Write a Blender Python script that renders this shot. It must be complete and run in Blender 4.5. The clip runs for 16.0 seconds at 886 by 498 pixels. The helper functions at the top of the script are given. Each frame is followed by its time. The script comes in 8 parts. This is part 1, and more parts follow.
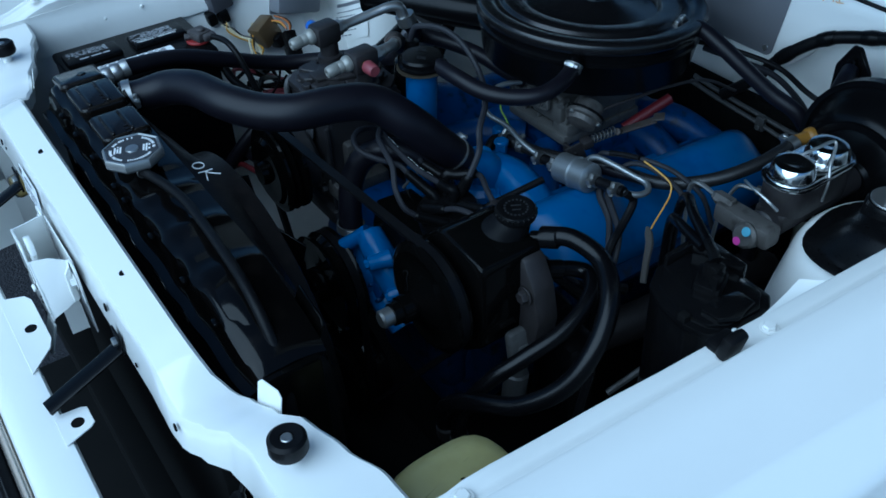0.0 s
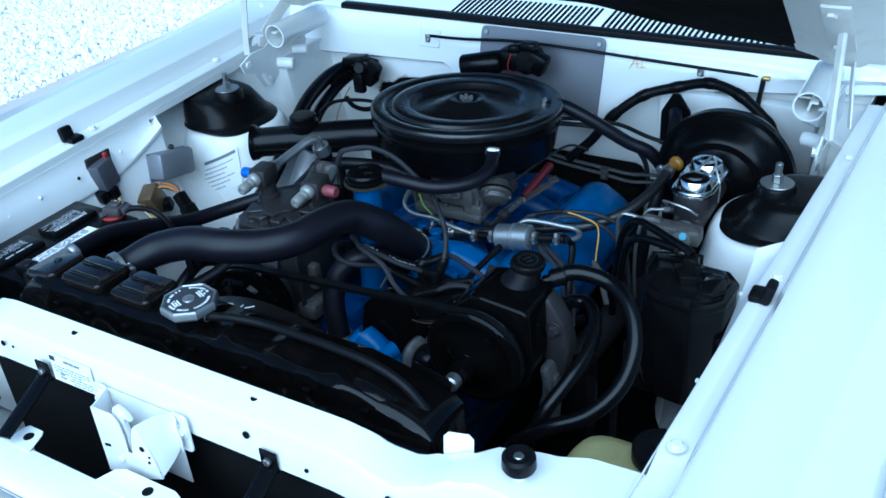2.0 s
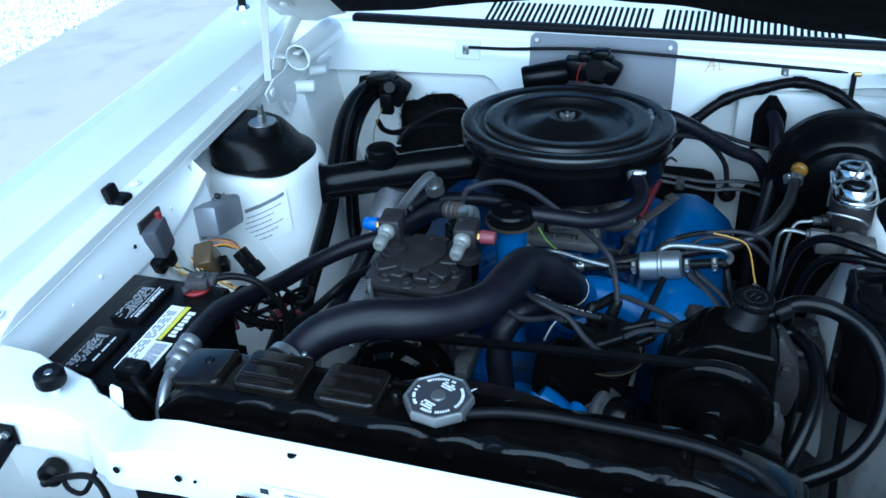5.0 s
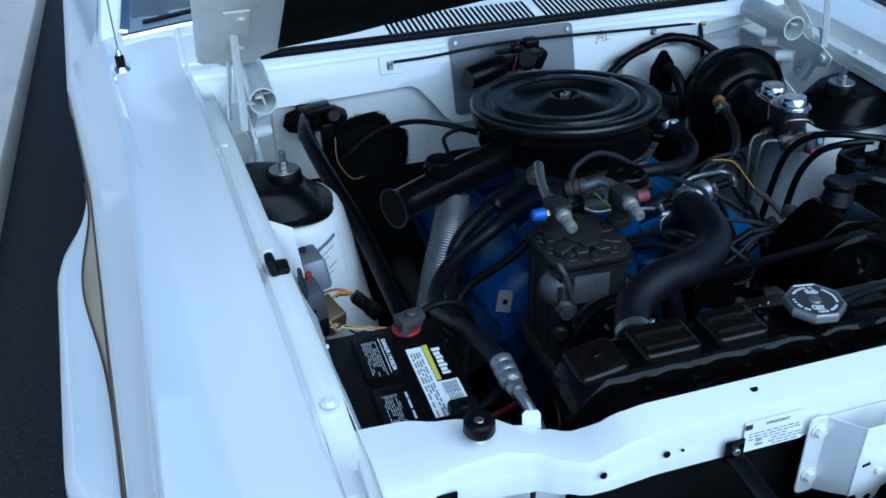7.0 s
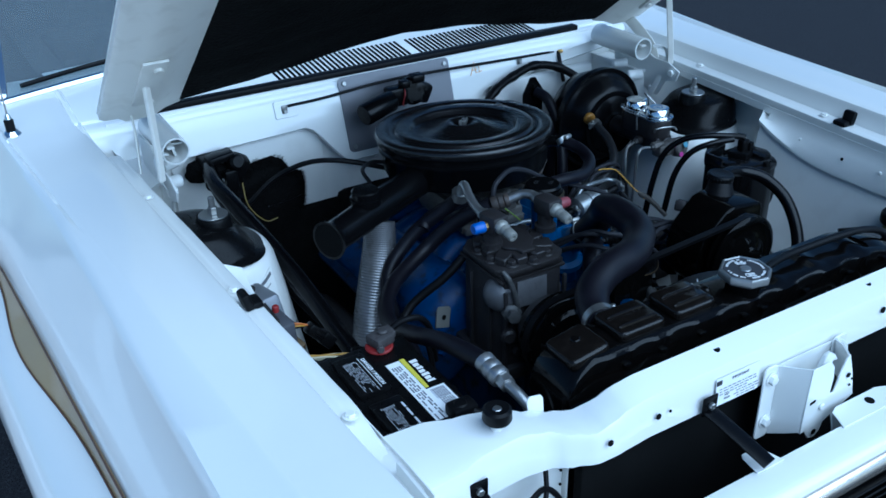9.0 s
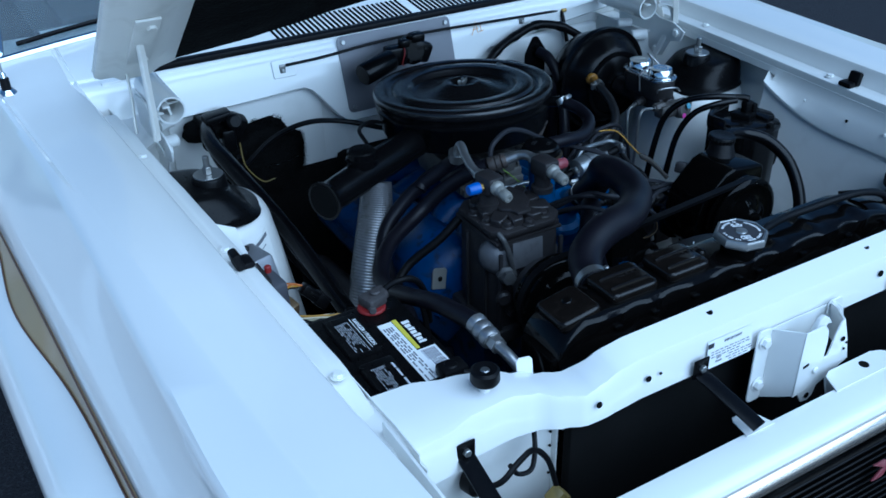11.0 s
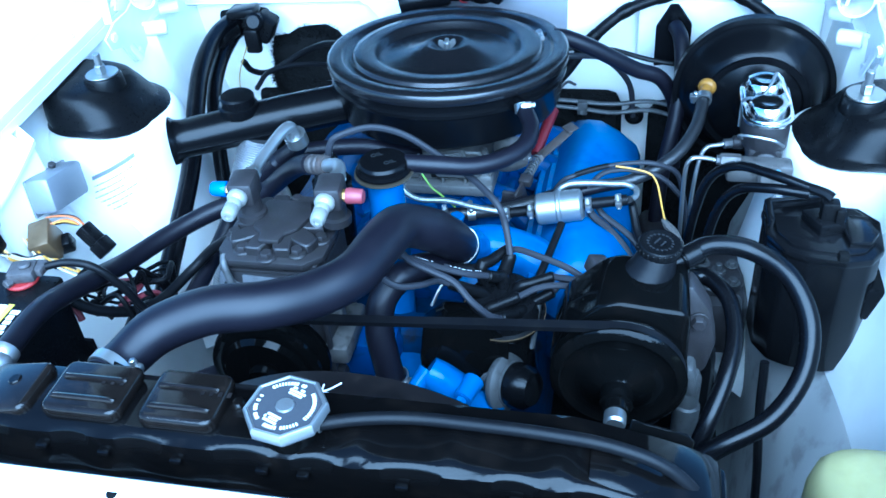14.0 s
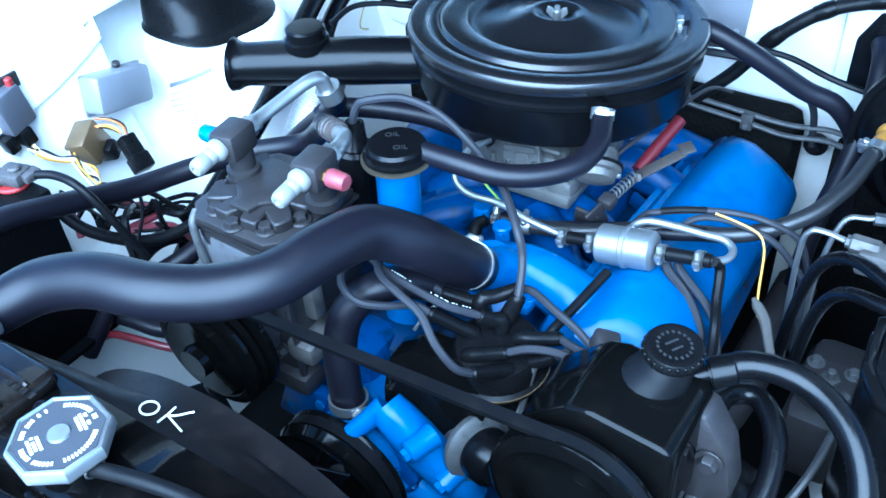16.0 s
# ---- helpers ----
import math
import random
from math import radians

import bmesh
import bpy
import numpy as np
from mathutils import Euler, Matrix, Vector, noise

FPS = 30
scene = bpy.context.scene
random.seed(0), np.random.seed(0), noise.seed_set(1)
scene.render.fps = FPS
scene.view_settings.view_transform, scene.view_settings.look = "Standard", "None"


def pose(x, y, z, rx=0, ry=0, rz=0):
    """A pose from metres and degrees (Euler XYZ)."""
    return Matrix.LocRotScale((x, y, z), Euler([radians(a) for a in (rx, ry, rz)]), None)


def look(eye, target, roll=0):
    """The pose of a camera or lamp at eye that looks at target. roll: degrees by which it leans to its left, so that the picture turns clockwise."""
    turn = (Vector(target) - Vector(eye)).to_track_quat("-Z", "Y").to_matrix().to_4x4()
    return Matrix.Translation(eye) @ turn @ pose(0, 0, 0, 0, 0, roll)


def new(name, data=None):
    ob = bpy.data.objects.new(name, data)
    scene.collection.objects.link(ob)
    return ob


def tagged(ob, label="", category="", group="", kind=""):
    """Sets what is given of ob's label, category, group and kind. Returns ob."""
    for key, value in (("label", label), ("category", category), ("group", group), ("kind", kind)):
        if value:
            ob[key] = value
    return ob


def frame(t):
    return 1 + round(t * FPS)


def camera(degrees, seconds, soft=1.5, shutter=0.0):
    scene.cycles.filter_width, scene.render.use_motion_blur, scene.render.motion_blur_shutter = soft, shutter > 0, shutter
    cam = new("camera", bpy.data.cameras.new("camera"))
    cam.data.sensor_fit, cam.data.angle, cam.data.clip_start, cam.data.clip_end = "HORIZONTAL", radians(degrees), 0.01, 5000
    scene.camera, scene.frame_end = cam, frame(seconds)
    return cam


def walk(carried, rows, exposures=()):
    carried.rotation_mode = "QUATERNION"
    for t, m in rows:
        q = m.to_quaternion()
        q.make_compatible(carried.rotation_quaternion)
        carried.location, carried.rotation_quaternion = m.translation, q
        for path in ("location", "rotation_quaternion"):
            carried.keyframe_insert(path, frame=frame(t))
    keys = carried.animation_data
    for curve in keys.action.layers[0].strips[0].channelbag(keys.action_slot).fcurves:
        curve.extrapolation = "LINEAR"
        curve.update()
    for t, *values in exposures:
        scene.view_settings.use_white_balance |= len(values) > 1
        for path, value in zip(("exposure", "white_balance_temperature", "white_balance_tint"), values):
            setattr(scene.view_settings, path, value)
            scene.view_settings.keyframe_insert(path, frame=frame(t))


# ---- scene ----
cam = camera(51.4, 16.0, soft=1.6)
PATH = [
    (0, (1.036, -0.167, 1.567), (-0.268, 0.682, 0.31), -2.7),
    (0.5, (0.923, -0.432, 1.6), (-0.231, 0.716, 0.439), -3.0),
    (1, (0.854, -0.586, 1.617), (-0.159, 0.74, 0.514), -4.4),
    (1.5, (0.843, -0.621, 1.622), (-0.125, 0.776, 0.567), -5.0),
    (2, (0.838, -0.634, 1.621), (-0.084, 0.807, 0.584), -4.7),
    (2.5, (0.822, -0.634, 1.618), (-0.089, 0.799, 0.561), -5.1),
    (3, (0.814, -0.631, 1.616), (-0.116, 0.772, 0.536), -6.1),
    (3.5, (0.801, -0.632, 1.613), (-0.14, 0.756, 0.523), -6.6),
    (4, (0.735, -0.645, 1.605), (-0.198, 0.747, 0.512), -6.1),
    (4.5, (0.479, -0.654, 1.603), (-0.335, 0.826, 0.533), -3.9),
    (4.7, (0.387, -0.656, 1.608), (-0.326, 0.875, 0.537), -3.5),
    (6.8, (-0.659, -0.751, 1.64), (-0.245, 0.89, 0.575), -1.9),
    (7, (-0.75, -0.743, 1.639), (-0.263, 0.889, 0.591), -1.6),
    (7.5, (-0.93, -0.745, 1.649), (-0.292, 0.872, 0.659), -1.8),
    (8, (-0.988, -0.747, 1.645), (-0.239, 0.838, 0.683), -1.0),
    (8.5, (-0.996, -0.739, 1.64), (-0.147, 0.807, 0.697), -0.8),
    (9, (-0.997, -0.737, 1.639), (-0.108, 0.775, 0.678), -1.3),
    (9.2, (-1.005, -0.73, 1.668), (-0.113, 0.755, 0.668), -1.7),
    (11.3, (-0.948, -0.754, 1.626), (-0.108, 0.742, 0.597), -1.2),
    (11.5, (-0.873, -0.782, 1.624), (-0.051, 0.726, 0.599), -1.1),
    (12, (-0.582, -0.84, 1.606), (-0.027, 0.779, 0.571), -2.1),
    (12.5, (-0.366, -0.797, 1.594), (-0.076, 0.839, 0.481), -4.2),
    (13, (-0.116, -0.647, 1.593), (-0.01, 0.984, 0.441), -4.9),
    (13.5, (0.066, -0.561, 1.558), (-0.01, 1.035, 0.354), -6.7),
    (14, (0.285, -0.473, 1.553), (-0.115, 1.066, 0.34), -5.3),
    (14.5, (0.393, -0.38, 1.537), (-0.287, 1.059, 0.326), -6.3),
    (15, (0.43, -0.253, 1.521), (-0.34, 1.103, 0.269), -5.2),
    (15.5, (0.454, -0.182, 1.494), (-0.385, 1.097, 0.206), -4.8),
    (16, (0.48, -0.13, 1.464), (-0.422, 1.102, 0.172), -4.6),
]
SKY, SUN = 0.12, 5.4
EXPOSURES = [(0.0, -0.72, 4400, -6), (0.5, -0.24, 4400, -4), (1.5, -0.10, 4320, -5), (4.0, -0.06, 4320, -5), (4.7, 0.08, 4350, -5), (7.0, -0.72, 4380, -2), (9.0, -0.60, 4370, -2), (11.5, -0.72, 4310, -1), (12.5, -0.64, 4280, -1), (13.5, 1.04, 3860, -4), (14.0, 1.70, 3800, -5), (16.0, 2.13, 4100, -3)]
walk(cam, [(t, look(eye, target, roll)) for t, eye, target, roll in PATH], EXPOSURES)

# ---- light ----
world = bpy.data.worlds.new("sky")
scene.world = world
world.use_nodes = True
_wt = world.node_tree
_sky = _wt.nodes.new("ShaderNodeTexSky")
_sky.sky_type, _sky.sun_disc = "NISHITA", False
_sky.sun_elevation, _sky.sun_rotation = radians(44), radians(166)
_wt.links.new(_sky.outputs[0], _wt.nodes["Background"].inputs[0])
_wt.nodes["Background"].inputs[1].default_value = SKY
sun = new("sun", bpy.data.lights.new("sun", "SUN"))
sun.data.energy, sun.data.angle, sun.data.color = SUN, radians(75), (1.0, 0.97, 0.92)
sun.matrix_world = look((0.75, -2.95, 2.95), (0, 0, 0))

# ---- building helpers ----
ID = Matrix.Identity(4)


def thing(name, label, category, at=(0, 0, 0), group="", kind=""):
    ob = new(name)
    ob.location, ob.empty_display_size = at, 0.03
    return tagged(ob, label, category, group, kind)


def part(name, bm, mat, parent=None, label="", sharp=38):
    me = bpy.data.meshes.new(name)
    bmesh.ops.recalc_face_normals(bm, faces=bm.faces)
    bm.to_mesh(me)
    bm.free()
    me.materials.append(mat)
    me.polygons.foreach_set("use_smooth", [True] * len(me.polygons))
    me.set_sharp_from_angle(angle=radians(sharp))
    ob = new(name, me)
    if parent is not None:
        ob.parent = parent
        if parent.type == "EMPTY":
            ob.matrix_parent_inverse = Matrix.Translation(-parent.location)
    if label:
        ob["label"] = label
    return ob


def solo(name, bm, mat, label, category, group="", kind="", sharp=38):
    return tagged(part(name, bm, mat, None, "", sharp), label, category, group, kind)


def along(p, d, up="Y"):
    """The matrix that lays the local z axis along d, at p."""
    return Matrix.Translation(p) @ Vector(d).to_track_quat("Z", up).to_matrix().to_4x4()


def box(c, s, b=0.003, m=ID, seg=2):
    bm = bmesh.new()
    bmesh.ops.create_cube(bm, size=1.0)
    bmesh.ops.scale(bm, vec=s, verts=bm.verts)
    if b:
        bmesh.ops.bevel(bm, geom=bm.edges[:], offset=min(b, 0.45 * min(s)), segments=seg, affect="EDGES", profile=0.5)
    bmesh.ops.transform(bm, matrix=Matrix.Translation(c) @ m, verts=bm.verts)
    return bm


def lathe(profile, m=ID, n=32):
    """Turns rows of (radius, height) about z."""
    bm = bmesh.new()
    rings = []
    for r, h in profile:
        if r < 1e-6:
            rings.append([bm.verts.new((0, 0, h))])
        else:
            rings.append([bm.verts.new((r * math.cos(2 * math.pi * k / n), r * math.sin(2 * math.pi * k / n), h)) for k in range(n)])
    for a, b in zip(rings, rings[1:]):
        for k in range(n):
            q = [a[k % len(a)], a[(k + 1) % len(a)], b[(k + 1) % len(b)], b[k % len(b)]]
            q = list(dict.fromkeys(q))
            if len(q) > 2:
                bm.faces.new(q)
    for ring in (rings[0], rings[-1]):
        if len(ring) > 2 and profile[0] != profile[-1]:
            bm.faces.new(ring)
    bmesh.ops.transform(bm, matrix=m, verts=bm.verts)
    return bm


def disc(p, d, r, h, b=0.002, n=24):
    b = min(b, h * 0.45, r * 0.45)
    return lathe([(0, 0), (r - b, 0), (r, b), (r, h - b), (r - b, h), (0, h)], along(p, d), n)


def ring(p, d, r1, r0, h, n=32):
    return lathe([(r0, 0), (r1, 0), (r1, h), (r0, h), (r0, 0)], along(p, d), n)


def curve_points(pts, step=6):
    pts = [Vector(p) for p in pts]
    ext = [2 * pts[0] - pts[1]] + pts + [2 * pts[-1] - pts[-2]]
    out = []
    for i in range(1, len(ext) - 2):
        p0, p1, p2, p3 = ext[i - 1:i + 3]
        for k in range(step):
            t = k / step
            out.append(0.5 * (2 * p1 + (p2 - p0) * t + (2 * p0 - 5 * p1 + 4 * p2 - p3) * t * t + (3 * p1 - p0 - 3 * p2 + p3) * t ** 3))
    return out + [pts[-1]]


def tube(pts, r, n=10, step=6, ribs=0.0):
    """A hose through pts; r: one radius, or one for each point."""
    c = curve_points(pts, step)
    rs = [r] * len(pts) if isinstance(r, (int, float)) else list(r)
    bm = bmesh.new()
    t0 = (c[1] - c[0]).normalized()
    side = t0.orthogonal().normalized()
    rings = []
    for i, p in enumerate(c):
        t = (c[min(i + 1, len(c) - 1)] - c[max(i - 1, 0)]).normalized()
        side = (side - t * side.dot(t)).normalized()
        up = t.cross(side)
        u = i / step
        k = min(int(u), len(rs) - 2)
        rad = rs[k] + (rs[k + 1] - rs[k]) * (u - k)
        if ribs and i % 2:
            rad -= ribs
        rings.append([bm.verts.new(p + rad * (math.cos(a) * side + math.sin(a) * up)) for a in (2 * math.pi * j / n for j in range(n))])
    for a, b in zip(rings, rings[1:]):
        for j in range(n):
            bm.faces.new((a[j], a[(j + 1) % n], b[(j + 1) % n], b[j]))
    bm.faces.new(rings[0])
    bm.faces.new(rings[-1])
    return bm


def flat_bar(pts, wide, w, t):
    """A flat strip along pts; wide: the way its width lies."""
    c = curve_points(pts, 6)
    rows = []
    for i, p in enumerate(c):
        d = (c[min(i + 1, len(c) - 1)] - c[max(i - 1, 0)]).normalized()
        u = Vector(wide)
        u = (u - d * u.dot(d)).normalized() * w / 2
        v = d.cross(u).normalized() * t / 2
        rows.append([p + u * a + v * b for a, b in ((-1, -0.6), (-0.85, -1), (0.85, -1), (1, -0.6), (1, 0.6), (0.85, 1), (-0.85, 1), (-1, 0.6))])
    bm = loft(rows, wrap=True)
    bm.verts.ensure_lookup_table()
    bm.faces.new(bm.verts[:8])
    bm.faces.new(bm.verts[-8:])
    return bm


def prism(outline, depth, m=ID, b=0.002, seg=2):
    """An outline in x and y, raised along z."""
    bm = bmesh.new()
    f = bm.faces.new([bm.verts.new((x, y, 0)) for x, y in outline])
    new_geom = bmesh.ops.extrude_face_region(bm, geom=[f])["geom"]
    bmesh.ops.translate(bm, vec=(0, 0, depth), verts=[v for v in new_geom if isinstance(v, bmesh.types.BMVert)])
    if b:
        bmesh.ops.bevel(bm, geom=bm.edges[:], offset=b, segments=seg, affect="EDGES", profile=0.5)
    bmesh.ops.transform(bm, matrix=m, verts=bm.verts)
    return bm


def loft(rows, thick=0.0, wrap=False):
    """A sheet over rows of points; thick gives it depth on both sides."""
    bm = bmesh.new()
    vs = [[bm.verts.new(p) for p in row] for row in rows]
    for a, b in zip(vs, vs[1:]):
        w = len(a)
        for j in range(w if wrap else w - 1):
            bm.faces.new((a[j], a[(j + 1) % w], b[(j + 1) % w], b[j]))
    if thick:
        bmesh.ops.recalc_face_normals(bm, faces=bm.faces)
        bmesh.ops.solidify(bm, geom=bm.faces[:], thickness=thick)
    return bm


def join(*bms):
    out = bms[0]
    for b in bms[1:]:
        me = bpy.data.meshes.new("tmp")
        b.to_mesh(me)
        b.free()
        out.from_mesh(me)
        bpy.data.meshes.remove(me)
    return out


def rounded(w, h, r, n=5):
    out = []
    for cx, cy, a0 in ((w / 2 - r, h / 2 - r, 0), (-w / 2 + r, h / 2 - r, 90), (-w / 2 + r, -h / 2 + r, 180), (w / 2 - r, -h / 2 + r, 270)):
        for k in range(n + 1):
            a = radians(a0 + 90 * k / n)
            out.append((cx + r * math.cos(a), cy + r * math.sin(a)))
    return out


def lettering(text, size, m, mat, parent, name="lettering", depth=0.0003):
    cu = bpy.data.curves.new(name, "FONT")
    cu.body, cu.size, cu.align_x, cu.align_y, cu.extrude = text, size, "CENTER", "CENTER", depth
    ob = new(name, cu)
    me = bpy.data.meshes.new_from_object(ob)
    bpy.data.objects.remove(ob)
    me.transform(m)
    me.materials.clear()
    me.materials.append(mat)
    ob = new(name, me)
    ob.parent = parent
    if parent.type == "EMPTY":
        ob.matrix_parent_inverse = Matrix.Translation(-parent.location)
    return ob


def bars(cells, m, depth=0.0004):
    """Flat bars (x, y, w, h) that stand for small print."""
    bm = bmesh.new()
    for x, y, w, h in cells:
        v = [bm.verts.new((x + sx * w / 2, y + sy * h / 2, sz * depth)) for sz in (0, 1) for sx, sy in ((-1, -1), (1, -1), (1, 1), (-1, 1))]
        for f in ((0, 3, 2, 1), (4, 5, 6, 7), (0, 1, 5, 4), (1, 2, 6, 5), (2, 3, 7, 6), (3, 0, 4, 7)):
            bm.faces.new([v[i] for i in f])
    bmesh.ops.transform(bm, matrix=m, verts=bm.verts)
    return bm


def print_rows(w, h, rows, seed, fill=0.6):
    rnd = random.Random(seed)
    cells = []
    for k in range(rows):
        y = h / 2 - (k + 0.5) * h / rows
        x = -w / 2
        end = w / 2 - (rnd.random() * 0.3 * w if k % 3 == 2 else 0)
        while x < end:
            d = rnd.uniform(0.05, 0.16) * w
            cells.append((x + d / 2, y, d * 0.85, h / rows * fill))
            x += d + 0.02 * w
    return cells


# ---- materials ----
def surface(name, col, rough, metal=0.0, var=0.10, scale=18.0, fine=220.0, bump=0.05, rvar=0.10, coat=0.0, spec=0.5, second=None, amount=0.35, dist=0.001):
    """A painted, cast or moulded surface: large blotches, fine grain, relief; second: a colour worn or dusted in."""
    m = bpy.data.materials.new(name)
    m.use_nodes = True
    nt = m.node_tree
    p = nt.nodes["Principled BSDF"]
    n, l = nt.nodes.new, nt.links.new
    co = n("ShaderNodeTexCoord")
    big, small = n("ShaderNodeTexNoise"), n("ShaderNodeTexNoise")
    for node, s, d in ((big, scale, 5), (small, fine, 4)):
        node.inputs["Scale"].default_value, node.inputs["Detail"].default_value = s, d
        l(co.outputs["Object"], node.inputs["Vector"])
    hi = [min(1, c * (1 + var)) for c in col]
    lo = [c * (1 - var) for c in col]
    mix = n("ShaderNodeMix")
    mix.data_type = "RGBA"
    mix.inputs[6].default_value, mix.inputs[7].default_value = (*lo, 1), (*hi, 1)
    l(big.outputs["Fac"], mix.inputs[0])
    colour = mix.outputs[2]
    if second:
        ramp = n("ShaderNodeMapRange")
        ramp.inputs["From Min"].default_value, ramp.inputs["From Max"].default_value = 0.52, 0.68
        ramp.inputs["To Max"].default_value = amount
        blot = n("ShaderNodeTexNoise")
        blot.inputs["Scale"].default_value, blot.inputs["Detail"].default_value = scale * 2.3, 8
        l(co.outputs["Object"], blot.inputs["Vector"])
        l(blot.outputs["Fac"], ramp.inputs["Value"])
        mix2 = n("ShaderNodeMix")
        mix2.data_type = "RGBA"
        l(ramp.outputs[0], mix2.inputs[0])
        l(colour, mix2.inputs[6])
        mix2.inputs[7].default_value = (*second, 1)
        colour = mix2.outputs[2]
    l(colour, p.inputs["Base Color"])
    rr = n("ShaderNodeMapRange")
    rr.inputs["To Min"].default_value, rr.inputs["To Max"].default_value = max(0.02, rough - rvar), min(1, rough + rvar)
    l(small.outputs["Fac"], rr.inputs["Value"])
    l(rr.outputs[0], p.inputs["Roughness"])
    p.inputs["Metallic"].default_value = metal
    p.inputs["Specular IOR Level"].default_value = spec
    p.inputs["Coat Weight"].default_value = coat
    p.inputs["Coat Roughness"].default_value = 0.06
    if bump:
        b = n("ShaderNodeBump")
        b.inputs["Strength"].default_value, b.inputs["Distance"].default_value = bump, dist
        l(small.outputs["Fac"], b.inputs["Height"])
        l(b.outputs[0], p.inputs["Normal"])
    return m


WHITE = surface("white_body_paint", (0.80, 0.80, 0.77), 0.32, var=0.02, scale=6, fine=420, bump=0.012, rvar=0.06, coat=0.9)
CREAM = surface("hood_underside_paint", (0.72, 0.70, 0.64), 0.42, var=0.04, scale=9, fine=300, bump=0.04, second=(0.45, 0.42, 0.36), amount=0.25)
BAYWHITE = surface("engine_bay_paint", (0.79, 0.79, 0.76), 0.36, var=0.03, scale=8, fine=260, bump=0.05, second=(0.52, 0.50, 0.45), amount=0.14)
# bay white greyed in its colour for shade on the right lower apron
SHADEWHITE = surface("shaded_bay_paint", (0.34, 0.34, 0.33), 0.55, var=0.15, scale=10, fine=160, bump=0.15, second=(0.12, 0.11, 0.10), amount=0.5)
GLOSSBLACK = surface("gloss_black_enamel", (0.002, 0.002, 0.002), 0.07, var=0.3, scale=14, fine=140, bump=0.05, rvar=0.05, dist=0.0015, second=(0.005, 0.004, 0.0035), amount=0.3, spec=0.10)
SATIN = surface("satin_black_enamel", (0.0027, 0.0027, 0.00315), 0.25, var=0.15, scale=12, fine=380, bump=0.03, rvar=0.05, spec=0.16)
LID = surface("satin_black_lid", (0.0065, 0.0062, 0.0070), 0.26, var=0.15, scale=12, fine=380, bump=0.0, rvar=0.03, spec=0.5)
STAMPED = surface("dusty_black_enamel", (0.006, 0.005, 0.005), 0.40, var=0.25, scale=20, fine=200, bump=0.10, second=(0.018, 0.014, 0.012), amount=0.4, spec=0.15)
RUBBER = surface("black_rubber", (0.004, 0.004, 0.0048), 0.42, var=0.25, scale=22, fine=300, bump=0.10, rvar=0.10, second=(0.0104, 0.0096, 0.0088), amount=0.3, spec=0.12)
HOSE = surface("smooth_hose_rubber", (0.00468, 0.00423, 0.0072), 0.42, var=0.25, scale=14, fine=500, bump=0.05, rvar=0.08, second=(0.009, 0.0081, 0.0117), amount=0.3, spec=0.24)
BLACKHOSE = surface("glossy_black_hose_rubber", (0.0022, 0.0022, 0.0028), 0.25, var=0.25, scale=14, fine=500, bump=0.05, rvar=0.08, second=(0.0045, 0.0043, 0.005), amount=0.3, spec=0.20)
PLASTIC = surface("black_plastic", (0.0036, 0.0036, 0.00405), 0.30, var=0.2, scale=15, fine=260, bump=0.05, second=(0.009, 0.0081, 0.0072), amount=0.2, spec=0.13)
CANBLACK = surface("smooth_black_moulding", (0.004, 0.004, 0.0045), 0.15, var=0.2, scale=15, fine=260, bump=0.02, second=(0.010, 0.009, 0.008), amount=0.2, spec=0.3)
TANKBLACK = surface("dusty_gloss_black_tank", (0.0022, 0.002, 0.002), 0.11, var=0.3, scale=11, fine=170, bump=0.05, rvar=0.05, dist=0.0010, second=(0.007, 0.0055, 0.0045), amount=0.4, spec=0.18)
DUSTYTANK = surface("dusty_black_tank_pad", (0.0062, 0.0050, 0.0043), 0.13, var=0.3, scale=30, fine=200, bump=0.06, rvar=0.08, second=(0.013, 0.0102, 0.0085), amount=0.5, spec=0.26)
WIRE = surface("grey_cable_jacket", (0.0196, 0.0196, 0.0238), 0.55, var=0.15, scale=40, fine=500, bump=0.05, spec=0.22)
# engine blue darkened in its colour for the shade low in the bay
SHADEBLUE = surface("shade_dark_blue_iron", (0.006, 0.022, 0.07), 0.6, var=0.3, scale=20, fine=160, bump=0.25, second=(0.008, 0.008, 0.008), amount=0.9, spec=0.2)
BLUE = surface("blue_engine_enamel", (0.0150, 0.0840, 0.245), 0.32, var=0.14, scale=16, fine=120, bump=0.16, rvar=0.10, dist=0.0012, second=(0.008, 0.044, 0.176), amount=0.45, spec=0.28)
# grimy engine blue whose colour also holds shade from the parts above
WORNSHADEBLUE = surface("shaded_grimy_blue_enamel", (0.0064, 0.0368, 0.136), 0.38, var=0.25, scale=22, fine=140, bump=0.25, rvar=0.12, second=(0.0064, 0.0096, 0.02), amount=0.8, spec=0.2)
CAST = surface("cast_aluminium", (0.12, 0.1125, 0.105), 0.55, 0.55, var=0.25, scale=30, fine=420, bump=0.35, second=(0.0375, 0.03375, 0.03), amount=0.6)
DULLCAST = surface("grimy_cast_alloy", (0.0204, 0.01785, 0.0187), 0.50, 0.15, var=0.45, scale=40, fine=420, bump=0.4, second=(0.017, 0.0153, 0.01275), amount=0.7)
CRANKCASE = surface("grey_cast_alloy", (0.0195, 0.018, 0.0195), 0.5, 0.15, var=0.3, scale=30, fine=380, bump=0.35, second=(0.0195, 0.0165, 0.015), amount=0.65)
PLATE = surface("bare_grey_alloy_plate", (0.1275, 0.1275, 0.135), 0.5, 0.45, var=0.2, scale=40, fine=300, bump=0.12, second=(0.0675, 0.06375, 0.06), amount=0.4)
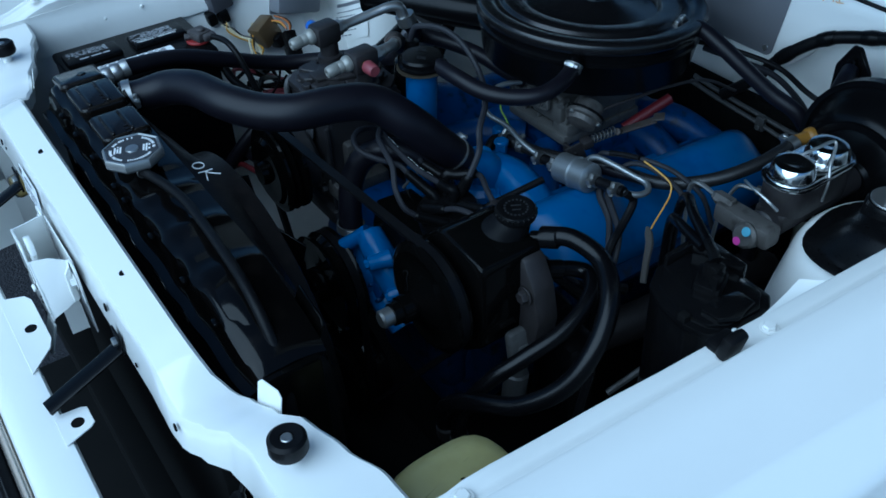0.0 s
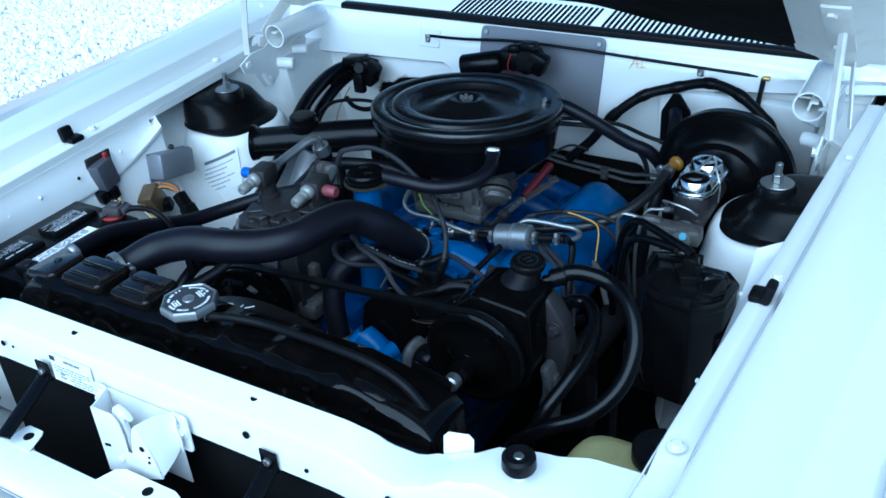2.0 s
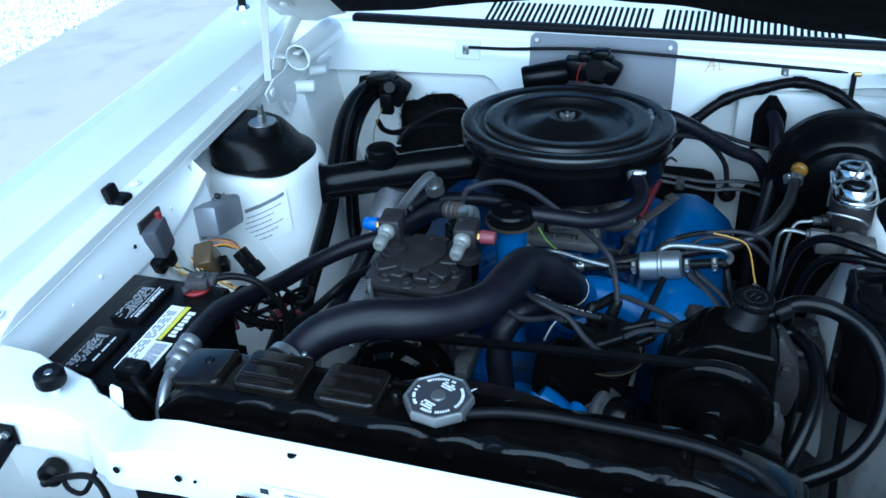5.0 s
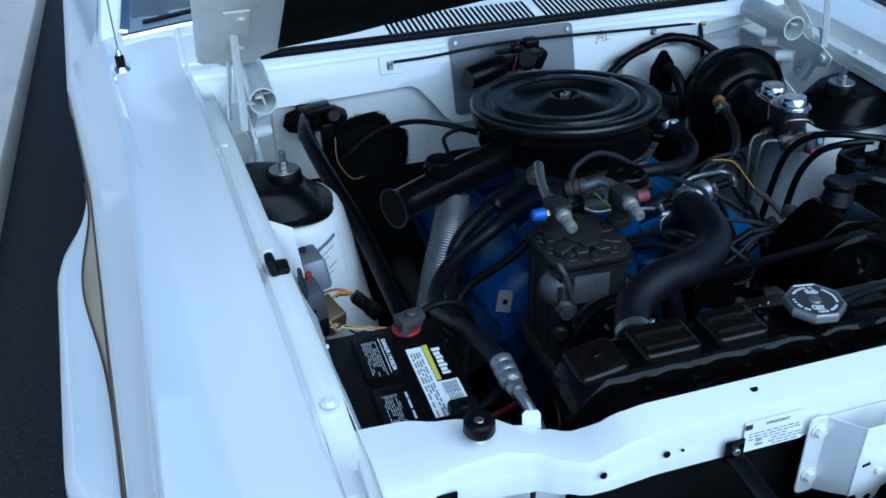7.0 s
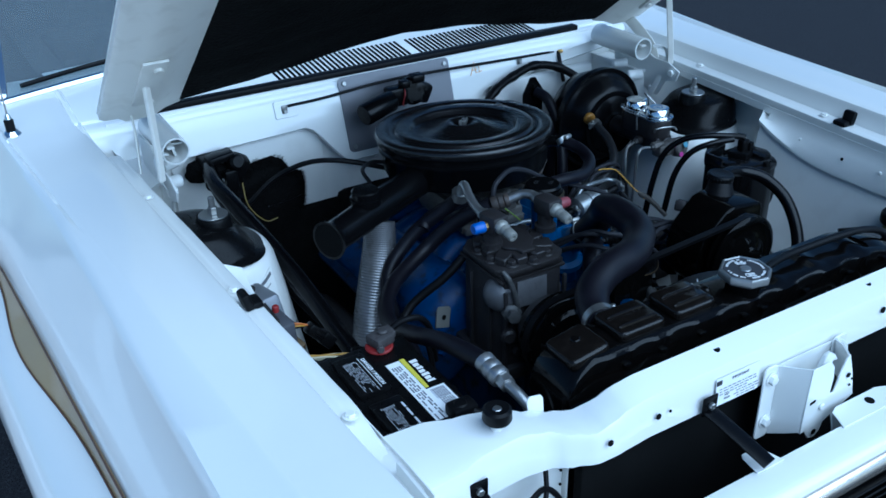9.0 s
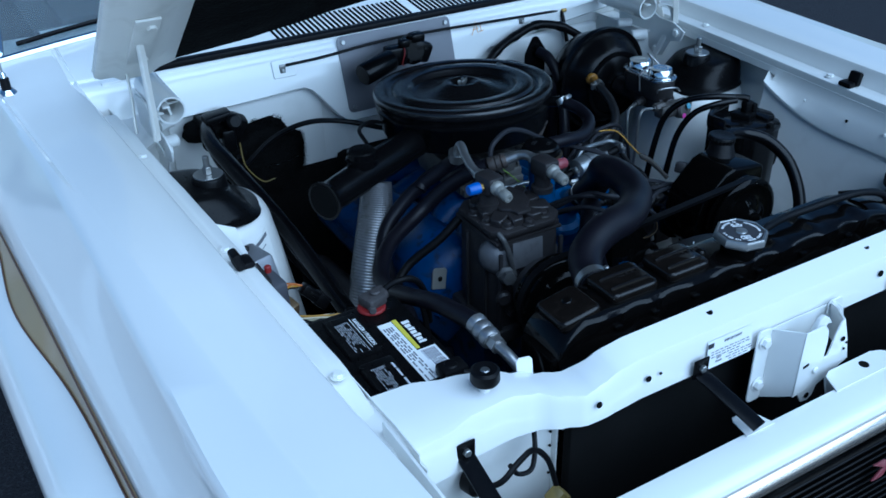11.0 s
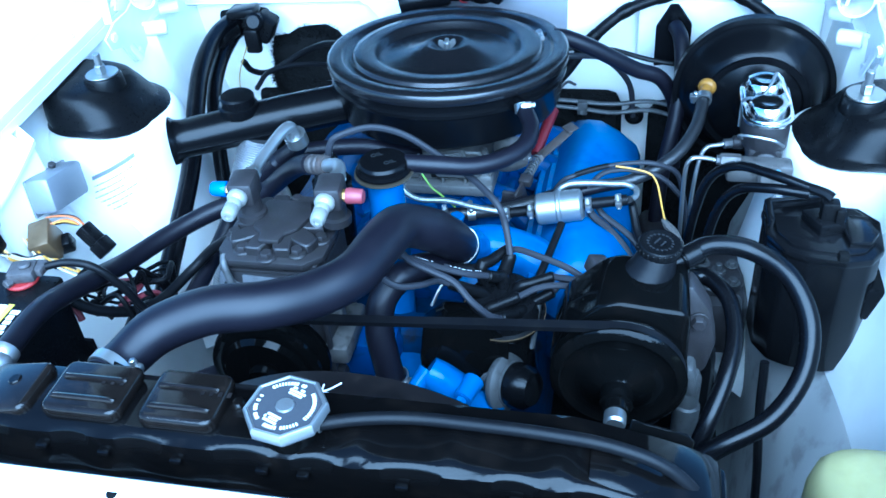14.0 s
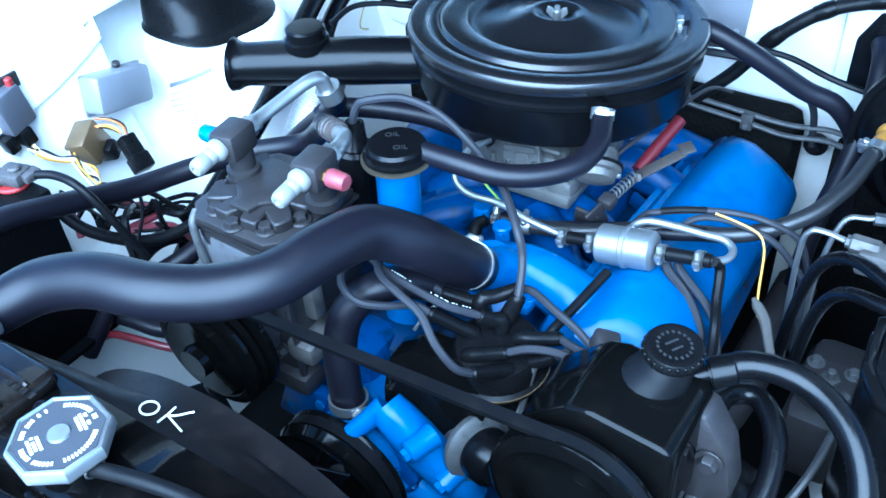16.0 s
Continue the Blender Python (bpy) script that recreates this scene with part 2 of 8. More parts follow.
ZINC = surface("grey_die_cast_zinc", (0.12, 0.1168, 0.1104), 0.45, 0.4, var=0.2, scale=34, fine=380, bump=0.22, second=(0.064, 0.056, 0.048), amount=0.5)
WEATHERED = surface("weathered_alloy", (0.075, 0.075, 0.075), 0.52, 0.4, var=0.3, scale=34, fine=380, bump=0.25, second=(0.03, 0.027, 0.024), amount=0.6)
ALLOY = surface("bare_alloy", (0.368, 0.368, 0.368), 0.36, 0.85, var=0.08, scale=30, fine=380, bump=0.03, rvar=0.06, second=(0.272, 0.256, 0.24), amount=0.2)
FOIL = surface("dull_silver_foil", (0.27, 0.27, 0.28), 0.40, 0.8, var=0.15, scale=30, fine=300, bump=0.05, second=(0.14, 0.13, 0.12), amount=0.4)
STEEL = surface("zinc_plated_steel", (0.378, 0.378, 0.369), 0.36, 0.92, var=0.06, scale=35, fine=300, bump=0.0, rvar=0.05, second=(0.396, 0.369, 0.324), amount=0.2)
CHROME = surface("bright_chrome", (0.82, 0.82, 0.82), 0.14, 1.0, var=0.03, scale=20, fine=200, bump=0.0, rvar=0.04)
GREYPLATE = surface("grey_cover_plate", (0.17, 0.17, 0.185), 0.42, 0.3, var=0.06, scale=10, fine=300, bump=0.04)
BRASS = surface("brass", (0.55, 0.37, 0.11), 0.30, 0.9, var=0.15, scale=40, fine=200, bump=0.05)
GOLD = surface("gold_tan_stripe", (0.34, 0.24, 0.11), 0.34, var=0.05, scale=8, fine=300, bump=0.02, coat=0.3)
TRIM = surface("polished_trim", (0.75, 0.68, 0.60), 0.22, 0.9, var=0.04, scale=10, fine=300, bump=0.01)
DULLZINC = surface("dull_zinc_can", (0.30, 0.315, 0.325), 0.40, 0.8, var=0.06, scale=30, fine=300, bump=0.02)
CREAMZINC = surface("cream_zinc_plate", (0.27, 0.265, 0.24), 0.45, 0.35, var=0.08, scale=30, fine=300, bump=0.05)
RUST = surface("rusty_linkage_steel", (0.060, 0.052, 0.048), 0.55, 0.35, var=0.3, scale=40, fine=300, bump=0.3, second=(0.05, 0.025, 0.012), amount=0.5)
CAPBLUE = surface("blue_plastic_cap", (0.03, 0.10, 0.42), 0.4, bump=0.03)
CAPRED = surface("dusty_red_plastic_cap", (0.17, 0.035, 0.045), 0.5, second=(0.35, 0.18, 0.18), amount=0.4)
RED = surface("red_felt_and_plastic", (0.18, 0.0084, 0.0084), 0.6)
DARKRED = surface("dark_red_painted_rod", (0.075, 0.006, 0.010), 0.4, second=(0.03, 0.008, 0.008), amount=0.5)
YELLOW = surface("yellow_plastic", (0.24, 0.12, 0.012), 0.45)
OLIVE = surface("dull_yellow_plug", (0.20, 0.15, 0.04), 0.5, second=(0.08, 0.07, 0.03), amount=0.5)
ORANGEWIRE = surface("orange_cable", (0.42, 0.13, 0.02), 0.45)
YELLOWWIRE = surface("yellow_cable", (0.50, 0.28, 0.03), 0.45)
PALEWIRE = surface("cream_cable", (0.66, 0.60, 0.42), 0.45)
PIN = surface("brown_pinstripe", (0.10, 0.05, 0.03), 0.4, bump=0)
CLAMP = surface("corroded_lead", (0.060, 0.055, 0.055), 0.6, 0.3, var=0.4, scale=60, fine=300, bump=0.5, second=(0.03, 0.02, 0.02), amount=0.6)
DARKBOX = surface("dark_grey_metal_case", (0.075, 0.075, 0.088), 0.45, 0.2, var=0.2)
BROWN = surface("brown_anodised_relay", (0.13, 0.09, 0.045), 0.38, 0.4, second=(0.06, 0.04, 0.02), amount=0.4)
GREYBOX = surface("grey_metal_case", (0.20, 0.205, 0.225), 0.42, 0.3, var=0.10)
PAPER = surface("white_label_paper", (0.82, 0.83, 0.84), 0.55, var=0.02, bump=0.02)
INK = surface("printed_ink", (0.03, 0.03, 0.035), 0.6, bump=0.0)
INKMID = surface("faded_print", (0.20, 0.20, 0.22), 0.6, bump=0.0)
INKGREY = surface("pale_print", (0.55, 0.56, 0.60), 0.6, bump=0.0)
LABELYELLOW = surface("yellow_label_ink", (0.62, 0.56, 0.05), 0.5, bump=0.0)
INKDIM = surface("worn_grey_print", (0.011, 0.011, 0.012), 0.6, bump=0.0)
CHALK = surface("orange_chalk", (0.75, 0.42, 0.12), 0.9, bump=0.0)
PAINTPEN = surface("white_paint_pen", (0.8, 0.8, 0.8), 0.7, bump=0.0)
FELT = surface("black_insulation_felt", (0.006, 0.006, 0.006), 0.95, var=0.4, scale=30, fine=130, bump=1.0, dist=0.006, spec=0.05)
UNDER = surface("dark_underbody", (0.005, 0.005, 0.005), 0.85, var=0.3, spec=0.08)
CONCRETE = surface("pale_concrete", (0.56, 0.50, 0.44), 0.85, var=0.10, scale=2.0, fine=90, bump=0.3, second=(0.34, 0.32, 0.3), amount=0.4, dist=0.004)
BED = surface("gravel_bed", (0.76, 0.70, 0.64), 0.9, var=0.25, scale=45, fine=90, bump=0.8, dist=0.012)
STONE = surface("white_gravel_stone", (0.86, 0.85, 0.83), 0.8, var=0.08, scale=14, fine=80, bump=0.2)
ASPHALT = surface("asphalt", (0.017, 0.0165, 0.020), 0.80, var=0.45, scale=42, fine=150, bump=1.0, dist=0.010, second=(0.060, 0.060, 0.066), amount=0.6, spec=0.3)
CABIN = surface("dark_cabin_trim", (0.05, 0.045, 0.04), 0.7)


def clear(name, col, rough, trans, ior=1.45, alpha=1.0):
    m = bpy.data.materials.new(name)
    m.use_nodes = True
    p = m.node_tree.nodes["Principled BSDF"]
    p.inputs["Base Color"].default_value, p.inputs["Roughness"].default_value = (*col, 1), rough
    p.inputs["Transmission Weight"].default_value, p.inputs["IOR"].default_value = trans, ior
    p.inputs["Alpha"].default_value = alpha
    return m


GLASS = clear("windscreen_glass", (0.75, 0.82, 0.85), 0.02, 0.9)
MILKY = surface("yellowed_translucent_plastic", (0.325, 0.299, 0.13), 0.38, var=0.12, scale=14, fine=160, bump=0.10, second=(0.234, 0.208, 0.078), amount=0.35)
MILKY.node_tree.nodes["Principled BSDF"].inputs["Subsurface Weight"].default_value = 0.25
MILKY.node_tree.nodes["Principled BSDF"].inputs["Subsurface Radius"].default_value = (0.02, 0.02, 0.01)


def striped_rubber(name, col, pitch):
    """Braided hose: fine helical ribs."""
    m = surface(name, col, 0.4, bump=0)
    nt = m.node_tree
    co, wv, b = nt.nodes.new("ShaderNodeTexCoord"), nt.nodes.new("ShaderNodeTexWave"), nt.nodes.new("ShaderNodeBump")
    wv.inputs["Scale"].default_value = pitch
    nt.links.new(co.outputs["Object"], wv.inputs["Vector"])
    nt.links.new(wv.outputs["Fac"], b.inputs["Height"])
    b.inputs["Strength"].default_value, b.inputs["Distance"].default_value = 0.25, 0.0006
    nt.links.new(b.outputs[0], nt.nodes["Principled BSDF"].inputs["Normal"])
    return m


BRAID = striped_rubber("braided_hose", (0.010, 0.010, 0.011), 160.0)


def hose_clamp(p, d, r, parent, screw=(0, 0, 1), w=0.012):
    """A stainless worm-drive clamp as a part."""
    s = Vector(screw).normalized()
    bm = ring(Vector(p) - Vector(d).normalized() * w / 2, d, r + 0.0018, r - 0.0005, w, 24)
    q = Vector(p) + s * (r + 0.004)
    bm = join(bm, box((0, 0, 0), (0.009, 0.015, 0.009), 0.002, along(q, d, "X")), disc(q - Vector(d).cross(s) * 0.012, Vector(d).cross(s), 0.004, 0.022, 0.001, 8))
    return part("hose_clamp", bm, STEEL, parent, "bright worm-drive hose clamp")


def bolt(p, d, r, h, parent, mat, name="bolt", washer=True):
    bm = lathe([(0, 0), (r, 0), (r, h * 0.8), (r * 0.85, h), (0, h)], along(p, d), 6)
    if washer:
        bm = join(bm, disc(p, d, r * 1.45, h * 0.2, 0.0004, 16))
    return part(name, bm, mat, parent)

# ---- ground ----
def sheet(name, x0, x1, y0, y1, z, mat, label, category):
    bm = bmesh.new()
    bm.faces.new([bm.verts.new(p) for p in ((x0, y0, z), (x1, y0, z), (x1, y1, z), (x0, y1, z))])
    return solo(name, bm, mat, label, category, kind="structure")


sheet("ground", -2000, 2000, -2000, 2000, 0.0, ASPHALT, "dark grey asphalt with fine aggregate, worn", "ground")
solo("kerb", box((-1.56, 8, 0.06), (0.24, 44, 0.14), 0.02), CONCRETE, "pale concrete kerb beside the asphalt strip", "kerb", kind="structure")
solo("pavement", box((-2.37, 8, 0.055), (1.36, 44, 0.13), 0.01), CONCRETE, "smooth pale concrete pavement behind the kerb", "pavement", kind="structure")
solo("gravel_strip", box((-13.06, 8, 0.03), (20.0, 44, 0.12), 0.01), BED, "bed of white gravel beyond the pavement", "gravel", kind="structure")


def gravel():
    rnd = random.Random(4)
    base = [Vector(p).normalized() for p in ((1, 1, 1), (1, -1, -1), (-1, 1, -1), (-1, -1, 1), (0, 0, 1.2), (0.2, 1.3, 0), (-1.2, 0.3, 0.1), (1.2, 0.1, 0.2), (0, -1.2, 0.1))]
    hull = bmesh.new()
    for v in base:
        hull.verts.new(v)
    bmesh.ops.convex_hull(hull, input=hull.verts)
    hull.verts.index_update()
    tri = [[v.index for v in f.verts] for f in hull.faces]
    pts = [v.co.copy() for v in hull.verts]
    hull.free()
    verts, faces = [], []
    for k in range(36000):
        x = -3.06 - 3.2 * rnd.random() - 0.05 * math.sin(k)
        y = 0.5 + 4.6 * rnd.random()
        s = rnd.uniform(0.008, 0.021)
        rot = Euler((rnd.random() * 6, rnd.random() * 6, rnd.random() * 6)).to_matrix()
        b = len(verts)
        verts += [rot @ p * s + Vector((x, y, 0.092 + s * 0.4 + rnd.random() * 0.012)) for p in pts]
        faces += [[b + i for i in f] for f in tri]
    me = bpy.data.meshes.new("gravel_stones")
    me.from_pydata(verts, [], faces)
    me.materials.append(STONE)
    tagged(new("gravel_stones", me), "loose white gravel stones in a bed", "gravel", kind="stuff")


gravel()

# ---- the car's body ----
car = thing("car", "white coupe with raised hood and gold side stripe on asphalt", "car", (0, 0.5, 0))


def lip(y):
    """The height of the fender's inner flange along the car."""
    return 0.919 + 0.013 * (y - 0.4)


def gutter(y):
    """The ledge's height; at the front it dips to run out under the radiator support."""
    f = max(0.0, min(1.0, (0.13 - y) / 0.11))
    return lip(y) - 0.025 * f * f * (3 - 2 * f)


def lip_x(y):
    """The half distance between the flanges' inner edges; the bay widens to the rear."""
    return 0.642 + 0.055 * (y - 0.4)


def edge_x(y):
    """Where the wall of the hood gutter meets the fender's top."""
    return 0.692 + 0.045 * (y - 0.4)


def side_x(y):
    """The half width of the body along its length; it narrows to the front."""
    return 0.905 + 0.058 * (min(y, 0.95) - 0.24) + 0.10 * max(0.0, y - 0.95)


def fender(s):
    rows = []
    for k in range(57):
        y = -0.30 + 1.78 * k / 56
        h = gutter(y)
        w = 0.012 * max(0.0, -y) / 0.3
        g = side_x(y) - 0.939
        top = 0.918 + 0.020 * max(0.0, y - 0.1) / 0.75 + 0.024 - 0.10 * max(0.0, -y - 0.05) ** 1.5
        q = max(0.0, min(1.0, (y - 1.10) / 0.10))
        e = edge_x(y) * (1 - q) + 0.737 * q
        ze = (0.957 + 0.006 * (y - 0.4)) * (1 - q) + (0.965 + max(0.0, y - 1.2) * 0.09) * q - 0.10 * max(0.0, -y - 0.05) ** 1.5
        zw = (h + 0.004) * (1 - q) + (ze - 0.004) * q
        c = 0.800 + 0.078 * (y - 0.4)
        sec = [(e - 0.020, zw - 0.012), (e - 0.016, zw), (e - 0.012, zw + 0.003), (e - 0.005, ze - 0.009), (e - 0.001, ze - 0.002), (e + 0.004, ze), (0.62 * e + 0.38 * c, ze + 0.0015), (c - 0.004, ze + 0.0005), (c, ze + 0.0012), (c + 0.004, ze - 0.0004), (max(c + 0.012, 0.836), 0.35 * ze + 0.65 * (top + 0.005)),
               (max(c + 0.020, 0.852 + g / 5), top + 0.000), (max(c + 0.026, 0.859 + g / 3), top - 0.007), (0.880 + g * 0.7, top - 0.034), (0.912 + g, top - 0.075), (0.925 + g, top - 0.094), (0.934 + g, top - 0.112), (0.939 + g, top - 0.15), (0.941 + g, top - 0.24), (0.934 + g, top - 0.40), (0.91 + g, top - 0.62)]
        rows.append([(s * (x - w), y, z) for x, z in sec])
    return loft(rows, 0.0015)


def flange(s):
    """The folded ledge of the hood gutter, with its down-turned lip."""
    rows = []
    for k in range(41):
        y = -0.030 + 1.105 * k / 40
        h = gutter(y) + 0.0012 * noise.noise((y * 9, s, 0))
        x = lip_x(y) + 0.0010 * noise.noise((y * 14, s, 4))
        rows.append([(s * (x + d), y, h + z) for d, z in ((0.002, -0.028), (0.000, -0.006), (0.001, -0.002), (0.005, 0.0), (0.011, 0.0), (0.015, 0.0012), (0.019, 0.0006), (0.024, 0.0006), (0.028, 0.0016), (0.031, 0.0012), (0.036, 0.003))])
    return loft(rows, 0.0012)


def inner(s, low):
    """The bay's side: an upper panel with a folded lower edge over the rounded wheel housing."""
    rows = []
    for k in range(63):
        y = -0.06 + 1.24 * k / 62
        h = lip(max(y, 0.0)) - 0.026
        xi = lip_x(max(y, 0.0)) - 0.002
        hump = 0.06 * math.exp(-((y - 0.72) / 0.22) ** 2)
        out = 0.095 * max(0.0, 1 - ((y - 0.785) / 0.20) ** 2) ** 0.5 if abs(y - 0.785) < 0.20 else 0.0
        zs = 0.826 + 0.060 * max(0.0, min(1.0, (y - 0.36) / 0.24)) ** 2
        dent = 0.0015 * noise.noise((y * 11, s * 3, 2))
        fin = 0.012 * math.exp(-((y - 0.24) / 0.030) ** 2)
        sec = [(xi, h + 0.010), (xi - 0.001, h - 0.004), (xi - 0.010 + out * 0.8 + dent, h - 0.018), (0.5 * (xi - 0.012) + 0.5 * 0.614 + out + dent, 0.5 * (h - 0.018 + zs)), (0.613 + out, zs + 0.004), (0.613 + out, zs), (0.621 + out, zs - 0.003),
               (0.618 + out, zs - 0.012), (0.605 + out - fin, 0.77), (0.595 - 0.5 * hump - fin, 0.70), (0.575 - hump, 0.62), (0.53 - hump, 0.54), (0.48, 0.42), (0.46, 0.22)]
        sec = sec[10:] if low else sec[:11]
        rows.append([(s * x, y, z) for x, z in sec])
    return loft(rows, 0.0015)


def superring(n, r, p, z, cx, cy, sx=1.0, sy=1.0):
    out = []
    for k in range(n):
        a = 2 * math.pi * k / n
        c, q = math.cos(a), math.sin(a)
        f = (abs(c) ** p + abs(q) ** p) ** (-1.0 / p)
        out.append((cx + sx * r * f * c, cy + sy * r * f * q, z))
    return out


def tower(s):
    rows = []
    for r, z in ((0.04, 0.826), (0.088, 0.825), (0.100, 0.821), (0.108, 0.812), (0.114, 0.798), (0.127, 0.74), (0.142, 0.66), (0.158, 0.58), (0.175, 0.48), (0.19, 0.40)):
        rows.append(superring(36, r, 2.2, z, s * (0.604 + 0.02 * (0.83 - z)), 0.785))
    return loft(rows, 0.0015, wrap=True)


def tower_cover(s):
    cx, cy = s * 0.600, 0.778
    def lobe(r, z, dx, tip=0.0, p=3.0):
        pts = superring(40, r, p, z, cx + s * dx, cy, 1.0, 1.07)
        out = []
        for x, y, zz in pts:
            u, v = (x - cx) * -s, y - cy
            k = max(0.0, (u - 0.02) / 0.09)
            g = max(0.0, (zz - 0.845) / 0.06)
            lift = g * (0.010 * max(0.0, -u + 0.01) / 0.09 + 0.003 * max(0.0, v + 0.01) / 0.07)
            out.append((x - s * tip * k * k * max(0.0, 1 - (v - 0.02) ** 2 / 0.0024), y, zz + lift - 0.007 - 0.008 * max(0.0, u) / 0.09))
        return out
    rows = [lobe(0.091, 0.8325, 0.006, 0.010, 2.6), lobe(0.094, 0.836, 0.006, 0.010, 2.6), lobe(0.090, 0.840, 0.006, 0.009, 2.6), lobe(0.084, 0.842, 0.012, 0.0), lobe(0.081, 0.848, 0.017), lobe(0.074, 0.866, 0.025), lobe(0.066, 0.882, 0.031), lobe(0.058, 0.888, 0.034), lobe(0.047, 0.890, 0.033), lobe(0.0005, 0.890, 0.022)]
    return loft(rows, wrap=True)


def flare(s):
    """The bulge over the wheel, with the gold shelf between it and the body side."""
    out, gold, pin1, pin2 = [], [], [], []
    for k in range(45):
        y = 0.08 + 1.02 * k / 44
        e = max(0.0, min(1.0, (y - 0.08) / 0.22, (1.10 - y) / 0.30))
        e = e * e * (3 - 2 * e)
        b = 0.027 * math.exp(-((y - 0.70) / 0.20) ** 2)
        w = side_x(y)
        gold.append([(s * (w + 0.0015), y, 0.803), (s * (w + 0.004 + 0.4 * b), y, 0.788), (s * (w + 0.006 + b), y, 0.773)])
        pin1.append((s * (w + 0.003), y, 0.8035))
        pin2.append((s * (w + 0.0075 + b), y, 0.7735))
        out.append([(s * x, y, z) for x, z in ((w + 0.0055 + b, 0.7728), (w + 0.008 + b + 0.010 * e, 0.7715), (w + 0.008 + b + 0.026 * e, 0.765), (w + 0.006 + 0.5 * b + 0.058 * e, 0.748), (w + 0.004 + 0.082 * e, 0.720), (w + 0.003 + 0.088 * e, 0.69), (w + 0.002 + 0.084 * e, 0.64), (w + 0.068 * e, 0.58), (w - 0.02, 0.575))])
    return loft(out, 0.002), loft(gold, 0.0015), tube(pin1, 0.0016, 6, 2), tube(pin2, 0.0016, 6, 2)


for s in (-1, 1):
    part("fender", fender(s), WHITE, car, "glossy white front fender")
    part("fender_flange", flange(s), WHITE, car)
    part("inner_fender", inner(s, False), BAYWHITE, car, "white painted inner fender panel")
    part("lower_apron", inner(s, True), BAYWHITE if s < 0 else SHADEWHITE, car, "white lower apron, grimy" if s < 0 else "grey-white lower apron with shade in its colour")
    tw = part("strut_tower", tower(s), BAYWHITE, car, "white suspension strut tower")
    part("tower_cover", tower_cover(s), PLASTIC, tw, "black moulded strut tower cover")
    part("boss", lathe([(0, 0), (0.033, 0), (0.031, 0.020), (0.029, 0.024), (0, 0.024)], Matrix.Translation((s * 0.594, 0.771, 0.872)), 28), PLASTIC, tw)
    part("washer", disc((s * 0.594, 0.771, 0.896), (0, 0, 1), 0.027, 0.003, 0.001), STEEL, tw)
    part("stud", join(disc((s * 0.594, 0.771, 0.899), (0, 0, 1), 0.009, 0.014, 0.001, 6), disc((s * 0.594, 0.771, 0.911), (0, 0, 1), 0.006, 0.022, 0.001, 12)), STEEL, tw, "zinc strut stud with nut")
    fl, gd, pn, pm = flare(s)
    wf = part("wheel_flare", fl, WHITE, car, "white flared wheel arch")
    part("stripe", gd, GOLD, wf, "gold tan decal above the flare")
    part("pinstripe", pn, PIN, wf, "brown pinstripe")
    part("pinstripe", pm, PIN, wf, "brown pinstripe")
    for y0, y1 in ((-0.28, 0.08), (1.10, 1.475)):
        part("side_stripe", loft([[(s * (side_x(y) + 0.003), y, z) for z in (0.774, 0.803)] for y in [y0 + (y1 - y0) * k / 8 for k in range(9)]], 0.001), GOLD, car, "gold tan side stripe")
    part("side_stripe", loft([[(s * (0.9645 + 0.042 + 0.033 * (y - 1.484) / 0.7), y, z) for z in (0.765, 0.798)] for y in (1.49, 1.8, 2.2, 2.69)], 0.001), GOLD, car, "gold tan side stripe")
    part("front_wall", box((s * 0.664, -0.135, 0.740), (0.010, 0.31, 0.260), 0.003), WHITE, car, "white inner wall ahead of the bay")
    # rubber stops on the flange and the bolts that hold it
    st = part("flange_stop", join(box((s * (lip_x(0.40) + 0.013), 0.402, lip(0.40) + 0.005), (0.026, 0.032, 0.012), 0.005), box((s * (lip_x(0.40) + 0.025), 0.396, lip(0.40) + 0.016), (0.014, 0.028, 0.030), 0.005, pose(0, 0, 0, 0, s * 14, 0))), RUBBER, car, "black rubber hood stop")
    for y in (0.095, 0.455, 0.845):
        bolt((s * (lip_x(y) + 0.020), y, lip(y) + 0.002), (0, 0, 1), 0.0072, 0.005, car, WHITE)
    for y, z in ((0.10, 0.868), (0.20, 0.862), (0.27, 0.866), (0.36, 0.864), (0.47, 0.872)):
        part("dimple", disc((s * 0.619, y, z), (-s, 0, 0.25), 0.0035, 0.004, 0.0015, 12), BAYWHITE if y != 0.36 else UNDER, car)
    wheel = part("wheel", lathe([(0.12, -0.09), (0.27, -0.09), (0.31, -0.07), (0.315, 0.0), (0.31, 0.07), (0.27, 0.09), (0.12, 0.09), (0.12, -0.09)], along((s * 0.80, 0.70, 0.315), (1, 0, 0)), 40), RUBBER, car, "black front tyre")

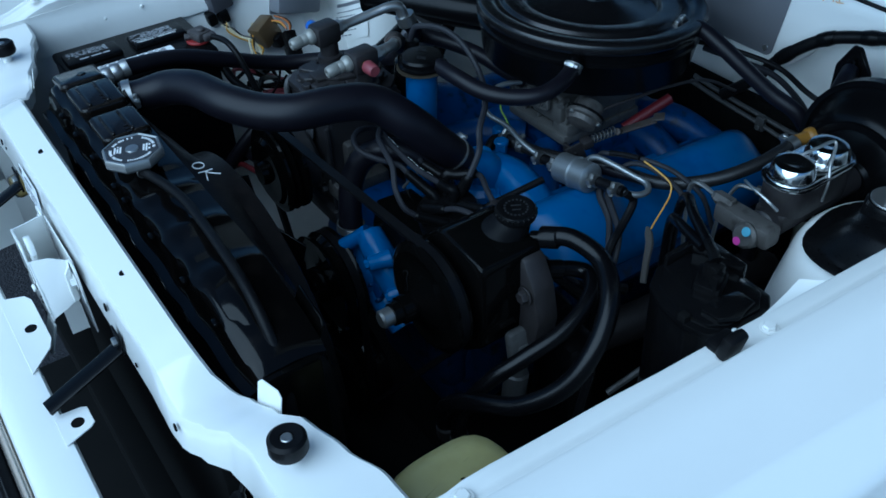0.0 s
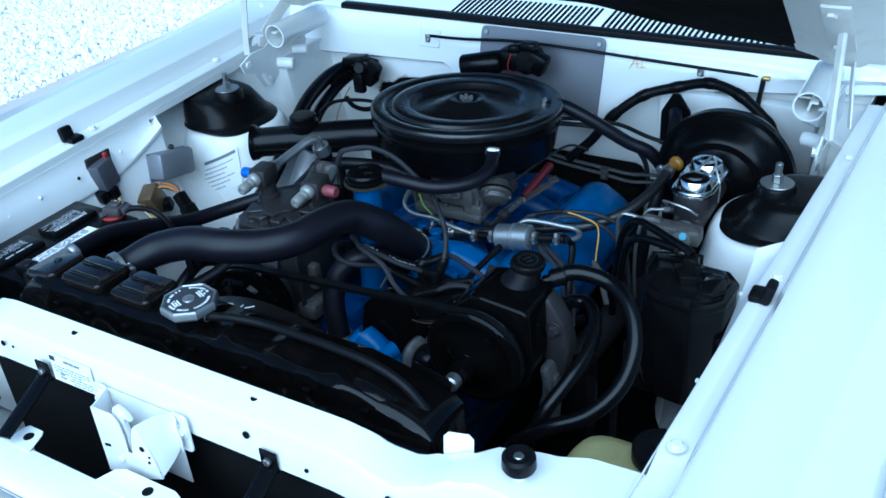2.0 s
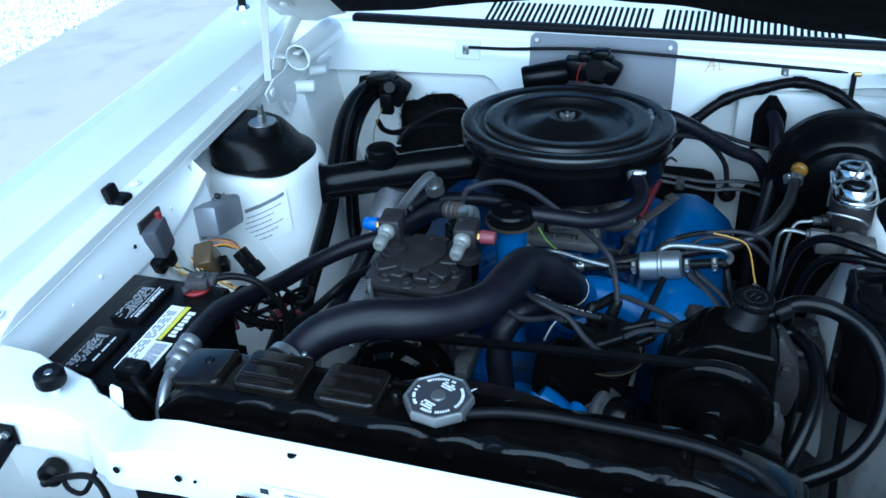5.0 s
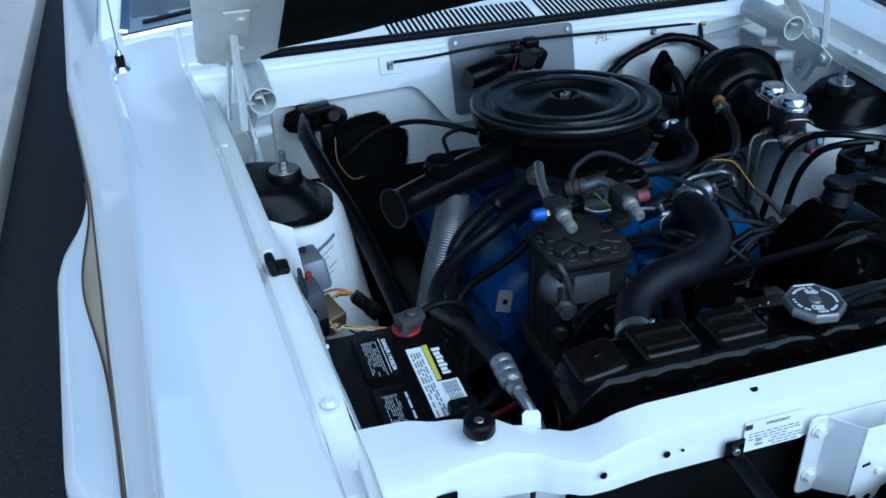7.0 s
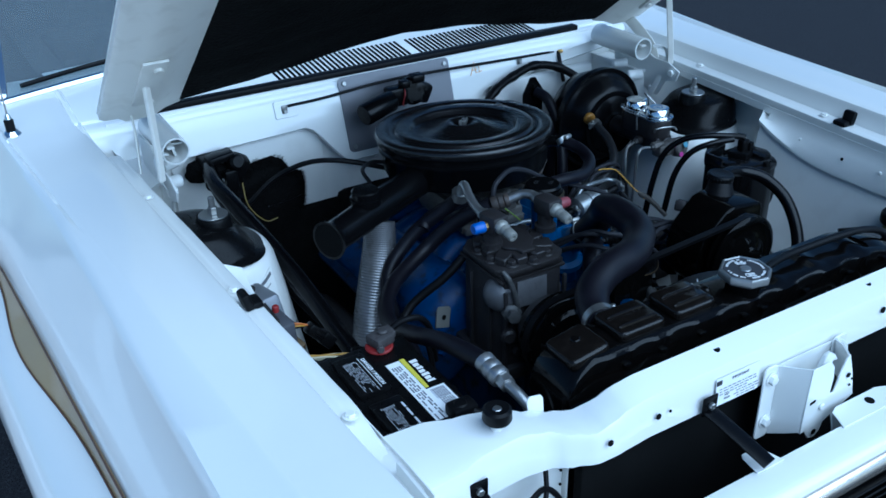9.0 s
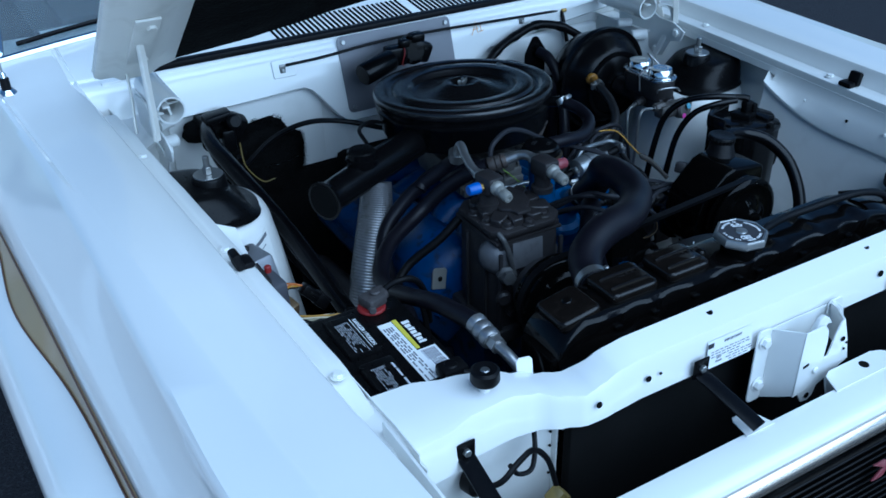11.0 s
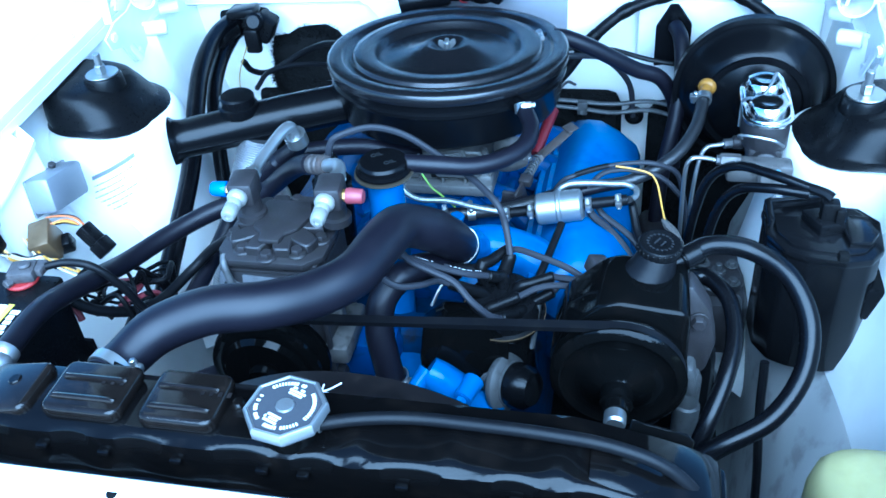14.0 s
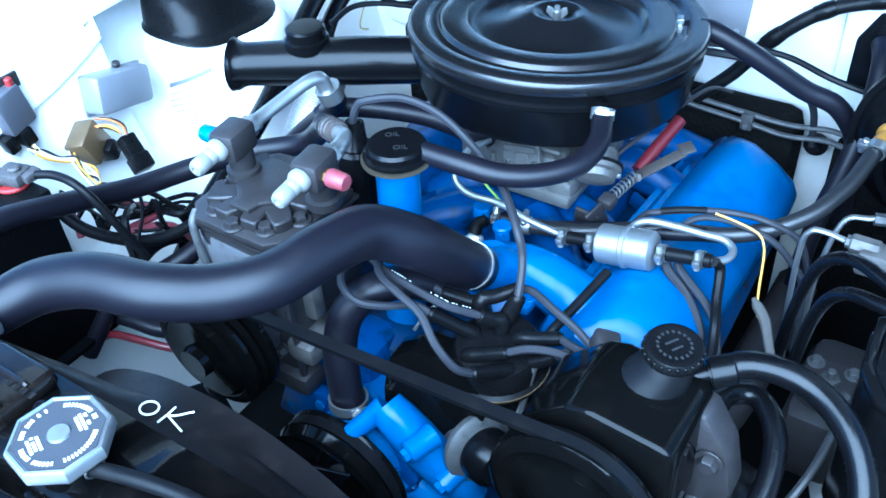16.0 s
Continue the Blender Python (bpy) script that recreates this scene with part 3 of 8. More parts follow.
# radiator support: a sheet folded over the front of the bay
SUPPORT = [(0.0, -0.016, 0.911, -0.046, 0.902, -0.060, 0.888, -0.064, 0.838), (0.29, -0.016, 0.911, -0.046, 0.902, -0.060, 0.888, -0.064, 0.838),
           (0.325, -0.014, 0.905, -0.046, 0.898, -0.061, 0.885, -0.065, 0.836), (0.352, -0.009, 0.890, -0.046, 0.887, -0.062, 0.876, -0.066, 0.834),
           (0.378, 0.001, 0.878, -0.046, 0.878, -0.060, 0.868, -0.064, 0.832), (0.405, 0.014, 0.878, -0.034, 0.879, -0.047, 0.870, -0.052, 0.831),
           (0.435, 0.022, 0.886, -0.018, 0.886, -0.031, 0.877, -0.036, 0.830), (0.470, 0.040, 0.893, -0.012, 0.892, -0.026, 0.882, -0.031, 0.829),
           (0.520, 0.052, 0.893, -0.014, 0.891, -0.028, 0.880, -0.033, 0.828), (0.570, 0.068, 0.892, -0.026, 0.889, -0.038, 0.877, -0.042, 0.824), (0.622, 0.070, 0.892, -0.030, 0.888, -0.042, 0.875, -0.046, 0.822)]


def support_at(x):
    x = abs(x)
    for a, b in zip(SUPPORT, SUPPORT[1:]):
        if x <= b[0]:
            f = (x - a[0]) / (b[0] - a[0])
            f = f * f * (3 - 2 * f) if b[0] - a[0] < 0.1 else f
            return [p + (q - p) * f for p, q in zip(a[1:], b[1:])]
    return list(SUPPORT[-1][1:])


def support():
    rows = []
    for k in range(125):
        x = -0.668 + 1.336 * k / 124
        yr, zr, y1, z1, y2, z2, y3, z3 = support_at(x)
        rows.append([(x, yr, zr - 0.022), (x, yr, zr - 0.004), (x, yr - 0.004, zr), (x, 0.5 * (yr + y1), 0.5 * (zr + z1) + 0.001), (x, y1, z1), (x, 0.4 * y1 + 0.6 * y2 - 0.002, 0.55 * z1 + 0.45 * z2 + 0.002), (x, y2, z2), (x, y3, z3), (x, y3 + 0.012, z3 - 0.003)])
    return loft(rows, 0.0015)


BX = {-1: -0.490, 1: 0.504}
rsup = part("radiator_support", support(), WHITE, car, "white folded radiator support panel")
for s in (-1, 1):
    b = part("hood_bumper", lathe([(0, 0.008), (0.0175, 0.008), (0.0190, 0.011), (0.0185, 0.024), (0.015, 0.027), (0.007, 0.026), (0.005, 0.020), (0, 0.020)], Matrix.Translation((BX[s], 0.003, 0.899)), 28), RUBBER, car, "round black rubber hood bumper")
    part("stem", disc((BX[s], 0.004, 0.890), (0, 0, 1), 0.0075, 0.019, 0.002, 14), WHITE, b, "white threaded stem")
    part("bolt", disc((BX[s], 0.003, 0.919), (0, 0, 1), 0.006, 0.006, 0.001, 10), STEEL, b)
    tq = 1.0 if s > 0 else 0.62
    part("tab", prism([(-0.018 * tq, 0), (0.018 * tq, 0), (0.018 * tq, 0.028), (0.012 * tq, 0.034), (-0.012 * tq, 0.034), (-0.018 * tq, 0.028)], 0.0015, Matrix.Translation((s * 0.418, 0.020, 0.868 + 0.002 * (1 - s))) @ pose(0, 0, 0, 78, 0, s * 14) @ Matrix.Diagonal((1, 0.5 + 0.5 * tq, 1, 1)), 0.0004, 1), WHITE, rsup)
holes = [(-0.153, -0.033, 0.9055, 0, 0.0055), (0.166, -0.032, 0.9055, 0, 0.0055), (0.171, -0.063, 0.874, 1, 0.0052), (-0.283, -0.065, 0.868, 1, 0.0045), (-0.364, -0.0665, 0.862, 1, 0.0045), (0.375, -0.064, 0.862, 1, 0.0045), (0.26, -0.064, 0.855, 1, 0.003), (-0.262, -0.0645, 0.868, 1, 0.0022)]
for x, y, z, face, r in holes:
    d = (0, -0.12, 1) if not face else (0, -1, 0.08)
    part("punched_hole", disc(Vector((x, y, z)) - Vector(d) * 0.0015 + Vector(d) * 0.0014, d, r, 0.0016, 0.0003, 16), UNDER, rsup, "dark punched hole")
# braces from the support to the header panel
for x, x2, y, z in ((0.205, 0.218, -0.064, 0.849), (-0.195, -0.178, -0.068, 0.852), (-0.543, -0.545, -0.034, 0.847)):
    br = part("brace", join(box((x, y - 0.003, z + 0.001), (0.026, 0.003, 0.030), 0.001), flat_bar([(x, y - 0.004, z - 0.008), (x + 0.2 * (x2 - x), y - 0.020, z - 0.013), (x + 0.6 * (x2 - x), y - 0.058, z - 0.025), (x2, y - 0.098, z - 0.038)], (1, 0, 0), 0.024, 0.004)), SATIN, car, "black steel brace")
    part("bolt", disc((x, y - 0.004, z + 0.002), (0, -1, 0), 0.0055, 0.006, 0.001, 6), STEEL, br)
# emission label on the support's face
lab = part("label", box((-0.139, -0.0655, 0.8625), (0.082, 0.0008, 0.044), 0, pose(0, 0, 0, -4)), PAPER, rsup, "white printed coolant notice")
mlab = Matrix.Translation((-0.139, -0.0662, 0.8625)) @ pose(0, 0, 0, 86)
part("print", bars([q for q in print_rows(0.070, 0.026, 6, 3, 0.26) if not (q[1] < -0.001 and q[0] < -0.006)], mlab @ Matrix.Translation((0, -0.007, 0.0003))), INKMID, lab)
part("mark", bars([(-0.036, 0.015, 0.010, 0.007)], mlab @ Matrix.Translation((0, 0, 0.0003))), INK, lab)
for word, wx, wz in (("HOT", -0.020, -0.008), ("COLD", -0.020, -0.0135)):
    lettering(word, 0.0042, mlab @ Matrix.Translation((wx, wz, 0.0006)), INKMID, lab)
lettering("IMPORTANT", 0.0058, mlab @ Matrix.Translation((0.004, 0.015, 0.0006)), INKMID, lab)

# hood latch: an open box with a slotted front plate
latch = part("hood_latch", prism([(-0.048, 0.766), (0.002, 0.770), (0.059, 0.795), (0.047, 0.838), (0.033, 0.874), (0.026, 0.867), (0.019, 0.850), (0.014, 0.828), (0.011, 0.817), (0.003, 0.817), (0.0045, 0.845), (0.001, 0.866), (-0.008, 0.877), (-0.045, 0.877)], 0.003, Matrix.Translation((0, -0.1105, 0)) @ pose(0, 0, 0, 90), 0.0008, 1), WHITE, car, "white painted hood latch bracket")
part("back_plate", box((-0.006, -0.068, 0.806), (0.120, 0.002, 0.118), 0.0005), WHITE, latch)
part("ear", prism(rounded(0.028, 0.126, 0.008, 3), 0.003, Matrix.Translation((-0.078, -0.0695, 0.808)) @ pose(0, 0, 0, 90), 0.0008, 1), WHITE, latch)
part("ear", prism(rounded(0.030, 0.060, 0.008, 3), 0.003, Matrix.Translation((0.064, -0.0695, 0.842)) @ pose(0, 0, 0, 90), 0.0008, 1), WHITE, latch)
part("side_wall", loft([[(-0.0475, -0.112, 0.768), (-0.046, -0.112, 0.822), (-0.0445, -0.112, 0.876)], [(-0.056, -0.094, 0.758), (-0.055, -0.094, 0.815), (-0.054, -0.094, 0.872)], [(-0.066, -0.073, 0.748), (-0.066, -0.073, 0.808), (-0.066, -0.073, 0.868)]], 0.0025), WHITE, latch)
part("side_wall", loft([[(0.033, -0.112, 0.873), (0.046, -0.112, 0.838), (0.058, -0.111, 0.797)], [(0.044, -0.092, 0.876), (0.054, -0.092, 0.846), (0.059, -0.091, 0.806)], [(0.054, -0.073, 0.870), (0.058, -0.073, 0.848), (0.058, -0.073, 0.816)]], 0.0025), WHITE, latch)
part("foot", prism([(0.016, 0), (0.046, 0), (0.048, 0.04), (0.040, 0.048), (0.014, 0.045)], 0.003, Matrix.Translation((0, -0.1135, 0.778)) @ pose(0, 0, 0, -110), 0.0008, 1), WHITE, latch)
part("hook", prism([(-0.018, 0.800), (-0.019, 0.866), (-0.011, 0.882), (-0.002, 0.886), (0.009, 0.879), (0.017, 0.867), (0.007, 0.869), (0.002, 0.860), (0.004, 0.842), (0.001, 0.800)], 0.008, Matrix.Translation((0, -0.098, 0)) @ pose(0, 0, 0, 90), 0.002), WHITE, latch)
for x, z in ((-0.077, 0.850), (-0.077, 0.776), (0.066, 0.846)):
    bolt((x, -0.073, z), (0, -1, 0), 0.008, 0.007, latch, WHITE)
part("slot", box((-0.033, -0.1139, 0.817), (0.011, 0.0012, 0.0042), 0.0003, pose(0, 0, 0, 0, -12, 0)), UNDER, latch)
for x, z, r in ((0.036, 0.838, 0.0042), (0.043, 0.818, 0.0022), (0.046, 0.828, 0.0018)):
    part("punched_hole", disc((x, -0.1142, z), (0, -1, 0), r, 0.0012, 0.0003, 14), UNDER, latch)
part("slot", box((0.053, -0.1125, 0.800), (0.0042, 0.0012, 0.013), 0.0003, pose(0, 0, 0, 0, 12, 0)), UNDER, latch)
part("ear", loft([[(0.054, -0.074, 0.872), (0.062, -0.076, 0.868), (0.068, -0.083, 0.862)], [(0.058, -0.074, 0.848), (0.066, -0.076, 0.846), (0.073, -0.084, 0.842)], [(0.058, -0.074, 0.818), (0.065, -0.077, 0.818), (0.070, -0.083, 0.820)]], 0.002), WHITE, latch, "curled sheet edge")
part("hanging_tab", prism([(-0.040, 0.772), (0.004, 0.772), (-0.002, 0.752), (-0.012, 0.745), (-0.026, 0.748)], 0.0025, Matrix.Translation((0, -0.1095, 0)) @ pose(0, 0, 0, 90), 0.0006, 1), WHITE, latch)
part("punched_hole", disc((-0.016, -0.1125, 0.757), (0, -1, 0), 0.0048, 0.0012, 0.0003, 14), UNDER, latch)
part("rivet", disc((-0.012, -0.1135, 0.802), (0, -1, 0), 0.0055, 0.004, 0.0015, 14), WHITE, latch)

# header panel, grille
hp = part("header_panel", loft([[(x, y, z) for y, z in ((-0.150, 0.770), (-0.150, 0.791), (-0.153, 0.7955), (-0.160, 0.796), (-0.190, 0.793), (-0.201, 0.789), (-0.207, 0.783), (-0.208, 0.776), (-0.206, 0.760))] for x in [-0.66 + 1.32 * k / 30 for k in range(31)]], 0.0015), WHITE, car, "white grille header panel")
part("trim_strip", prism([(-0.204, 0.757), (-0.2105, 0.779), (-0.2125, 0.780), (-0.2200, 0.768), (-0.2205, 0.757)], 1.32, Matrix(((0, 0, 1, -0.66), (1, 0, 0, 0), (0, 1, 0, 0), (0, 0, 0, 1))), 0.0025, 2), TRIM, hp, "polished alloy trim strip")
for x, w in ((0.060, 0.16), (0.245, 0.05), (-0.165, 0.05), (-0.53, 0.05)):
    tb = part("tab", prism([(-w / 2, 0), (w / 2, 0), (w * 0.30, 0.030), (w * 0.20, 0.036), (-w * 0.34, 0.036), (-w * 0.42, 0.030)], 0.002, Matrix.Translation((x, -0.160, 0.7968)) @ pose(0, 0, 0, 2), 0.0005, 1), WHITE, hp)
    part("hole", disc((x, -0.140, 0.7985), (0, 0, 1), 0.0075, 0.0016, 0.0003, 16), UNDER, tb)
gr = thing("grille", "black slatted front grille with a red emblem", "grille", (0, -0.24, 0.65))
for k in range(16):
    part("slat", box((0, -0.2235 - 0.0012 * k, 0.7535 - 0.0115 * k), (1.26, 0.024, 0.0042), 0.0016, pose(0, 0, 0, -28), 1), SATIN, gr)
part("backing", box((0, -0.202, 0.655), (1.26, 0.006, 0.20), 0.002), UNDER, gr)
part("side_post", box((-0.632, -0.235, 0.62), (0.012, 0.05, 0.25), 0.003), WHITE, gr)
part("side_post", box((0.632, -0.235, 0.62), (0.012, 0.05, 0.25), 0.003), WHITE, gr)
emb = part("emblem", prism([(-0.045, -0.014), (-0.020, -0.014), (-0.006, -0.003), (0.012, -0.016), (0.040, -0.016), (0.012, 0.003), (0.045, 0.020), (0.020, 0.020), (0.002, 0.009), (-0.012, 0.018), (-0.040, 0.018), (-0.016, 0.003)], 0.004, Matrix.Translation((-0.005, -0.2475, 0.728)) @ pose(0, 0, 0, 78, 0, 0) @ Matrix.Diagonal((0.82, 0.72, 1, 1)), 0.001, 1), CAPRED, gr, "red angular emblem")
# inner front: lamp boxes either side, the dark opening of the radiator
for s in (-1, 1):
    lb = part("lamp_box", box((s * 0.507, 0.002, 0.72), (0.250, 0.003, 0.21), 0.001), BAYWHITE, car, "white sheet panel behind the headlamp")
    part("edge_flange", box((s * 0.383, -0.004, 0.72), (0.003, 0.012, 0.21), 0.001), BAYWHITE, lb)
    part("side_panel", box((s * 0.632, -0.13, 0.76), (0.004, 0.26, 0.30), 0.001), BAYWHITE, lb)
    part("bulb_socket", disc((s * 0.522, -0.002, 0.765), (s * -0.2, -1, 0.15), 0.017, 0.030, 0.006), RUBBER, lb, "black rubber bulb socket")
    part("wiring", tube([(s * 0.522, -0.030, 0.768), (s * 0.500, -0.050, 0.785), (s * 0.470, -0.045, 0.800), (s * 0.440, -0.035, 0.798), (s * 0.420, -0.04, 0.775), (s * 0.412, -0.05, 0.735)], 0.0042, 8), RUBBER, lb)
    part("wiring", tube([(s * 0.480, -0.040, 0.796), (s * 0.470, -0.045, 0.780), (s * 0.450, -0.045, 0.778), (s * 0.438, -0.035, 0.796), (s * 0.430, -0.02, 0.820)], 0.0034, 8), RUBBER, lb)
    part("connector", box((s * 0.412, -0.055, 0.715), (0.026, 0.022, 0.038), 0.006, pose(0, 0, 0, 10, s * 35, 0)), OLIVE, lb, "dull yellow plug")
    part("connector", box((s * 0.440, -0.055, 0.700), (0.034, 0.024, 0.026), 0.005, pose(0, 0, 0, 10, s * -25, 0)), WEATHERED, lb)
    for z in (0.78, 0.755, 0.73, 0.705):
        part("rivet", disc((s * 0.389, -0.001, z), (0, -1, 0), 0.002, 0.003, 0.0006, 8), UNDER, lb)
part("condenser", box((0, -0.026, 0.58), (0.76, 0.018, 0.52), 0.004), UNDER, car, "black condenser core")
# two cross bars, and an added dark sheet that closes the bay below
part("crossmember_floor", join(box((0, 0.30, 0.24), (1.0, 0.16, 0.10), 0.02), box((0, -0.05, 0.30), (1.2, 0.06, 0.06), 0.01), box((0, 0.6, 0.17), (1.2, 1.6, 0.01), 0.002)), UNDER, car)

# ---- cowl and firewall ----
def face_y(z):
    return 1.118 + (z - 0.80) * 0.28


def cowl_low(x):
    a = abs(x)
    if a < 0.150:
        return 0.775
    if a < 0.255:
        f = (a - 0.150) / 0.105
        return 0.775 + 0.095 * (f * f * (3 - 2 * f))
    return 0.870 - 0.010 * (a - 0.255) / 0.35 if x < 0 else 0.870 + 0.036 * (a - 0.255) / 0.35


rows = []
for k in range(81):
    x = -0.725 + 1.45 * k / 80
    lo = cowl_low(x)
    yb = face_y(lo)
    row = [(x, 1.172, lo - 0.002), (x, yb + 0.008, lo - 0.002), (x, yb + 0.001, lo + 0.003), (x, face_y(lo + 0.02), lo + 0.02), (x, face_y(0.91), max(0.91, lo + 0.03)), (x, face_y(0.94), 0.94), (x, 1.170, 0.953), (x, 1.186, 0.957), (x, 1.224, 0.958)]
    rows.append(row)
cw = part("cowl_panel", loft(rows, 0.0015), WHITE, car, "white painted cowl panel across the firewall")
part("cowl_seal", box((0, 1.197, 0.965), (1.14, 0.028, 0.017), 0.006), RUBBER, cw, "black rubber hood seal")
fw = part("firewall", box((0, 1.180, 0.62), (1.36, 0.012, 0.68), 0.003), BAYWHITE, car, "white painted steel firewall")
part("raised_panel", box((0.43, 1.150, 0.80), (0.32, 0.03, 0.16), 0.012), BAYWHITE, fw)
part("recess_panel", prism(rounded(0.36, 0.24, 0.035), 0.010, Matrix.Translation((-0.385, 1.172, 0.775)) @ pose(0, 0, 0, 90), 0.004), BAYWHITE, fw)

part("tunnel_insulation", box((0.03, 1.135, 0.45), (0.44, 0.07, 0.49), 0.03), FELT, car, "black felt behind the engine")
part("dash_mat", box((-0.335, 1.158, 0.44), (0.34, 0.03, 0.46), 0.012), FELT, car, "black felt mat low on the firewall")
pl = part("cover_plate", prism(rounded(0.300, 0.176, 0.012), 0.002, Matrix.Translation((-0.006, face_y(0.885) - 0.003, 0.880)) @ pose(0, 0, 0, 74), 0.0005, 1), GREYPLATE, car, "grey blanking plate on the cowl")
for x, z in ((-0.142, 0.952), (0.130, 0.952), (-0.142, 0.808), (0.130, 0.808)):
    part("screw", disc((x, face_y(z) - 0.005, z), (0, -1, 0.28), 0.0055, 0.003, 0.001, 12), STEEL, pl)
# rear vent panel ahead of the windscreen
vp = part("vent_panel", loft([[(x, y, z - 0.05 * (x / 0.72) ** 2 * f) for y, z, f in ((1.208, 0.952, 0.0), (1.211, 0.962, 0.0), (1.216, 0.965, 0.0), (1.36, 0.984, 0.2), (1.50, 1.010, 0.3))] for x in [-0.74 + 1.48 * k / 24 for k in range(25)]], 0.0015), WHITE, car, "white cowl vent panel")
for k in range(56):
    x = -0.27 + 0.0128 * k + (0.02 if k > 27 else 0)
    part("vent_slot", box((x, 1.268, 0.9725 - 0.05 * (x / 0.72) ** 2 * 0.07), (0.0062, 0.088, 0.004), 0.0008, pose(0, 0, 0, 7), 1), UNDER, vp)
# windscreen, pillars, cabin
ws = part("windscreen", loft([[(x * (1 - 0.14 * f), 1.50 - 0.12 * (x / 0.84) ** 2 + 0.62 * f, 0.998 - 0.012 * (x / 0.84) ** 2 + 0.42 * f) for f in (0, 0.25, 0.5, 0.75, 1)] for x in [-0.84 + 1.68 * k / 16 for k in range(17)]], 0.004), GLASS, car, "tinted windscreen glass")
part("gasket", tube([(x, 1.488 - 0.12 * (x / 0.84) ** 2, 0.996 - 0.012 * (x / 0.84) ** 2) for x in [-0.85 + 0.085 * k for k in range(21)]], 0.009, 8), CHROME, ws, "bright windscreen moulding")
for s in (-1, 1):
    base = [(0.872, 1.345, 0.905), (0.874, 1.40, 0.965), (0.868, 1.45, 1.005), (0.816, 1.74, 1.215), (0.757, 2.06, 1.43)]
    pr = part("pillar", flat_bar([(s * x, y, z) for x, y, z in base], (0.9, -0.45 * s, 0) if s > 0 else (0.9, 0.45, 0), 0.056, 0.036), WHITE, car, "white flat-faced windscreen pillar")
    part("drip_rail", tube([(s * (x + 0.026), y + 0.014, z) for x, y, z in base[1:]], 0.0055, 8), CHROME, pr, "bright drip rail")
    part("pillar_trim", flat_bar([(s * 0.846, 1.385, 0.985), (s * 0.834, 1.43, 1.018), (s * 0.776, 1.74, 1.232), (s * 0.716, 2.06, 1.445)], (1, 0, 0), 0.022, 0.012), CHROME, car, "bright windscreen side moulding")
    sg = part("side_window", loft([[(s * (0.872 - 0.16 * f), y + 0.25 * f * (y < 1.7), 0.975 + 0.40 * f) for f in (0, 0.5, 1)] for y in (1.50, 1.9, 2.6)], 0.004), GLASS, car, "tinted door window")
    part("seal", tube([(s * 0.876, y, 0.976) for y in (1.49, 1.8, 2.2, 2.6)], 0.008, 8), RUBBER, sg, "black window seal")
    part("wiper", join(tube([(-0.36 + s * 0.44, 1.395 + 0.03 * (s + 1), 1.006), (-0.22 + s * 0.42, 1.44 + 0.02 * (s + 1), 1.012), (-0.02 + s * 0.40, 1.475 + 0.005 * (s + 1), 1.020)], 0.006, 6), tube([(-0.10 + s * 0.41, 1.455 + 0.01 * (s + 1), 1.020), (0.06 + s * 0.40, 1.455, 1.014), (0.07 + s * 0.40, 1.43, 0.992)], 0.006, 6)), SATIN, car, "black wiper arm")
    part("door", loft([[(s * (x + f * (0.042 + 0.033 * (y - 1.484) / 0.7)), y, z) for x, z, f in ((0.84, 0.985, 0), (0.872, 0.965, 0.2), (0.885, 0.950, 0.35), (0.945, 0.868, 0.9), (0.958, 0.845, 1), (0.962, 0.70, 1), (0.948, 0.50, 1), (0.90, 0.28, 1))] for y in (1.484, 1.6, 2.0, 2.7)], 0.002), WHITE, car, "white car door")
part("roof", loft([[(u * hw, y, z + 0.035 * (1 - u * u) - 0.020 * abs(u) ** 6) for u in (-1, -0.94, -0.8, -0.5, -0.2, 0, 0.2, 0.5, 0.8, 0.94, 1)] for y, hw, z in ((2.05, 0.735, 1.415), (2.12, 0.730, 1.425), (2.35, 0.722, 1.432), (2.65, 0.705, 1.428), (2.90, 0.680, 1.412), (3.02, 0.665, 1.395))], 0.02), WHITE, car, "white coupe roof")
rw_ = part("rear_window", loft([[(u * (0.655 + 0.045 * f), 3.02 + 0.46 * f, 1.392 - 0.41 * f + 0.030 * (1 - u * u) * (1 - f)) for f in (0, 0.33, 0.67, 1)] for u in (-1, -0.6, -0.2, 0.2, 0.6, 1)], 0.004), GLASS, car, "tinted rear window glass")
part("moulding", tube([(-0.70, 3.485, 0.978), (-0.3, 3.49, 0.980), (0.3, 3.49, 0.980), (0.70, 3.485, 0.978)], 0.009, 8), CHROME, rw_)
for s in (-1, 1):
    part("quarter_pillar", loft([[(s * (hi[0] + f * (lo[0] - hi[0])), hi[1] + f * (lo[1] - hi[1]), hi[2] + f * (lo[2] - hi[2])) for f in (0, 0.1, 0.35, 0.65, 0.9, 1)] for hi, lo in (((0.712, 2.60, 1.415), (0.905, 2.62, 0.955)), ((0.690, 2.85, 1.405), (0.895, 3.05, 0.960)), ((0.672, 3.00, 1.390), (0.800, 3.46, 0.965)), ((0.655, 3.03, 1.385), (0.700, 3.50, 0.968)))], 0.012), WHITE, car, "white rear roof pillar")
    part("rear_tyre", lathe([(0.12, -0.09), (0.31, -0.07), (0.315, 0.0), (0.31, 0.07), (0.12, 0.09), (0.12, -0.09)], along((s * 0.80, 3.15, 0.315), (1, 0, 0)), 32), RUBBER, car, "black rear tyre")
part("cabin", join(box((0, 2.3, 0.80), (1.50, 1.45, 0.36), 0.02), box((0, 1.72, 0.98), (1.36, 0.3, 0.03), 0.01)), CABIN, car, "dark dashboard and cabin")
rows = []
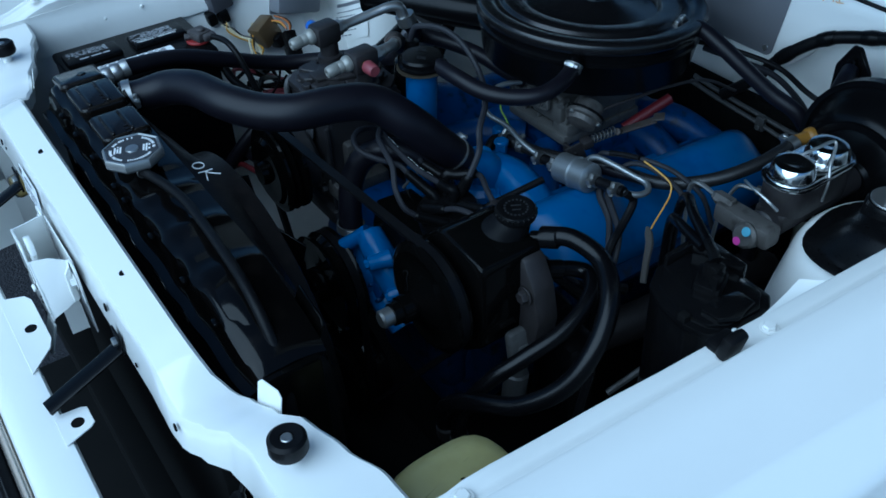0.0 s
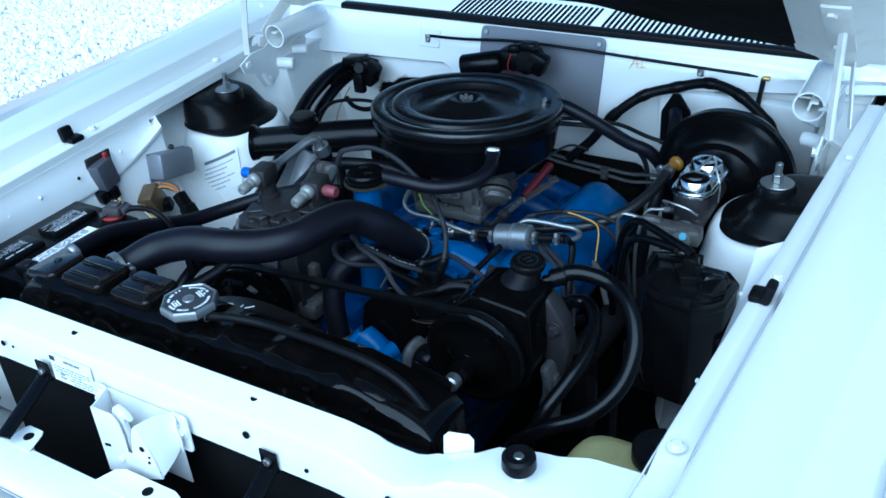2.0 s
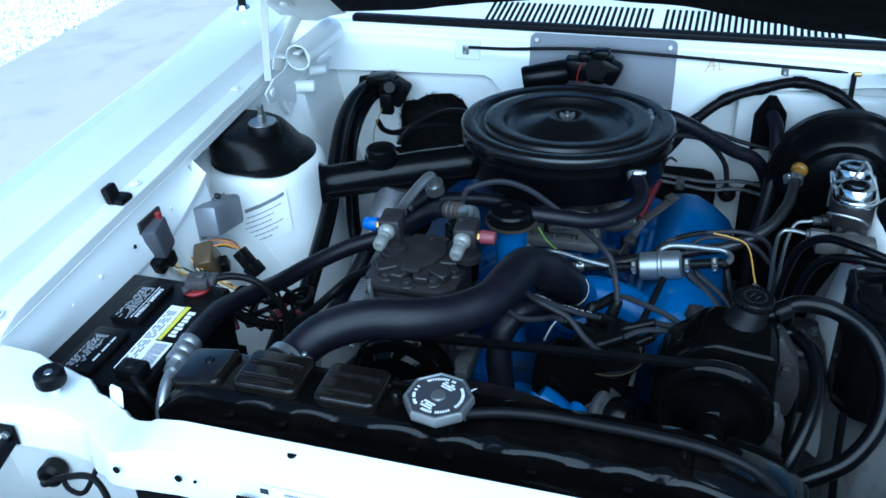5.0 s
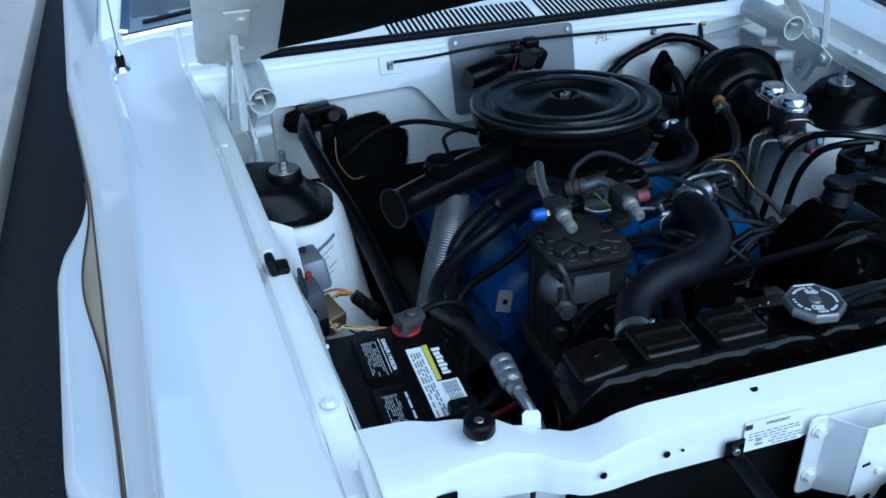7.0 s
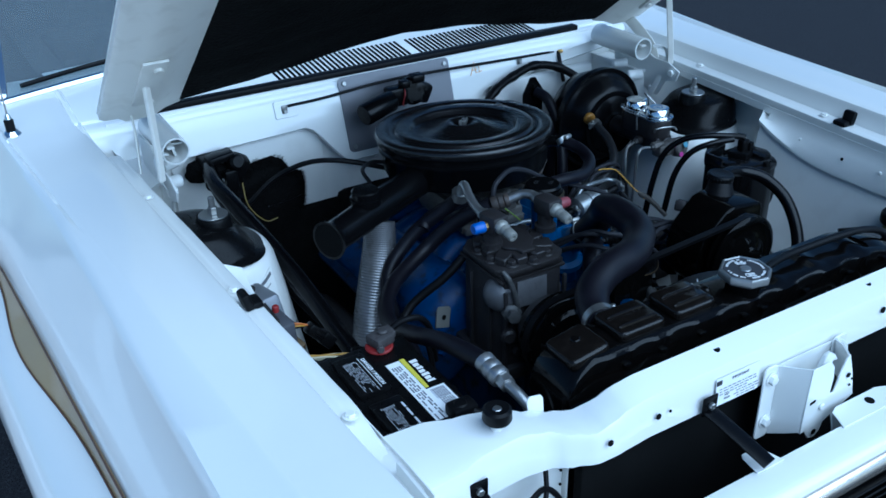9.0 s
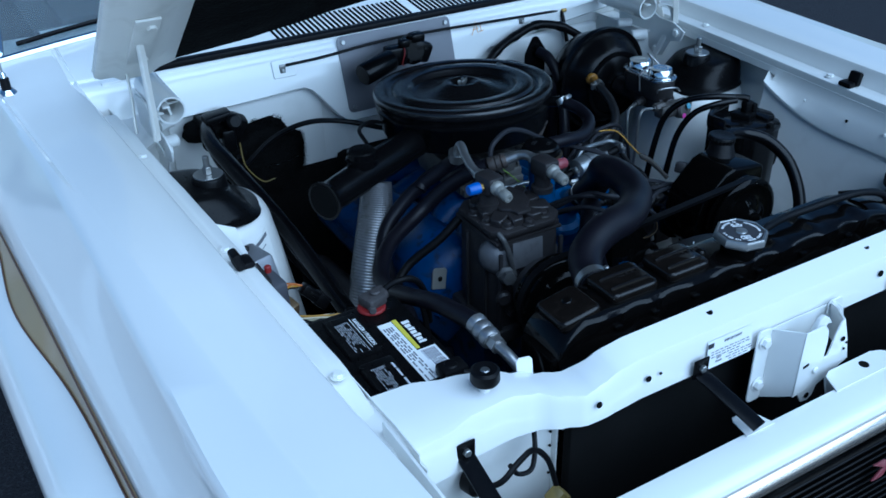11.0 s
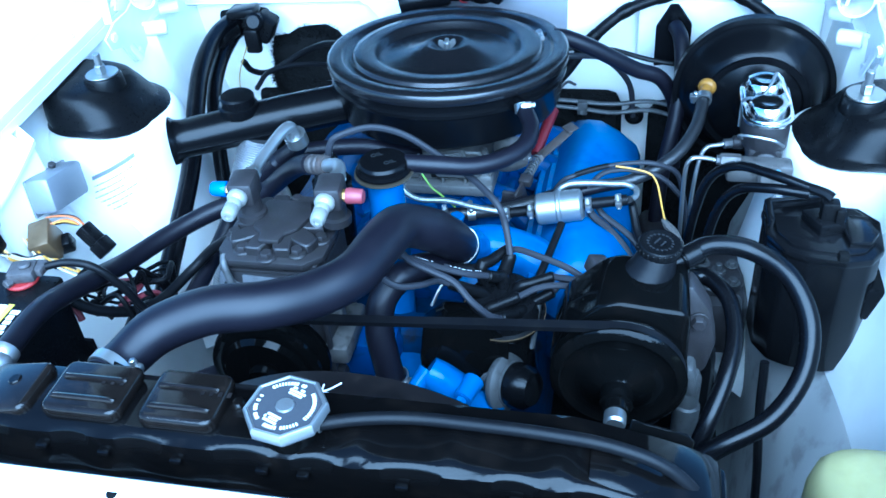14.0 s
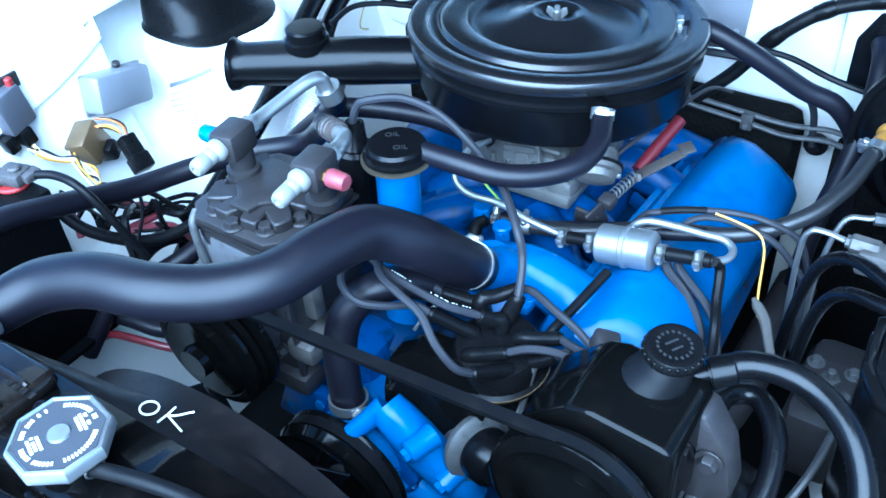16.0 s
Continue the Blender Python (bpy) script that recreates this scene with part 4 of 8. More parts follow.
for y, hw, top in ((2.705, 1.035, 0.945), (2.95, 1.040, 0.960), (3.30, 1.025, 0.968), (3.60, 0.995, 0.968), (3.85, 0.950, 0.955), (3.97, 0.915, 0.930), (4.02, 0.880, 0.890)):
    half = [(0.93 * hw, 0.30), (0.985 * hw, 0.40), (hw, 0.58), (0.995 * hw, 0.76), (0.955 * hw, 0.87), (0.885 * hw, top - 0.012), (0.80 * hw, top), (0.40 * hw, top + 0.010)]
    rows.append([(-x, y, z) for x, z in half] + [(0, y, top + 0.012)] + [(x, y, z) for x, z in reversed(half)])
part("rear_body", loft(rows, 0.003), WHITE, car, "white rear quarters and boot lid")
part("rear_panel", box((0, 3.985, 0.600), (1.66, 0.04, 0.56), 0.015), WHITE, car, "white tail panel")

# ---- hood, raised ----
hood = part("hood", loft([[(x, 1.100 - 0.795 * q, 1.012 + 0.606 * q + 0.060 * math.exp(-(x / 0.38) ** 2)) for q in [1.16 * j / 12 for j in range(13)]] for x in [-0.705 + 1.41 * k / 24 for k in range(25)]], 0.002), WHITE, car, "white hood standing open")


def under(x, q, d=0.0):
    """A place on the hood's underside; d: how far below the skin."""
    return (x, 1.100 - 0.795 * q - 0.606 * d, 1.012 + 0.606 * q + 0.060 * math.exp(-(x / 0.38) ** 2) - 0.795 * d)


def strip(x0, x1, q0, q1, d0, d1, mat, label, n=10):
    rows = []
    for k in range(n + 1):
        x = x0 + (x1 - x0) * k / n
        rows.append([under(x, q0, 0.001), under(x, q0, d0), under(x, q0 + 0.012, d1), under(x, q1 - 0.012, d1), under(x, q1, d0), under(x, q1, 0.001)])
    return part("hood_frame", loft(rows), mat, hood, label)


def side_rail(s):
    rows = []
    for k in range(17):
        q = 1.155 * k / 16
        rows.append([under(s * x, q, d) for x, d in ((0.703, 0.0), (0.704, 0.014), (0.694, 0.020), (0.668, 0.021), (0.655, 0.030), (0.600, 0.031), (0.575, 0.020), (0.54, 0.014), (0.538, 0.0))])
    return part("hood_rail", loft(rows), CREAM, hood, "pale painted hood frame rail")


for s in (-1, 1):
    side_rail(s)
    hb = part("hinge_plate", box(under(s * 0.632, 0.20, 0.034), (0.046, 0.20, 0.006), 0.002, pose(0, 0, 0, -37.3)), CREAM, hood)
    for q in (0.27, 0.12):
        part("bolt", disc(under(s * 0.625, q, 0.036), (0, -0.606, -0.795), 0.009, 0.007, 0.001, 6), CREAM, hb)
    part("hinge_strut", flat_bar([(s * 0.644, 0.906, 0.925), (s * 0.642, 0.908, 0.965), (s * 0.640, 0.918, 1.03), (s * 0.638, 0.926, 1.09), (s * 0.637, 0.930, 1.125)], (s * 0.8, -0.6, 0), 0.014, 0.009), CREAM, car, "pale flat hood strut bar")
    part("hinge_arm", flat_bar([(s * 0.664, 0.985, 0.915), (s * 0.660, 0.998, 0.945), (s * 0.652, 1.03, 0.975), (s * 0.644, 1.075, 1.005), (s * 0.640, 1.10, 1.020)], (0.25 * s, -1, 0.4), 0.030, 0.004), CREAM, car, "pale pressed hinge arm")
    hp_ = part("hinge_base", prism([(0.93, 0.838), (0.955, 0.832), (0.985, 0.850), (1.03, 0.868), (1.10, 0.880), (1.11, 0.950), (1.02, 0.958), (0.95, 0.930), (0.90, 0.930), (0.86, 0.915), (0.87, 0.890), (0.905, 0.880)], 0.004, Matrix(((0, 0, 1, s * 0.632), (1, 0, 0, 0), (0, 1, 0, 0), (0, 0, 0, 1))), 0.001, 1), BAYWHITE, car, "white hinge bracket plate")
    part("edge_strap", flat_bar([(s * 0.620, 0.945, 0.962), (s * 0.634, 0.936, 0.965), (s * 0.646, 0.926, 0.955), (s * 0.646, 0.918, 0.930), (s * 0.636, 0.925, 0.900), (s * 0.628, 0.935, 0.865), (s * 0.622, 0.945, 0.838)], (0, 1, 0), 0.016, 0.003), BAYWHITE, hp_)
    part("pivot", lathe([(0, 0), (0.013, 0), (0.0135, 0.002), (0.0135, 0.036), (0.011, 0.039), (0, 0.039)], along((s * 0.624, 0.985, 0.880), (-s, 0.42, -0.05)), 20), BAYWHITE, hp_, "white pivot bush")
    part("pivot", lathe([(0, 0), (0.011, 0), (0.0115, 0.002), (0.0115, 0.034), (0.009, 0.037), (0, 0.037)], along((s * 0.612, 1.030, 0.900), (-s, 0.5, 0)), 20), BAYWHITE, hp_, "white pivot bush")
    for y, z in ((0.885, 0.908), (0.950, 0.850)):
        bolt((s * 0.630, y, z), (-s, -0.2, 0), 0.0085, 0.007, hp_, WHITE)
    ht = part("hinge_tube", ring((s * 0.597, 0.956, 0.957), (0, 1, 0), 0.0275, 0.0240, 0.175, 36), WHITE, car, "white hollow hinge spring tube")
    part("spider", join(box((s * 0.597, 1.000, 0.957), (0.048, 0.008, 0.004), 0.001), box((s * 0.604, 0.978, 0.962), (0.014, 0.030, 0.004), 0.001)), WHITE, ht)
    part("slotted_bar", box((s * 0.596, 0.994, 0.957), (0.005, 0.005, 0.047), 0.001, pose(0, 0, 0, 0, s * 14, 0)), WHITE, ht)
    part("backing", disc((s * 0.597, 1.075, 0.957), (0, 1, 0), 0.0235, 0.004, 0.001, 24), BAYWHITE, ht)
strip(-0.54, 0.54, 0.0, 0.026, 0.008, 0.012, CREAM, "pale rear hood frame")
strip(-0.54, 0.54, 1.07, 1.155, 0.012, 0.020, CREAM, "pale front hood frame")
rows = []
for k in range(41):
    x = -0.545 + 1.09 * k / 40
    rows.append([under(x, 0.010 + 1.085 * j / 36, 0.020 + 0.005 * noise.noise((x * 9, j * 0.9, 0)) * min(1.0, (0.545 - abs(x)) / 0.08) - (0.010 if k in (0, 40) or j in (0, 36) else 0)) for j in range(37)])
part("insulation", loft(rows, 0.004), FELT, hood, "sagging black felt hood insulation")

# antenna on the fender
an = part("antenna", join(lathe([(0, 0), (0.030, 0), (0.029, 0.007), (0.019, 0.022), (0.012, 0.030), (0, 0.032)], Matrix.Translation((-0.855, 1.212, 0.944)), 20), lathe([(0, 0.026), (0.008, 0.028), (0.006, 0.06), (0.003, 0.065), (0, 0.066)], Matrix.Translation((-0.855, 1.212, 0.944)), 12)), CHROME, car, "chrome antenna with slim mast")
part("mast", tube([(-0.855, 1.212, 1.0), (-0.856, 1.23, 1.25), (-0.858, 1.25, 1.75)], 0.0018, 6), STEEL, an)
part("collar", disc((-0.855, 1.212, 0.968), (0, 0, 1), 0.0095, 0.03, 0.002, 12), RUBBER, an)

# ---- engine ----
EX = -0.010          # the engine's centre line
engine = thing("engine", "blue painted V8 engine with blue valve covers", "engine", (EX, 0.70, 0.30))


def engine_z(y):
    return -0.085 * (y - 0.55)      # the engine leans back


def valve_cover(s):
    """A long domed cover with raised ends, on a bank that leans out."""
    rows = []
    for k in range(33):
        f = k / 32
        y = 0.515 + 0.52 * f
        end = min(1.0, 9 * f, 9 * (1 - f)) ** 0.5
        swell = 0.019 * (math.exp(-((f - 0.15) / 0.15) ** 4) + math.exp(-((f - 0.82) / 0.16) ** 4))
        w, h = 0.070 * (0.86 + 0.14 * end), (0.033 + swell) * end
        sec = [(-w - 0.018, -0.052), (-w - 0.018, -0.045), (-w - 0.010, -0.043), (-w - 0.008, -0.030), (-w - 0.001, -0.027), (-w + 0.002, h * 0.3), (-w + 0.014, h * 0.75), (-w * 0.55, h * 0.98), (0, h * 1.05), (w * 0.55, h * 0.98), (w - 0.014, h * 0.75), (w - 0.002, h * 0.3), (w, -0.044), (w + 0.012, -0.046), (w + 0.012, -0.052)]
        a = radians(-36) * s
        row = []
        for u, v in sec:
            row.append((EX + s * (0.232 if s > 0 else 0.222) + u * math.cos(a) - v * math.sin(a), y, 0.695 + engine_z(y) + u * math.sin(a) + v * math.cos(a)))
        rows.append(row)
    bm = loft(rows)
    for rr in (0, -1):
        bm.verts.ensure_lookup_table()
        w = len(rows[0])
        idx = range(w) if rr == 0 else range(len(bm.verts) - w, len(bm.verts))
        bm.faces.new([bm.verts[i] for i in idx])
    return bm


for s in (-1, 1):
    # the left cover is the same enamel, darkened in colour for shade
    vc = part("valve_cover", valve_cover(s), BLUE if s > 0 else WORNSHADEBLUE, engine, "blue domed valve cover" if s > 0 else "blue valve cover darkened for shade")
    for y in (0.56, 0.78, 1.0):
        a = radians(-36) * s
        bolt((EX + s * 0.232 - s * 0.078 * math.cos(a), y, 0.692 + engine_z(y) - s * -0.078 * math.sin(a) * -1 - 0.03), (-s * 0.59 * -1, 0, 0.8), 0.006, 0.008, vc, BLUE)
    # heads, block and front cover carry shade in their darker blue
    part("cylinder_head", box((EX + s * 0.205, 0.775, 0.615), (0.15, 0.50, 0.14), 0.012, pose(0, 0, 0, -5, s * 36, 0)), SHADEBLUE, engine, "dark blue cylinder head with shade in its colour")
    part("exhaust_manifold", tube([(EX + s * 0.30, 0.55, 0.55), (EX + s * 0.33, 0.65, 0.56), (EX + s * 0.335, 0.80, 0.55), (EX + s * 0.33, 0.95, 0.52), (EX + s * 0.31, 1.02, 0.42)], 0.030, 10), DULLCAST, engine)
part("block", join(box((EX, 0.76, 0.50), (0.36, 0.56, 0.30), 0.03), box((EX, 0.74, 0.36), (0.26, 0.60, 0.18), 0.03)), SHADEBLUE, engine, "dark blue block with shade in its colour")
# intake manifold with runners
im = part("intake_manifold", join(box((EX, 0.78, 0.655), (0.20, 0.46, 0.06), 0.018), box((EX, 0.83, 0.690), (0.16, 0.20, 0.05), 0.014)), WORNSHADEBLUE, engine, "grimy blue cast intake manifold darkened for shade")
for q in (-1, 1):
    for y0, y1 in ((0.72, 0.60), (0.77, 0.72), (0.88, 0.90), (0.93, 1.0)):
        part("runner", tube([(EX + q * 0.03, y0, 0.695), (EX + q * 0.09, (y0 + y1) / 2, 0.692), (EX + q * 0.150, y1, 0.660)], [0.028, 0.030, 0.029], 12), WORNSHADEBLUE, im)
    part("flange", box((-0.010 + q * 0.155, 0.80, 0.668), (0.03, 0.44, 0.03), 0.008), WORNSHADEBLUE, im)
for y in (0.58, 0.68, 0.80, 0.92):
    bolt((0.150, y, 0.688 + engine_z(y)), (0.3, 0, 1), 0.008, 0.008, im, BLUE)
# cast lugs, webs and bolts between the intake and the driver's valve cover
rnd = random.Random(31)
for k in range(9):
    y = 0.615 + 0.043 * k
    z = 0.694 + engine_z(y)
    part("lug", box((0.146 + rnd.uniform(-0.006, 0.006), y, z), (rnd.uniform(0.020, 0.034), rnd.uniform(0.016, 0.026), rnd.uniform(0.016, 0.028)), 0.005, pose(0, 0, 0, rnd.uniform(-12, 12), 14, rnd.uniform(-15, 15))), BLUE if k % 3 else WORNSHADEBLUE, im)
    if k % 2:
        part("web", box((0.118, y + 0.010, z - 0.002), (0.044, 0.008, 0.024), 0.003, pose(0, 0, 0, 0, 18, rnd.uniform(-25, 25))), WORNSHADEBLUE, im)
part("gasket_rail", tube([(0.168, 0.585, 0.688 + engine_z(0.585)), (0.170, 0.70, 0.690 + engine_z(0.70)), (0.172, 0.85, 0.690 + engine_z(0.85)), (0.172, 0.97, 0.690 + engine_z(0.97))], 0.0035, 6), SHADEBLUE, im)
part("runner", tube([(0.035, 0.575, 0.728), (0.085, 0.588, 0.728), (0.140, 0.585, 0.712), (0.175, 0.575, 0.690)], [0.030, 0.033, 0.036, 0.036], 14), BLUE, im)
th = part("thermostat_housing", join(lathe([(0, 0), (0.040, 0), (0.040, 0.012), (0.030, 0.020), (0.028, 0.05), (0.024, 0.07), (0, 0.072)], along((0.052, 0.560, 0.700), (-0.1, -0.15, 1)), 20), tube([(0.058, 0.565, 0.735), (0.060, 0.550, 0.752), (0.058, 0.530, 0.764), (0.053, 0.508, 0.786)], [0.030, 0.028, 0.026, 0.023], 14), box((0.055, 0.56, 0.712), (0.10, 0.045, 0.014), 0.005)), BLUE, engine, "blue thermostat housing")
bolt((0.095, 0.560, 0.718), (0, 0, 1), 0.008, 0.009, th, BLUE)
part("sender", join(disc((0.028, 0.612, 0.735), (0, 0, 1), 0.010, 0.020, 0.002, 6), disc((0.028, 0.612, 0.755), (0, 0, 1), 0.012, 0.008, 0.002, 16)), BLUE, engine)
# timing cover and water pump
tc = part("timing_cover", box((EX - 0.06, 0.43, 0.645), (0.10, 0.08, 0.10), 0.02), WORNSHADEBLUE, engine, "blue timing cover")
part("front_cover", box((EX, 0.458, 0.52), (0.26, 0.066, 0.34), 0.03), SHADEBLUE, engine, "lower front cover in blue darkened for shade")
part("water_pump", join(disc((EX + 0.005, 0.325, 0.600), (0, 1, 0), 0.062, 0.11, 0.015, 28), tube([(EX - 0.01, 0.40, 0.58), (EX - 0.005, 0.360, 0.635), (EX - 0.002, 0.345, 0.680)], [0.038, 0.030, 0.022], 14),
     tube([(0.036, 0.350, 0.702), (0.050, 0.348, 0.692), (0.072, 0.350, 0.668), (0.094, 0.354, 0.641), (0.116, 0.362, 0.612), (0.126, 0.37, 0.585)], [0.020, 0.023, 0.025, 0.025, 0.024, 0.020], 14), tube([(EX + 0.01, 0.365, 0.60), (EX + 0.065, 0.355, 0.58), (EX + 0.11, 0.36, 0.545)], [0.028, 0.026, 0.022], 12)), BLUE, tc, "blue cast water pump")
# bolt bosses, webs and bolts of the pump casting
for p, q, r in (((0.013, 0.314, 0.678), (0.037, 0.348, 0.704), 0.0115), ((0.086, 0.318, 0.688), (0.096, 0.350, 0.690), 0.0125), ((0.114, 0.334, 0.634), (0.124, 0.362, 0.644), 0.0125), ((-0.035, 0.330, 0.640), (-0.030, 0.37, 0.655), 0.011), ((0.030, 0.335, 0.560), (0.04, 0.37, 0.565), 0.011)):
    part("boss", tube([p, Vector(p).lerp(Vector(q), 0.5), q], [r, r, r * 1.15], 14), BLUE, tc)
    bolt(p, Vector(p) - Vector(q), 0.0075, 0.007, tc, BLUE)
part("web", prism([(-0.050, -0.040), (0.050, -0.055), (0.058, -0.020), (0.020, 0.020), (-0.010, 0.045), (-0.050, 0.030)], 0.022, Matrix.Translation((0.018, 0.362, 0.625)) @ pose(0, 0, 0, 82, 0, 0), 0.004, 2), WORNSHADEBLUE, tc)
for x, z, r in ((0.012, 0.612, -30), (0.036, 0.600, -42), (0.058, 0.580, -50)):
    part("rib", box((x, 0.338, z), (0.050, 0.012, 0.007), 0.003, pose(0, 0, 0, 0, r, 0)), WORNSHADEBLUE, tc)
part("flange", prism([(-0.060, -0.030), (0.030, -0.040), (0.050, 0.010), (0.020, 0.034), (-0.040, 0.028)], 0.020, Matrix.Translation((-0.100, 0.385, 0.595)) @ pose(0, 0, 0, 85), 0.006, 2), WORNSHADEBLUE, tc)
for x, z in ((-0.135, 0.585), (-0.085, 0.612), (-0.075, 0.580)):
    bolt((x, 0.372, z), (0, -1, 0.1), 0.0075, 0.008, tc, BLUE)
fanp = part("fan_pulley", lathe([(0, 0), (0.03, 0), (0.03, 0.02), (0.07, 0.025), (0.082, 0.02), (0.076, 0.030), (0.082, 0.040), (0.076, 0.05), (0.082, 0.06), (0.082, 0.062), (0, 0.062)], along((EX + 0.005, 0.255, 0.608), (0, 1, 0)), 40), GLOSSBLACK, engine, "black fan pulley")
fan = part("fan", disc((EX, 0.185, 0.608), (0, 1, 0), 0.055, 0.04, 0.006), SATIN, engine, "black radiator fan")
for k in range(7):
    part("blade", box((0, 0, 0), (0.055, 0.17, 0.003), 0.001, Matrix.Translation((EX, 0.205, 0.608)) @ pose(0, 0, 0, 0, 51.4 * k + 26, 0) @ pose(0, 0, 0.12, 90, 0, 0) @ pose(0, 0, 0, 0, 28, 0)), SATIN, fan)
part("crank_pulley", lathe([(0, 0), (0.08, 0), (0.085, 0.01), (0.078, 0.02), (0.085, 0.03), (0.085, 0.06), (0, 0.06)], along((EX, 0.285, 0.40), (0, 1, 0)), 32), GLOSSBLACK, engine)
# fuel pump
FPD = (0.86, -0.40, 0.20)
fp = part("fuel_pump", lathe([(0, -0.035), (0.024, -0.035), (0.026, -0.012), (0.038, -0.008), (0.041, -0.004), (0.041, 0.002), (0.036, 0.006), (0.031, 0.008), (0.031, 0.012), (0, 0.012)], along((0.134, 0.378, 0.664), FPD), 36), WEATHERED, engine, "bare alloy fuel pump ring")
part("dome", lathe([(0, 0), (0.030, 0), (0.031, 0.006), (0.029, 0.022), (0.022, 0.032), (0.008, 0.036), (0, 0.036)], along((0.144, 0.373, 0.667), FPD), 28), SATIN, fp, "black pump dome")
part("dipper_rod", tube([(0.171, 0.433, 0.757), (0.168, 0.424, 0.73), (0.164, 0.412, 0.698)], 0.0038, 8), STEEL, engine, "bare steel rod")
part("vacuum_pipe", tube([(0.188, 0.566, 0.792), (0.178, 0.520, 0.781), (0.167, 0.476, 0.768), (0.160, 0.455, 0.75)], 0.0055, 10), RUBBER, engine, "thin black rubber pipe")
# oil filler tube
of = part("oil_filler_tube", tube([(-0.040, 0.485, 0.60), (-0.040, 0.500, 0.74), (-0.042, 0.512, 0.9005)], 0.0245, 20), BLUE, engine, "blue oil filler tube")
oc = part("oil_cap", lathe([(0, 0.013), (0.034, 0.013), (0.0375, 0.016), (0.0375, 0.018), (0.033, 0.020), (0.033, 0.027), (0.030, 0.0305), (0, 0.0322)], Matrix.Translation((-0.042, 0.513, 0.888)), 36), SATIN, engine, "black oil breather cap")
part("flange", ring((-0.042, 0.513, 0.8985), (0, 0, 1), 0.0400, 0.026, 0.0024, 40), surface("oily_brass_rim", (0.10, 0.085, 0.06), 0.35, 0.6), oc, "tan metal flange")
for dx, dy in ((-0.010, 0.008), (0.012, -0.008)):
    lettering("OIL", 0.0105, Matrix.Translation((-0.042 + dx, 0.513 + dy, 0.9206)) @ pose(0, 0, 0, 0, 0, 35), INKDIM, oc)
# distributor
ds = part("distributor", join(lathe([(0, 0), (0.052, 0), (0.055, 0.004), (0.055, 0.010), (0.050, 0.012), (0.049, 0.026), (0.044, 0.036), (0.030, 0.040), (0, 0.041)], along((0.124, 0.441, 0.728), (0.02, -0.10, 1)), 32), disc((0.124, 0.446, 0.60), (0, -0.1, 1), 0.040, 0.125, 0.004)), PLASTIC, engine, "black distributor cap")
part("rim", ring((0.124, 0.4405, 0.736), (0.02, -0.10, 1), 0.0562, 0.050, 0.0018, 36), BROWN, ds, "worn brown rim of the cap")
# black bracket in front of the distributor
part("bracket", prism([(-0.050, -0.062), (0.060, -0.066), (0.066, 0.020), (0.038, 0.052), (-0.018, 0.060), (-0.046, 0.040), (-0.052, 0.0)], 0.045, Matrix.Translation((0.066, 0.418, 0.700)) @ pose(0, 0, 0, 80, 0, 10), 0.003, 2), GLOSSBLACK, engine, "black pump bracket")
part("clip", tube([(0.030, 0.420, 0.752), (0.040, 0.432, 0.772), (0.050, 0.440, 0.784)], 0.0022, 6), STEEL, engine, "bare spring clip")

# spark plug leads, each from a boot at the cap to its bank
def spark_plug_lead(*pts):
    """A boot at the cap from the first point to the second, then the cable to its plug."""
    ld = thing("spark_plug_lead", "grey spark plug lead with a black rubber boot", "ignition lead", pts[0], "spark plug leads")
    part("cable", tube(pts[1:], 0.0044, 8), WIRE, ld)
    e, q = Vector(pts[0]), Vector(pts[1])
    part("boot", tube([Vector((0.6 * e.x + 0.4 * 0.124, 0.6 * e.y + 0.4 * 0.438, 0.748)), e, e.lerp(q, 0.35), e.lerp(q, 0.95), q, q + (q - e) * 0.06], [0.0085, 0.0088, 0.0080, 0.0076, 0.0074, 0.0054], 12, 3), PLASTIC, ld, "black rubber boot")
    part("plug_boot", tube([Vector(pts[-1]) + (Vector(pts[-2]) - Vector(pts[-1])) * 0.25, pts[-1], Vector(pts[-1]) + (Vector(pts[-1]) - Vector(pts[-2])) * 0.2], [0.006, 0.008, 0.009], 8), PLASTIC, ld)


spark_plug_lead((0.152, 0.418, 0.757), (0.131, 0.380, 0.776), (0.119, 0.367, 0.790), (0.097, 0.368, 0.810), (0.073, 0.380, 0.830), (0.046, 0.385, 0.840), (0.018, 0.392, 0.848), (-0.010, 0.42, 0.846), (-0.06, 0.48, 0.79), (-0.15, 0.56, 0.70))
spark_plug_lead((0.122, 0.452, 0.782), (0.106, 0.436, 0.797), (0.079, 0.416, 0.815), (0.043, 0.408, 0.830), (0.015, 0.406, 0.840), (-0.011, 0.414, 0.846), (-0.040, 0.46, 0.82), (-0.15, 0.60, 0.70))
spark_plug_lead((0.098, 0.434, 0.768), (0.061, 0.412, 0.799), (0.045, 0.406, 0.808), (0.029, 0.381, 0.820), (0.006, 0.364, 0.830), (-0.016, 0.369, 0.840), (-0.034, 0.40, 0.835), (-0.06, 0.47, 0.79), (-0.14, 0.57, 0.69))
spark_plug_lead((0.092, 0.463, 0.782), (0.056, 0.443, 0.800), (0.030, 0.448, 0.802), (-0.010, 0.475, 0.785), (-0.050, 0.50, 0.765), (-0.14, 0.56, 0.68))
spark_plug_lead((0.092, 0.458, 0.792), (0.122, 0.492, 0.798), (0.140, 0.490, 0.801), (0.170, 0.477, 0.801), (0.200, 0.468, 0.796), (0.228, 0.458, 0.786), (0.262, 0.45, 0.770), (0.31, 0.52, 0.69))
